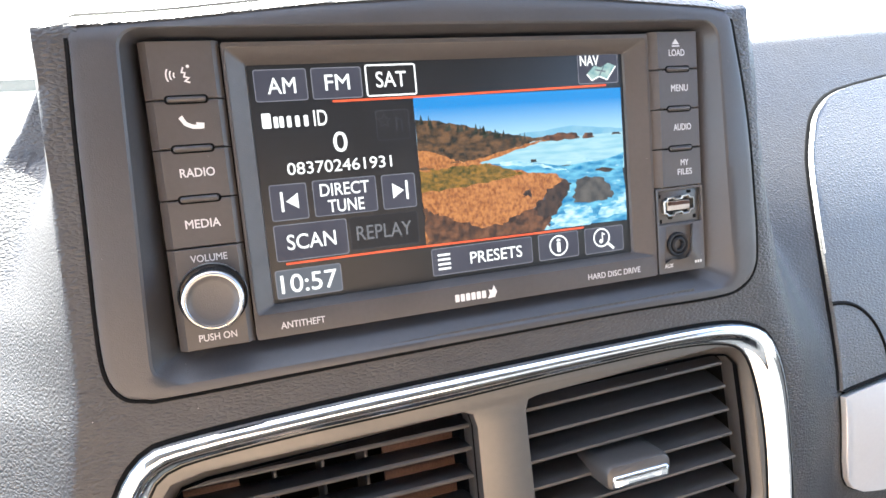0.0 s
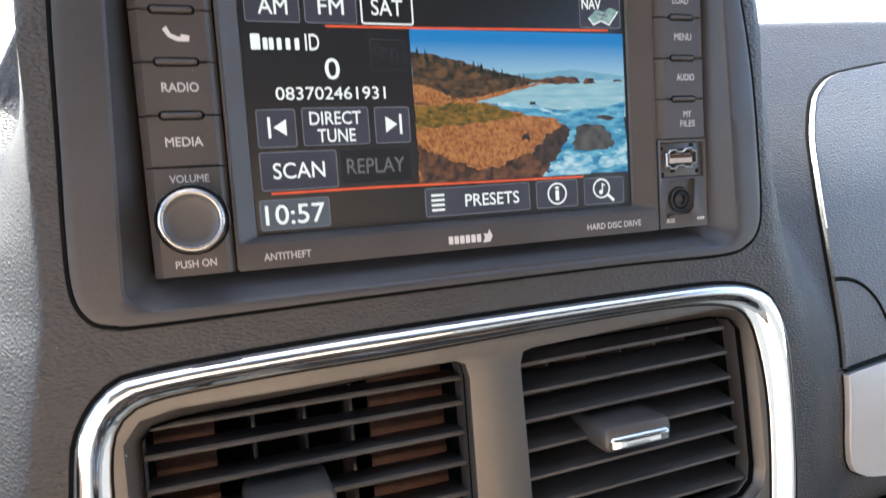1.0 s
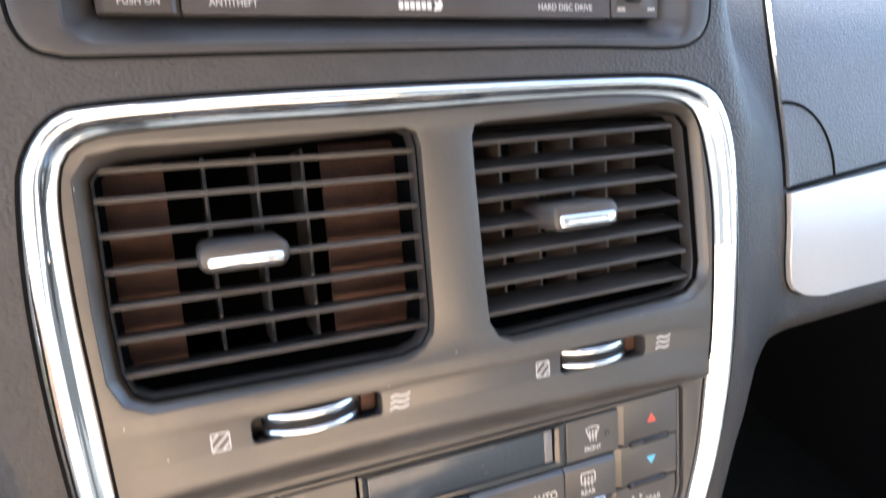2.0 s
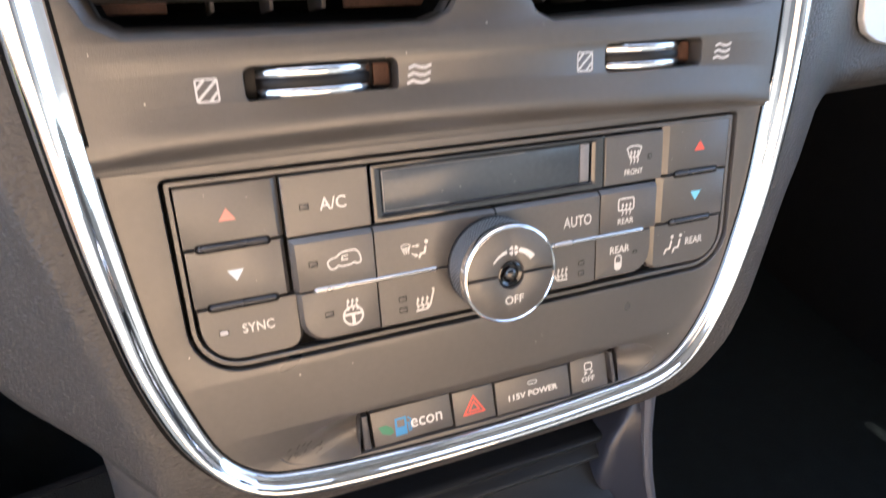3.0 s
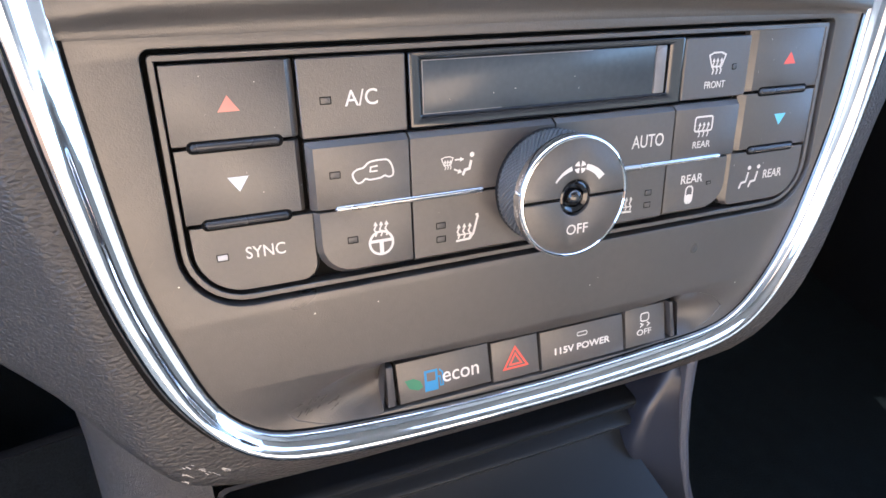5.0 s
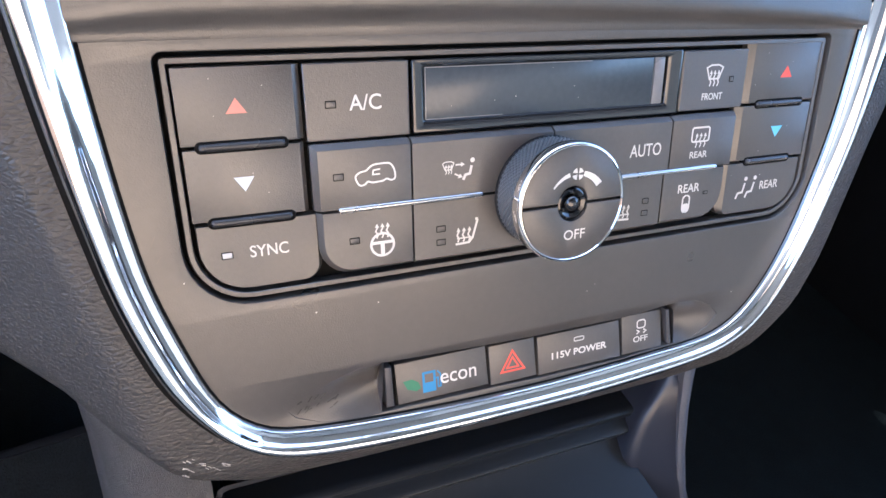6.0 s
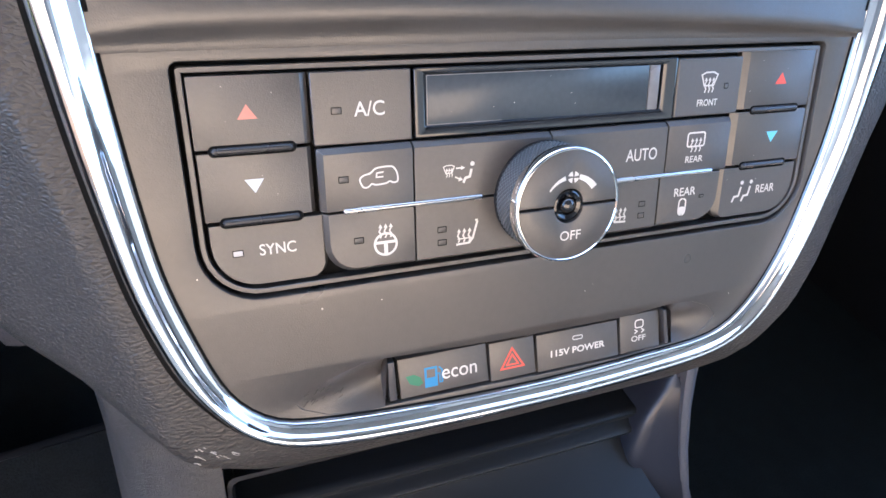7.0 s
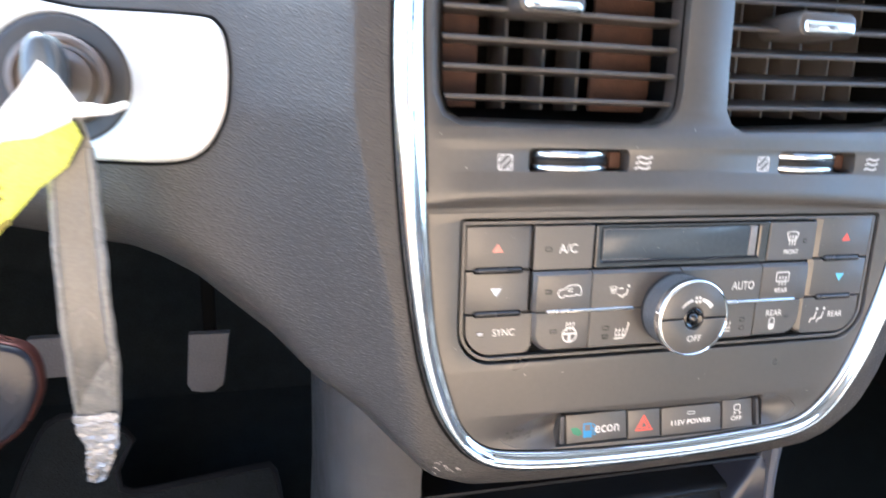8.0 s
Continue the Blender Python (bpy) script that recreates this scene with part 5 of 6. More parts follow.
bm = stroke(bmesh.new(), smooth_loop([(-55.5, -250.2), (-55.6, -248.9), (-54.4, -248.0), (-52.6, -247.6), (-51.4, -246.6), (-50.0, -246.1), (-46.6, -246.0), (-45.4, -246.5), (-44.5, -248.2), (-44.4, -250.4), (-45.6, -250.9), (-46.8, -250.4),
                                      (-48.0, -250.9), (-51.0, -251.1), (-52.2, -250.7), (-53.2, -251.5), (-54.6, -251.6)], 60), 0.5, P_MID, True)
stroke(bm, [(-48.6, -247.5), (-50.6, -247.7), (-50.8, -248.9), (-48.7, -248.9)], 0.42, P_MID)
part("car_sign", bm, PRINT, k_recirc)


def steam(bm, xs_, z0, z1, y, w=0.45):
    """Wavy arrows rising side by side."""
    for x in xs_:
        h = (z1 - z0) / 4
        stroke(bm, [(x, z0), (x + 0.45, z0 + h), (x - 0.25, z0 + 2 * h), (x + 0.3, z0 + 3 * h), (x + 0.2, z1 - 0.2)], w, y)
        fill(bm, [(x - 0.45, z1 - 1.0), (x + 0.85, z1 - 1.0), (x + 0.2, z1 + 0.2)], y - 0.01)
    return bm


bm = stroke(bmesh.new(), arc(-48.84, -269.6, 3.4, 0, 345, 24), 0.7, P_MID, True)
stroke(bm, [(-52.0, -269.0), (-45.7, -269.0)], 0.9, P_MID)
stroke(bm, [(-48.84, -269.2), (-48.84, -272.8)], 1.2, P_MID)
steam(bm, (-50.5, -48.9, -47.3), -267.6, -263.4, P_MID)
part("heated_wheel_sign", bm, PRINT, k_wheel)


def seat_sign(cx, cz, flip):
    bm = bmesh.new()
    s = -1 if flip else 1
    stroke(bm, [(cx + s * 3.8, cz + 4.0), (cx + s * 2.2, cz - 1.6), (cx + s * 1.0, cz - 3.0), (cx - s * 3.4, cz - 3.2)], 0.7, P_MID)
    stroke(bm, [(cx + s * 3.0, cz + 4.2), (cx + s * 3.9, cz + 4.2)], 0.7, P_MID)
    steam(bm, (cx - 2.7 * s, cx - 0.9 * s, cx + 0.9 * s), cz - 2.6, cz + 1.8, P_MID, 0.5)
    stroke(bm, [(cx - s * 3.0, cz - 1.4), (cx + s * 1.8, cz - 1.4)], 0.45, P_MID)
    return bm


part("heated_seat_sign", seat_sign(-22.58, -269.78, False), PRINT, k_seat)
part("heated_seat_sign", seat_sign(33.88, -269.78, True), PRINT, k_seat2)


def windscreen_sign(bm, cx, cz, s, y):
    stroke(bm, [(cx - 3.4 * s, cz + 2.6 * s), (cx - 1.6 * s, cz + 3.4 * s), (cx + 1.6 * s, cz + 3.4 * s), (cx + 3.4 * s, cz + 2.6 * s), (cx + 2.0 * s, cz - 1.0 * s), (cx - 2.0 * s, cz - 1.0 * s)], 0.55 * s, y, True)
    steam(bm, (cx - 1.6 * s, cx, cx + 1.6 * s), cz - 3.4 * s, cz + 1.6 * s, y, 0.5 * s)
    return bm


bm = windscreen_sign(bmesh.new(), -30.09, -248.66, 0.72, P_MID)     # air direction sign
stroke(bm, [(-26.93, -247.67), (-24.56, -247.67)], 0.6, P_MID); fill(bm, [(-24.56, -248.56), (-22.78, -247.67), (-24.56, -246.78)], P_MID)
stroke(bm, [(-27.32, -251.22), (-25.35, -252.21)], 0.6, P_MID); fill(bm, [(-25.94, -253.2), (-23.77, -252.8), (-24.95, -251.32)], P_MID)
stroke(bm, [(-19.82, -248.46), (-20.61, -251.62), (-22.58, -252.01), (-23.57, -253.99)], 1.1, P_MID)
fill(bm, arc(-19.42, -246.29, 1.0, 0, 330, 10), P_MID)
for v in bm.verts:
    v.co.x, v.co.z = -24.6 + (v.co.x + 25.0) * 0.72, -249.8 + (v.co.z + 249.4) * 0.74
part("air_direction_sign", bm, PRINT, k_mode)
part("lettering", word("AUTO", 41.6, -249.9, 4.1, P_MID, 12.4, 0.009), PRINT, k_auto)
part("front_defrost_sign", windscreen_sign(bmesh.new(), 68.2, -227.6, 1.0, P_OUT), PRINT, k_front)
part("lettering", word("FRONT", 68.3, -234.3, 2.2, P_OUT, 8.6), PRINT, k_front)
bm = stroke(bmesh.new(), rrect(60.34, 67.64, -248.85, -244.12, 0.8, 3), 0.6, P_MID, True)
steam(bm, (62.21, 63.99, 65.77), -250.83, -246.09, P_MID)
part("rear_defrost_sign", bm, PRINT, k_defr)
part("lettering", word("REAR", 63.99, -253.3, 2.2, P_MID, 7.4), PRINT, k_defr)
part("lettering", word("REAR", 61.72, -264.85, 2.9, P_MID, 9.2), PRINT, k_lock)
bm = stroke(bmesh.new(), rrect(59.65, 62.61, -273.53, -267.41, 1.5, 5), 0.6, P_MID, True)
fill(bm, rrect(59.84, 62.41, -273.14, -270.37, 0.8, 3), P_MID)
part("lock_sign", bm, PRINT, k_lock)
part("lettering", word("REAR", 101.2, -267.9, 3.0, P_OUT, 8.8, 0.02), PRINT, k_rrear)
bm = bmesh.new()
for x in (87.0, 91.4):
    stroke(bm, [(x + 2.4, -266.4), (x + 1.6, -269.8), (x - 0.4, -270.0), (x - 1.2, -272.0)], 0.8, P_OUT)
    fill(bm, arc(x + 2.6, -264.8, 0.8, 0, 330, 8), P_OUT)
part("passenger_sign", bm, PRINT, k_rrear)
# fan knob
KX, KZ = 4.4, -259.6
fan = part("fan_knob", lathe(bmesh.new(), KX, KZ, [(17.5, -2.0), (17.5, -3.2), (16.6, -3.4)], 72), BLACK, clim, "round fan knob with knurled side and chrome ring")
bm = bmesh.new()
n, loops = 288, []      # rows of small raised lozenges
for j in range(34):
    r = 17.0 + 0.6 * j / 33
    rise = 0.42 * (j % 3 == 1)
    loops.append([(KX + (r + rise * ((k + 2 * (j // 3 % 2)) % 4 in (1, 2))) * math.cos(2 * math.pi * k / n), -3.2 - 10.6 * j / 33, KZ + (r + rise * ((k + 2 * (j // 3 % 2)) % 4 in (1, 2))) * math.sin(2 * math.pi * k / n)) for k in range(n)])
rings(bm, loops)
part("knurled_side", bm, KNURL, fan, "dark grey rubbery knurling", angle=10)
part("chrome_ring", lathe(bmesh.new(), KX, KZ, [(17.4, -13.6), (17.9, -13.8), (18.1, -14.6), (18.15, -16.6), (17.95, -17.6), (17.5, -18.15), (17.1, -18.2), (16.8, -17.8)], 72, cap=False), CHROME, fan, "chrome ring", angle=60)
split = 0.35
for a0, a1, name in ((0, 180, "upper_half"), (180, 360, "lower_half")):
    bm = bmesh.new()
    s = split if a0 == 0 else -split
    out_ = [(KX + x_, KZ + s + z_) for x_, z_ in arc(0, 0, 16.7, a0, a1, 40)]
    in_ = [(KX + x_, KZ + s + z_) for x_, z_ in arc(0, 0, 4.9, a1, a0, 20)]
    prism(bm, out_ + in_, -18.0, -12, 0.35)
    half = part(name, bm, BUTTON, fan)
    if a0 == 0:
        bm = bmesh.new()
        for q0, q1, w0, w1 in ((144, 105, 0.5, 1.3), (76, 36, 1.5, 2.2)):
            a_, b_ = [], []
            for k in range(13):
                q, w_ = radians(q0 + (q1 - q0) * k / 12), (w0 + (w1 - w0) * k / 12) / 2
                a_.append((KX + 0.8 + (9.4 - w_) * math.cos(q), -18.06, KZ - 0.4 + (9.4 - w_) * math.sin(q)))
                b_.append((KX + 0.8 + (9.4 + w_) * math.cos(q), -18.06, KZ - 0.4 + (9.4 + w_) * math.sin(q)))
            sheet(bm, [a_, b_])
        for k in range(4):
            a = 90 * k + 30
            fill(bm, [(KX + 1.0 + 0.3 * math.cos(radians(a)), KZ + 8.8 + 0.3 * math.sin(radians(a)))] + [(KX + 1.0 + 1.9 * math.cos(radians(a + d)), KZ + 8.8 + 1.8 * math.sin(radians(a + d))) for d in (-16, 2, 22, 46)], -18.06)
        part("fan_sign", bm, PRINT, half)
    else:
        part("lettering", word("OFF", KX + 1.0, KZ - 9.4, 3.0, -18.06, 7.2, 0.009), PRINT, half)
part("core", lathe(bmesh.new(), KX, KZ, [(16.8, -14.0), (4.7, -14.0), (4.7, -17.4), (4.2, -17.6), (3.2, -17.0), (3.0, -15.0)], 40), GLOSS, fan)
part("lamp_dome", lathe(bmesh.new(), KX, KZ, [(2.5, -15.0), (2.5, -17.0), (2.1, -18.0), (1.2, -18.6), (0.3, -18.7)], 32), GLOSS, fan, "small dark glossy dome", angle=70)


# ---------------------------------------------------------------- switch strip
strip = thing("switch_bank", 6, 2, -318, "bank of four dark switches below the climate panel", "switches")
part("backing", block(inset(STRIP, 0.2), 2.6, 8, 0.1), SEAM, strip)


def switch(x0, x1, za, zb, front=-1.2):
    bm = bmesh.new()
    o = [(x0 + 0.6, za), (x1 + 0.8, za), (x1, zb), (x0, zb)]
    slope = lambda z: 1.6 * (z + 326.0) / 14.0
    rings(bm, [at_y(o, 5), [(x, front + 0.5 + slope(z), z) for x, z in o], [(x, front + 0.12 + slope(z), z) for x, z in inset(o, 0.2)], [(x, front + slope(z), z) for x, z in inset(o, 0.5)]], cap_last=True)
    return part("switch", bm, BUTTON, strip)


part("end_piece", block([(-49.6, -325.2), (-47.0, -325.2), (-47.6, -310.8), (-49.9, -310.7)], -1.6, 4, 0.4), RIM, strip)
part("end_piece", block([(61.4, -326.0), (63.2, -326.0), (60.4, -311.2), (58.9, -311.2)], -1.6, 4, 0.4), RIM, strip)
s_econ = switch(-46.2, -14.2, -325.6, -311.4)
s_haz = switch(-13.2, 4.4, -326.4, -312.0)
s_pow = switch(5.4, 39.6, -326.8, -312.4)
s_esc = switch(40.6, 58.4, -326.6, -311.6)


def on_switch(bm, front=-1.2):
    """Lays print on the sloping front of a switch, with its top set back."""
    for v in bm.verts:
        v.co.y = front - 0.07 + 1.6 * (v.co.z + 326.0) / 14.0 + v.co.y
    return bm


part("lettering", on_switch(word("econ", -24.3, -319.6, 3.5, 0, 12.8, 0.008)), PRINT, s_econ)
bm = fill(bmesh.new(), [(-43.6, -317.8), (-42.2, -320.8), (-39.2, -322.0), (-37.6, -321.2), (-38.4, -319.0), (-40.6, -317.6)], 0)
part("leaf_sign", on_switch(bm), GREEN, s_econ)
bm = fill(bmesh.new(), [(-37.0, -323.2), (-32.4, -323.2), (-32.4, -319.8), (-37.0, -319.8)], 0)
stroke(bm, [(-36.6, -319.8), (-36.6, -316.4), (-32.8, -316.4), (-32.8, -319.8)], 0.8, 0)
stroke(bm, [(-32.4, -318.8), (-31.6, -318.8), (-31.6, -322.0), (-30.7, -322.0), (-30.7, -317.6), (-31.8, -316.4)], 0.5, 0)
part("fuel_pump_sign", on_switch(bm), CYAN, s_econ)
bm = stroke(bmesh.new(), [(-8.6, -322.4), (0.2, -322.4), (-4.2, -315.2)], 0.7, 0, True)
stroke(bm, [(-6.4, -321.2), (-2.0, -321.2), (-4.2, -317.5)], 0.6, 0, True)
part("hazard_sign", on_switch(bm), RED, s_haz)
part("lettering", on_switch(word("115V POWER", 22.6, -320.6, 2.4, 0, 22.6, 0.045)), PRINT, s_pow)
part("plug_sign", on_switch(stroke(bmesh.new(), rrect(20.4, 24.4, -316.8, -315.4, 0.5, 2), 0.4, 0, True)), GREYPRINT, s_pow)
part("lettering", on_switch(word("OFF", 49.2, -321.4, 2.2, 0, 6.4)), PRINT, s_esc)
bm = stroke(bmesh.new(), rrect(47.6, 51.2, -317.2, -314.2, 0.9, 3), 0.5, 0, True)
stroke(bm, [(47.4, -317.8), (48.6, -318.6), (47.4, -319.4)], 0.5, 0)
stroke(bm, [(50.4, -317.8), (51.6, -318.6), (50.4, -319.4)], 0.5, 0)
part("skid_sign", on_switch(bm), PRINT, s_esc)


# ---------------------------------------------------------------- passenger side of the dash
def draped(left, right_x, z_of, n_u, n_v, proud, roll=1.2):
    """A panel laid on the skin: left(v) gives its left edge; its rim rolls back."""
    rows = []
    for j in range(n_v + 1):
        v = j / n_v
        row = []
        for i in range(n_u + 1):
            u = i / n_u
            x = left(v) + (right_x - left(v)) * u ** 1.5
            z = z_of(v, x)
            row.append((x, skin_y(x, z) - proud, z))
        rows.append(row)
    bm = bmesh.new()
    n_r, n_c = len(rows), len(rows[0])
    ring = [rows[0][i] for i in range(n_c)] + [rows[j][-1] for j in range(1, n_r)] + [rows[-1][i] for i in range(n_c - 2, -1, -1)] + [rows[j][0] for j in range(n_r - 2, 0, -1)]
    vs = [[bm.verts.new(q) for q in r] for r in rows]
    for a, b in zip(vs, vs[1:]):
        for i in range(n_c - 1):
            bm.faces.new((a[i], a[i + 1], b[i + 1], b[i]))
    edge = [vs[0][i] for i in range(n_c)] + [vs[j][-1] for j in range(1, n_r)] + [vs[-1][i] for i in range(n_c - 2, -1, -1)] + [vs[j][0] for j in range(n_r - 2, 0, -1)]
    mid = [bm.verts.new((x + (-0.5 if x < 300 else 0), y + roll * 0.5, z)) for x, y, z in ring]
    low = [bm.verts.new((x + (-0.6 if x < 300 else 0), y + proud + 2.0, z)) for x, y, z in ring]
    for a, b in ((mid, edge), (low, mid)):
        for i in range(len(ring)):
            j = (i + 1) % len(ring)
            bm.faces.new((a[i], a[j], b[j], b[i]))
    return bm, ring


door = thing("glove_box", 300, 40, -60, "dark grey upper glove box door in the dashboard", "glove box")
DOOR_V = ((0.0, 207.4, -132.0), (0.25, 212.2, -87.8), (0.48, 219.6, -48.4), (0.65, 232.4, -18.3), (0.78, 251.0, 4.2), (0.88, 268.0, 17.7), (0.95, 293.0, 27.6), (1.0, 341.7, 35.1))


def door_left(v):
    return glide(v, DOOR_V, 1)


def door_z(v, x):
    return glide(v, DOOR_V, 2) + 0.10 * (x - door_left(v)) * (1 - v) + 0.05 * (x - door_left(v)) * v


bm, ring = draped(door_left, 470, door_z, 48, 60, 1.9)
part("door_skin", bm, material("door_grain", (0.078, 0.077, 0.076), 0.40, bump=GRAIN, vary=0.08, vary_scale=14, speck=0.02), door, angle=60)
gap_line = [(door_left(v / 40), door_z(v / 40, door_left(v / 40))) for v in range(41)] + [(x, door_z(1, x)) for x in range(350, 470, 12)]


def raised_line(pts, w, proud, mat, name, parent, label=""):
    """A slim strip lying on the skin along the points."""
    bm = bmesh.new()
    rows = []
    for i, (x, z) in enumerate(pts):
        a, b = Vector(pts[max(0, i - 1)]), Vector(pts[min(len(pts) - 1, i + 1)])
        t = (b - a).normalized()
        nx, nz = -t.y, t.x
        row = []
        for d, y in ((-w / 2, 0.6), (-w / 2, -proud * 0.7), (0, -proud), (w / 2, -proud * 0.7), (w / 2, 0.6)):
            px, pz = x + nx * d, z + nz * d
            row.append((px, skin_y(px, pz) + y, pz))
        rows.append(row)
    sheet(bm, rows)
    return part(name, bm, mat, parent, label, angle=60)


raised_line([(x - 1.6, z + 0.3) for x, z in gap_line], 2.4, 0.35, SEAM, "door_gap", door, "dark gap along the door")
# silver strip painted in for the highlight along the door's upper left edge
fine_edge = [door_left(0.40 + 0.50 * k / 90) for k in range(91)]
raised_line([(x + 0.3, door_z(0.40 + 0.50 * k / 90, x)) for k, x in enumerate(fine_edge)], 0.5, 2.5, SILVER, "edge_highlight", door, "silver strip standing for the highlight on the door's edge")
flap_pts = [(211.6 + 31.0 * max(0.0, math.cos(radians(90 - 3.75 * k))) ** 0.8, -128.0 + 40.0 * max(0.0, math.sin(radians(90 - 3.75 * k))) ** 0.8) for k in range(25)]
raised_line(flap_pts, 2.2, 2.7, SEAM, "flap_gap", door, "dark gap round the latch flap")
raised_line([(207.6 + 2.2 * k, -132.6 + 0.22 * k) for k in range(0, 60)], 2.4, 2.6, SEAM, "lower_gap", door)

band = thing("dash_trim_band", 300, 24, -162, "broad silver painted trim band across the dash", "trim")


def band_left(v):
    return between(v, (0, 0.04, 0.12, 0.22, 0.4, 1.0), (240, 226, 216.5, 212.6, 210.4, 207.6))


def band_z(v, x):
    return -196.5 + 62.0 * v + (0.09 + 0.0 * v) * (x - 215) * (0.35 + 0.65 * v)


bm, ring = draped(band_left, 470, band_z, 48, 40, 3.4)
part("band_face", bm, SILVER, band, angle=60)
raised_line([(band_left(v / 20) - 1.0, band_z(v / 20, band_left(v / 20))) for v in range(1, 21)], 1.4, 0.4, SEAM, "band_gap", band, "dark gap at the end of the band")

# ---------------------------------------------------------------- driver's side: ignition plate, switch and key
ign = thing("ignition_plate", -245, 48, -165, "silver painted plate round the ignition switch", "trim")
PLATE = smooth_loop([(-300, -196), (-255, -196.2), (-222, -196.0), (-207, -190.4), (-198, -176), (-195.4, -160), (-195.8, -146), (-199, -138.6), (-207, -135.6), (-250, -133.8), (-300, -133)], 120)
RC = (-266.0, -162.5)
HOLE = [(RC[0] + 31.0 * math.cos(2 * math.pi * k / 48), RC[1] + 27.5 * math.sin(2 * math.pi * k / 48)) for k in range(48)]


def drape(bm, proud):
    """Lays a flat plate, built about y = 0, on to the skin."""
    for v in bm.verts:
        v.co.y += skin_y(v.co.x, v.co.z) - proud
    return bm


bm = bmesh.new()
loops = [PLATE]
edge_loops = [at_y(inset(PLATE, -0.2), 3), at_y(PLATE, 0.6), at_y(inset(PLATE, 0.5), 0.1), at_y(inset(PLATE, 1.4), 0)]
rings(bm, edge_loops)
plate(bm, inset(PLATE, 1.4), [HOLE], 0, 8, 1.0, outer_walls=False)
part("plate_face", drape(bm, 2.0), SILVER, ign, angle=50)
bm = bmesh.new()
rings(bm, [at_y(inset(PLATE, -1.6), 0.2), at_y(inset(PLATE, -1.4), -0.3), at_y(inset(PLATE, 0.3), -0.3)])
part("plate_gap", drape(bm, 0.2), SEAM, ign)
PY = skin_y(RC[0], RC[1])
switch_ = thing("ignition_switch", RC[0], PY, RC[1], "black round ignition switch with stepped rings", "ignition switch")
bm = bmesh.new()


def well(bm, prof):
    """Stepped rings round the switch, proud of the skin by the given amounts."""
    loops = []
    for r, y in prof:
        c = [(RC[0] + r * math.cos(2 * math.pi * k / 56), RC[1] + r * 0.885 * math.sin(2 * math.pi * k / 56)) for k in range(56)]
        loops.append([(x, skin_y(x, z) + y, z) for x, z in c])
    rings(bm, loops, cap_last=prof[-1][0] < 3)


well(bm, [(31.0, 1.0), (30.8, -1.0), (29.6, -1.7), (27.4, -1.4), (23.4, -0.6), (22.2, -0.5)])
part("outer_ring", bm, material("dark_switch_plastic", (0.034, 0.031, 0.031), 0.46, spec=0.3, vary=0.1), switch_, "dark sloping outer ring", angle=40)
bm = bmesh.new()
well(bm, [(22.2, 0.5), (21.9, -2.6), (20.6, -3.6), (18.9, -3.4), (17.8, -2.2), (17.4, -0.6), (15.6, -0.5), (15.2, -2.2), (13.0, -2.8), (8.0, -1.8), (2.0, -1.6)])
part("stepped_ring", bm, material("brown_switch_plastic", (0.105, 0.080, 0.068), 0.40, spec=0.35, vary=0.15), switch_, "brown inner rings", angle=40)


def solid_strip(rows, thick):
    """A bent strip: rows of (x left, x right, y, z), with a thickness."""
    bm = bmesh.new()
    loops = [[(a, y, z), (b, y, z), (b, y + thick, z), (a, y + thick, z)] for a, b, y, z in rows]
    rings(bm, loops, cap_first=True, cap_last=True)
    bmesh.ops.recalc_face_normals(bm, faces=bm.faces[:])
    return bm


key_ = thing("key_fob", -257, 24, -158, "grey plastic key fob in the ignition with tags tied on", "key")
bm = bmesh.new()
fo = smooth_loop([(-266, -172), (-257, -170), (-255.2, -161), (-256.2, -152), (-258.8, -147), (-262.6, -147), (-266, -151), (-268, -162)], 40)
prism(bm, fo, 18, 36, 3.0)
part("fob_body", bm, FOB, key_, angle=50)
part("key_blade", block(rrect(-263.2, -260.6, -167, -154, 0.6, 2), 35, 62, 0.3), SATIN_METAL, key_, "steel key blade")
tag = thing("paper_tag", -265, 12, -172, "creased white paper tag folded round the key", "tag")
bm = bmesh.new()
front_ = [(-258, -157.5), (-264, -166), (-274, -178), (-300, -205), (-300, -232), (-276, -196), (-262, -186), (-250.5, -179), (-247, -172), (-253, -162)]
prism(bm, front_[::-1], 10.5, 11.6, 0.3)
part("sheet", bm, PAPER, tag)
bm = bmesh.new()
prism(bm, list(reversed([(-251, -173), (-243.6, -171.6), (-236, -172.6), (-229.2, -170.6), (-230, -173.0), (-236, -175.6), (-243, -176.4), (-250, -177)])), 8.5, 10.0, 0.3)
part("torn_end", bm, PAPER, tag)
ytag = thing("yellow_tag", -270, 10, -205, "bright yellow tag hanging on the key", "tag")
bm = bmesh.new()
prism(bm, list(reversed([(-248.5, -178), (-246, -184), (-252, -195), (-262, -203), (-276, -219), (-300, -246), (-300, -204), (-272.5, -186), (-262, -184.5)])), 9.0, 10.0, 0.3)
part("sheet", bm, YELLOW, ytag)
rnd_tag = random.Random(8)
bm = bmesh.new()
for k in range(7):      # unreadable print as slanting bars
    for j in range(2 if k < 5 else 1):
        x, z = -299 + 15.5 * j + rnd_tag.uniform(-1, 1), -212 - 5.0 * k + 10.5 * j
        w = rnd_tag.uniform(7, 11)
        fill(bm, [(x, z), (x + w, z + w * 0.72), (x + w + 1.0, z + w * 0.72 - 2.1), (x + 1.0, z - 2.1)][::-1], 8.86)
part("printed_bars", bm, material("tag_print", (0.16, 0.13, 0.01), 0.6, vary=0.1), ytag)
strap = thing("plastic_strap", -251, 12, -250, "milky plastic strap hanging from the key", "strap")
rnd = random.Random(5)
rows = []
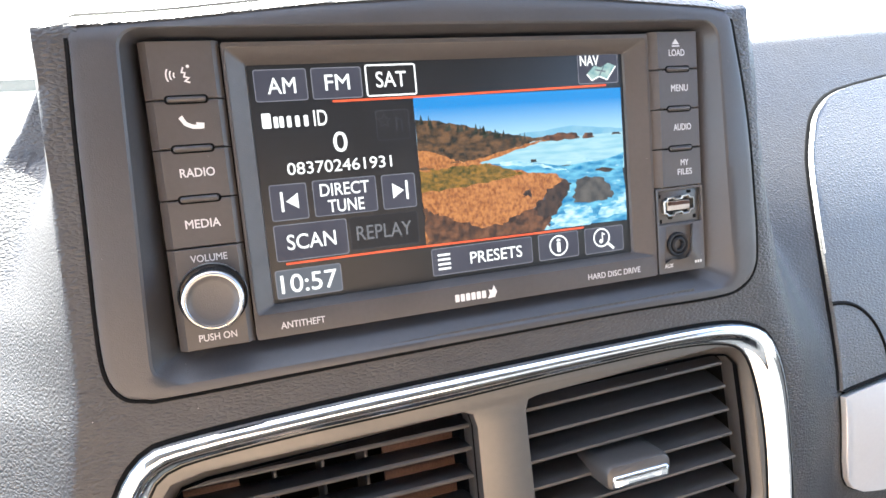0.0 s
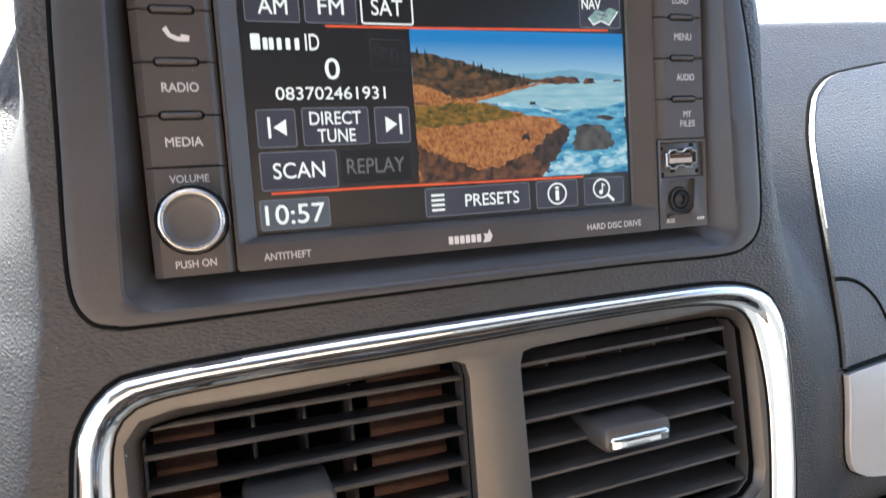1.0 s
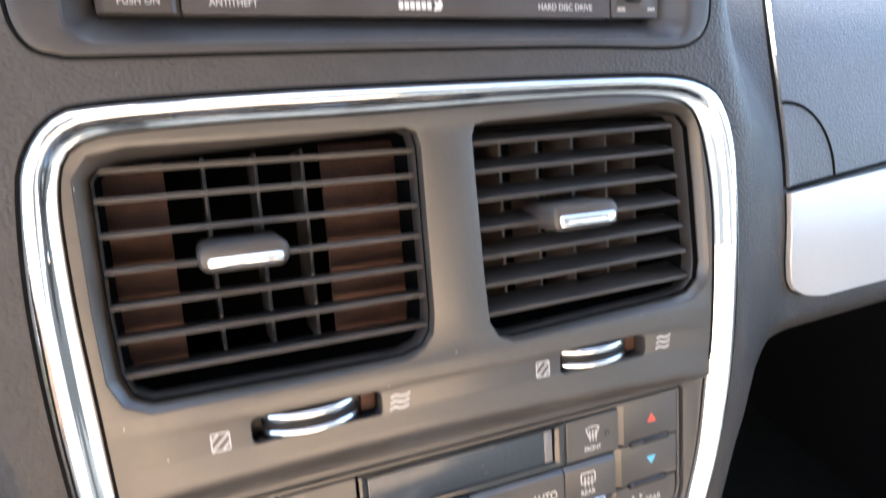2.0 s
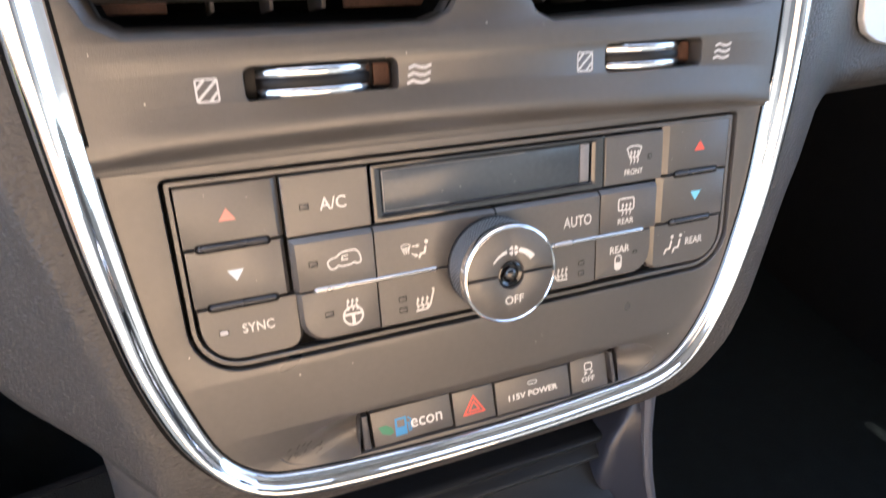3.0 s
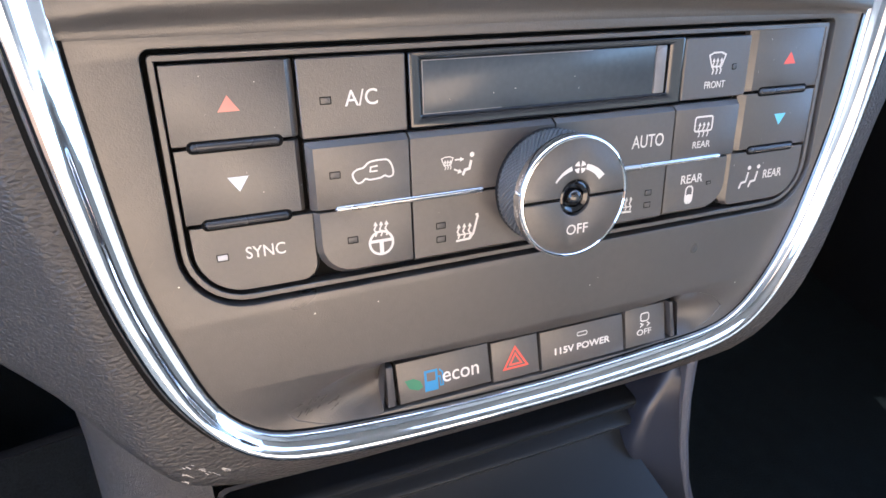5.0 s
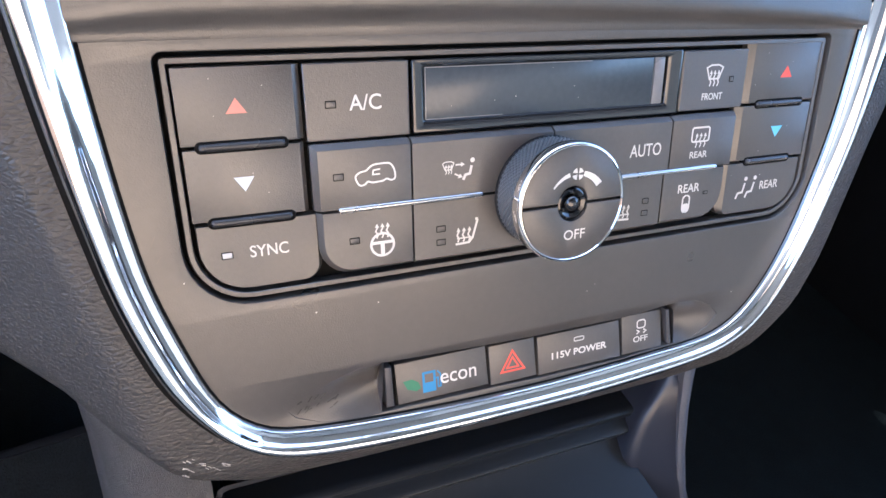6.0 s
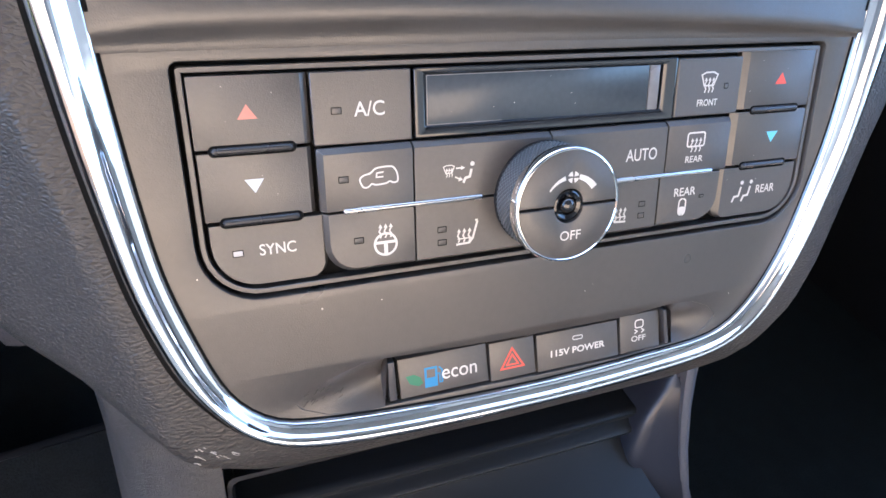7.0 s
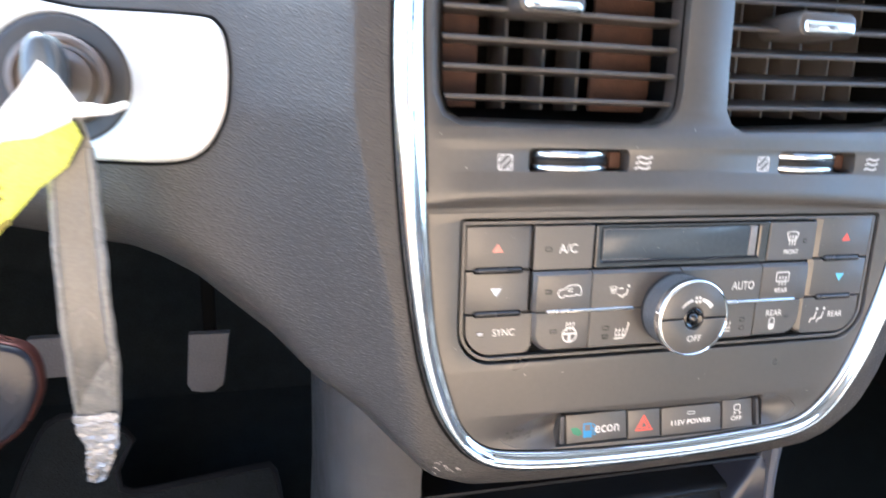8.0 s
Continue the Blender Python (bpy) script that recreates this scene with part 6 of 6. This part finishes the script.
for k in range(25):
    v = k / 24
    z = -176 - 150 * v
    a = between(z, (-326, -308, -304, -280, -244, -196, -176), (-256, -255.8, -258.4, -259.2, -260.2, -260.4, -256))
    b = between(z, (-326, -311, -282, -278, -229, -190, -176), (-249.6, -243.8, -241.4, -240.8, -242.1, -243.6, -247))
    rows.append((a + rnd.uniform(-0.3, 0.3), b + rnd.uniform(-0.3, 0.3), 12 + 1.5 * math.sin(v * 9), z))
part("band", solid_strip(rows[:21], 1.6), STRAP, strap, angle=50)
end_rows = []      # crumpled clear end
for k in range(26):
    z = -296 - 30 * k / 25
    a = between(z, (-326, -308, -304, -284), (-256, -255.8, -258.6, -259.4)) + rnd.uniform(-0.5, 0.5)
    b = between(z, (-326, -311, -284), (-249.6, -243.8, -241.4)) + rnd.uniform(-0.5, 0.5)
    end_rows.append([(a + (b - a) * f, 11.4 + rnd.uniform(-1.6, 1.6) * (0.3 + 0.7 * k / 25), z + rnd.uniform(-0.6, 0.6)) for f in (0, 0.18, 0.36, 0.55, 0.74, 0.9, 1.0)])
bm = bmesh.new()
sheet(bm, end_rows[::-1])
sheet(bm, [[(x, y + 2.4, z) for x, y, z in row] for row in end_rows])
part("crumpled_end", bm, material("crumpled_clear_plastic", (0.20, 0.202, 0.205), 0.16, spec=0.7, vary=0.5, vary_scale=90), strap, "crumpled shiny end of the strap", angle=12)
PALESTRAP = material("pale_strap_edge", (0.125, 0.122, 0.114), 0.28, bump=(("noise", 150, 0.5, 0.001, (1, 1, 0.3)),), vary=0.3, vary_scale=60)
for f0, f1, high in ((-0.03, 0.15, 0.9), (0.80, 1.03, 1.1)):      # thickened edges
    bm = bmesh.new()
    loops = [[(a + (b - a) * (f0 + (f1 - f0) * u), y - h * high, z) for u, h in ((0, -0.6), (0.15, 0.6), (0.5, 1.0), (0.85, 0.6), (1, -0.6))] for a, b, y, z in rows[2:21]]
    rings(bm, loops, cap_first=True, cap_last=True)
    bmesh.ops.recalc_face_normals(bm, faces=bm.faces[:])
    part("strap_edge", bm, PALESTRAP, strap, "paler thickened edge", angle=60)
bm = bmesh.new()      # creased, whitened stretch above the end
crease_rows = []
for k in range(14):
    z = -272 - 26 * k / 13
    a = -257.6 + 13.0 * (1 - k / 13) ** 1.6
    crease_rows.append([(a + (-243.6 - a) * f, 11.2 + 1.5 * math.sin((z + 176) / -150 * 9) + rnd.uniform(-0.25, 0.25), z) for f in (0, 0.25, 0.5, 0.75, 1.0)])
sheet(bm, crease_rows[::-1])
part("whitened_crease", bm, PALESTRAP, strap, "whitened crease", angle=20)
hang = thing("hanging_fob", -290, 40, -292, "dark glossy round fob with a copper-coloured rim", "key fob")
ho = smooth_loop([(-300, -316), (-292, -314), (-283, -306), (-276.5, -290), (-279, -275), (-289, -269.5), (-300, -269)], 50)
bm = bmesh.new()
prism(bm, ho, 28, 36, 3.0)
part("body", bm, material("navy_gloss_plastic", (0.012, 0.014, 0.022), 0.22, spec=0.35, vary=0.1), hang, angle=50)
bm = bmesh.new()
rings(bm, [at_y(inset(ho, -0.9), 36), at_y(inset(ho, -1.0), 31), at_y(inset(ho, -0.3), 29.8), at_y(inset(ho, 0.5), 30.5)])
part("rim", bm, COPPER, hang, "copper-coloured rim", angle=60)

# ---------------------------------------------------------------- under the dash: tower, bin, pedals, mats
tower = thing("console_tower", 2, 80, -430, "dark grained lower console tower below the centre panel", "console")


def leg(inner, outer, side, sweep):
    """One grained leg of the tower, rounded at its outer front edge; inner, outer: its edges at the heights below."""
    bm = bmesh.new()
    loops = []
    for z in (-296, -325, -345, -362, -383, -403, -431, -460, -493, -560):
        y0 = between(z, (-560, -450, -362, -325, -296), (60, 47, 44, 34, 30))
        xi, xo = between(z, *inner), between(z, *outer)
        c = [(xi, y0), (xi + (xo - xi) * 0.2, y0 - 1.0), (xi + (xo - xi) * 0.42, y0 + sweep * 0.04), (xi + (xo - xi) * 0.62, y0 + sweep * 0.16), (xi + (xo - xi) * 0.80, y0 + sweep * 0.38), (xi + (xo - xi) * 0.93, y0 + sweep * 0.7), (xo, y0 + sweep), (xo + side * 1.5, y0 + sweep + 46), (xo + side * 2, y0 + 200), (xi, y0 + 200), (xi, y0 + 40)]
        loops.append([(x, y, z) for x, y in c])
    rings(bm, loops)
    bmesh.ops.recalc_face_normals(bm, faces=bm.faces[:])
    return bm


LEG = material("leg_grain", (0.062, 0.059, 0.058), 0.38, bump=(("cells", 1300, 1.0, 0.0006, (1, 1, 1.2)), ("noise", 1000, 0.6, 0.0004, (1, 1, 1))), vary=0.1)
part("leg", leg(((-560, -296), (-106, -106)), ((-560, -450, -400, -362, -345, -325, -296), (-156, -152, -152, -152, -152, -152, -152)), -1, 50), LEG, tower, angle=60)
LEG_IN = ((-560, -493, -460, -431, -403, -383, -296), (164, 141, 130, 123.4, 120, 119, 118))
# paler and bluer than the other leg: skylight is put into its colour
part("leg", leg(LEG_IN, ((-560, -493, -460, -431, -403, -383, -345, -296), (182, 156, 142, 135.6, 133, 133.4, 138, 144)), 1, 14), material("sky_lit_leg_plastic", (0.10, 0.105, 0.125), 0.36, bump=FINE, vary=0.06), tower, angle=60)
bm = bmesh.new()   # front frame of the bin
rows = []
for x, z in ((-105.2, -520), (-105.2, -380), (-104.2, -377.4), (-102, -376.4), (110, -376.4)):
    rows.append([(x, 46, z), (x + 1.6, 45, z - 1.2), (x + 2.2, 52, z - 1.8), (x + 2.2, 120, z - 1.8)])
sheet(bm, rows)
part("bin_frame", bm, BLACK, tower, angle=40)
bm = bmesh.new()   # tray below the bin, with two ridges along its back
rows = []
for y, z in ((92, -372), (94, -400), (80, -403), (64, -404.6), (61, -405.4), (59.8, -407.0), (60.4, -409.4), (64.0, -411.0), (62.0, -413.4), (58.6, -415.0), (57.6, -416.8), (58.8, -418.8), (66.0, -420.4), (64.0, -424.0), (54, -434), (34, -450), (4, -470), (-40, -494)):
    end = between(z, (-494, -470, -450, -434, -424, -420), (114, 112, 107, 101, 104, 116))
    rows.append([(x, y, z + 0.00008 * (x - 4) ** 2) for x in [-104 + (end + 104) * k / 24 for k in range(25)]])
sheet(bm, rows[::-1])
part("tray", bm, material("tray_plastic", (0.011, 0.013, 0.016), 0.34, spec=0.35, bump=FINE, vary=0.05, rough_vary=0.02), tower, angle=50)
bm = bmesh.new()
sheet(bm, [[(x, y, z) for x in range(-104, 125, 19)] for y, z in ((36, -346), (60, -352), (96, -362), (98, -376))])
part("bin_roof", bm, BLACK, tower)
bm = bmesh.new()   # inner cheek at the right end of the tray, its edge bulging in and out again
rows = []
for k in range(29):
    z = -370 - 4.8 * k
    e = between(z, (-500, -485, -466, -449, -440, -432, -424, -406, -390, -379, -370), (143, 135, 119, 104.6, 98.6, 96.6, 97.0, 103, 113.4, 118.6, 119))
    e = min(e, between(z, *LEG_IN) - 0.6)
    rows.append([(e + 3, 110, z), (e - 0.6, 66, z), (e - 0.9, 57, z), (e - 0.2, 53.4, z), (e + 1.2, 51.6, z), (max(e + 2.4, e * 0.7 + between(z, *LEG_IN) * 0.3), 50.6, z), (between(z, *LEG_IN) + 0.4, 47.4, z)])
sheet(bm, rows[::-1])
# the bluish base colour carries skylight falling on dark plastic
part("cheek", bm, material("sky_tinted_cheek", (0.024, 0.028, 0.042), 0.30, bump=FINE, vary=0.05, rough_vary=0.02), tower, angle=60)
cup = thing("cup_holder", 30, 20, -470, "cup holder with a bright rim in the lower console", "cup holder")
cm = Matrix.Translation((55, 2, -452)) @ Matrix.Rotation(radians(-70), 4, "X")
bm = lathe(bmesh.new(), 0, 0, [(33, 30), (33.5, 1), (34.6, -0.8), (36.4, -0.2), (37, 3), (37.4, 40)], 56, cap=False)
for v in bm.verts:
    v.co = cm @ v.co
part("rim", bm, material("cup_rim_silver", (0.75, 0.75, 0.75), 0.35, metal=0.6, vary=0.05), cup, "bright silver rim", angle=60)
bm = lathe(bmesh.new(), 0, 0, [(33.2, 1.5), (31, 50), (4, 52)], 40)
for v in bm.verts:
    v.co = cm @ v.co
part("well", bm, BLACK, cup)


def pedal(name, x0, x1, z0, z1, y, label, r):
    p = thing(name, (x0 + x1) / 2, y, (z0 + z1) / 2, label, "pedal")
    o = [(x0, z1), (x0 - (x1 - x0) * 0.1, z0 + r), (x0, z0 + 2), (x0 + r, z0), (x1 - r - 8, z0), (x1 - 9, z0 + r * 0.6), (x1 - 7, z0 + r), (x1, z1)]
    part("pad", block(o, y, y + 10, 2.0), PEDAL, p)
    # near-black colour sinks the arm into the footwell's shade
    part("arm", block(rrect((x0 + x1) / 2 - 7, (x0 + x1) / 2 + 5, z1 - 20, z1 + 120, 2), y + 12, y + 22, 1), DUCT, p)
    return p


pedal("accelerator_pedal", -264, -226, -450, -389, 370, "grey worn accelerator pedal in the dark footwell", 9)
pedal("brake_pedal", -400, -333, -422, -383, 365, "grey worn brake pedal in the dark footwell", 6)
mat_ = thing("floor_mat", -265, 380, -560, "black floor mat with a bound edge in the footwell", "floor mat")
mo = smooth_loop([(-420, -640), (-170, -650), (-178, -600), (-187, -556), (-200, -551), (-320, -560), (-340, -556), (-344, -540), (-336, -515), (-420, -505)], 60)
bm = bmesh.new()
rings(bm, [at_y(mo, 6), at_y(mo, 0), at_y(inset(mo, 1.0), -1.0)], cap_last=True)
for v in bm.verts:
    v.co.y += 392 + (v.co.z + 555) * 0.9
part("cloth", bm, MAT_RUBBER, mat_)
bm = bmesh.new()
rings(bm, [at_y(inset(mo, -2.2), 1), at_y(inset(mo, -1.6), -2.6), at_y(inset(mo, 1.2), -3.2), at_y(inset(mo, 2.6), -1.0)])
for v in bm.verts:
    v.co.y += 392 + (v.co.z + 555) * 0.9
part("binding", bm, BLACK, mat_, angle=60)
bag = thing("cloth_bag", 578, -165, 0, "navy cloth bag with pink piping on the passenger footwell floor", "bag", base=Matrix())
bm = bmesh.new()
bmesh.ops.create_icosphere(bm, subdivisions=4, radius=1.0)
for v in bm.verts:
    n_ = noise.noise(v.co * 2.3) * 0.12
    v.co = Vector((578 + v.co.x * (95 + 70 * n_), -165 + v.co.y * 65, max(0.5, 34 + v.co.z * (34 + 40 * n_))))
part("body", bm, NAVY, bag, angle=80)
for k in range(3):
    bm = bmesh.new()
    loops = []
    for i in range(15):
        a = 0.5 + 2.2 * i / 14
        q = Vector((578 - 94 * math.cos(0.35 * (k - 1)) * math.sin(a), -165 - 24 * (k - 1) * math.sin(a), 34 + 36 * math.cos(a)))
        loops.append([(q.x + 2.6 * math.cos(t), q.y + 2.6 * math.sin(t), q.z) for t in [math.pi / 3 * m for m in range(6)]])
    rings(bm, loops)
    part("piping", bm, PINK, bag, "pink piping", angle=60)

# ---------------------------------------------------------------- wear
rnd = random.Random(11)
bm = bmesh.new()
for k in range(16):
    x, z = -112 + rnd.uniform(0, 12), -326.5 - rnd.uniform(-1.5, 5.5)
    a = rnd.uniform(-0.9, -0.2)
    l_ = rnd.uniform(0.8, 3.0)
    pts = [(x + l_ * t * math.cos(a), z + l_ * t * math.sin(a) + rnd.uniform(-0.15, 0.15)) for t in (0, 0.4, 1.0)]
    stroke(bm, pts, rnd.uniform(0.15, 0.4), -0.22)
for v in bm.verts:
    v.co.y += skin_y(v.co.x, v.co.z)
scuff = part("scuff", bm, material("pale_scuff", (0.45, 0.43, 0.40), 0.7), dash, "pale scuff marks on the lower lip")
scuff["kind"] = "stuff"
bm = bmesh.new()
for k in range(60):
    x, z = rnd.uniform(-120, 130), rnd.uniform(-330, -80)
    if not inside(x, z, inset(CHROME_OUT, 12)) or inside(x, z, VENT_L) or inside(x, z, VENT_R):
        continue
    y = -4.06 if z > -198 else (-1.86 if not inside(x, z, CLIM) else None)
    if y is None or inside(x, z, SLOT_L) or inside(x, z, SLOT_R) or -206 < z < -197 or inside(x, z, STRIP):
        continue
    s_ = rnd.uniform(0.12, 0.3)
    fill(bm, [(x + s_ * math.cos(t), z + s_ * math.sin(t)) for t in (0, 1.3, 2.5, 3.8, 5.0)], y)
for k in range(70):      # finer specks on the climate keys and its display
    x, z = rnd.uniform(-96, 112), rnd.uniform(-276, -220)
    on_lcd = -33 < x < 42 and -234.8 < z < -221.6
    if not on_lcd and (-68 < x < 81 or min(abs(z + 238.4), abs(z + 258.2)) < 2.2 or z < -268):
        continue
    s_ = rnd.uniform(0.06, 0.16)
    fill(bm, [(x + s_ * math.cos(t), z + s_ * math.sin(t)) for t in (0, 1.3, 2.5, 3.8, 5.0)], -0.16 if on_lcd else OUT - 0.07)
dust = part("dust", bm, material("dust_specks", (0.6, 0.58, 0.54), 0.9), bezel, "pale dust specks")
dust["kind"] = "stuff"
bm = bmesh.new()
for k in range(14):      # dark rub marks beside the switches
    x, z = -78 + rnd.uniform(0, 15), -321 + rnd.uniform(0, 5)
    a, l_ = rnd.uniform(0.3, 1.1), rnd.uniform(0.8, 2.6)
    stroke(bm, [(x + l_ * t * math.cos(a), z + l_ * t * math.sin(a) + rnd.uniform(-0.12, 0.12)) for t in (0, 0.4, 0.7, 1.0)], rnd.uniform(0.2, 0.5), -1.95)
rub = part("rub_mark", bm, material("dark_rub", (0.022, 0.019, 0.017), 0.6), bezel, "dark rub marks beside the switches")
rub["kind"] = "stuff"
bm = bmesh.new()
for x, z, a, l_ in ((-109.2, -262.0, 1.1, 3.2), (-108.4, -266.4, 0.9, 2.0), (-104.6, -275.0, 1.2, 1.6), (-86.4, -252.6, -0.9, 2.4), (-84.0, -254.0, -1.1, 1.8)):
    y = -1.86 if x < -100 else OUT - 0.07
    stroke(bm, [(x, z), (x + l_ * 0.5 * math.cos(a), z + l_ * 0.5 * math.sin(a) + 0.1), (x + l_ * math.cos(a), z + l_ * math.sin(a))], 0.16, y)
smear = part("scratch", bm, material("pale_scratch", (0.085, 0.075, 0.066), 0.5), bezel, "fine pale scratches on the panel")
smear["kind"] = "stuff"
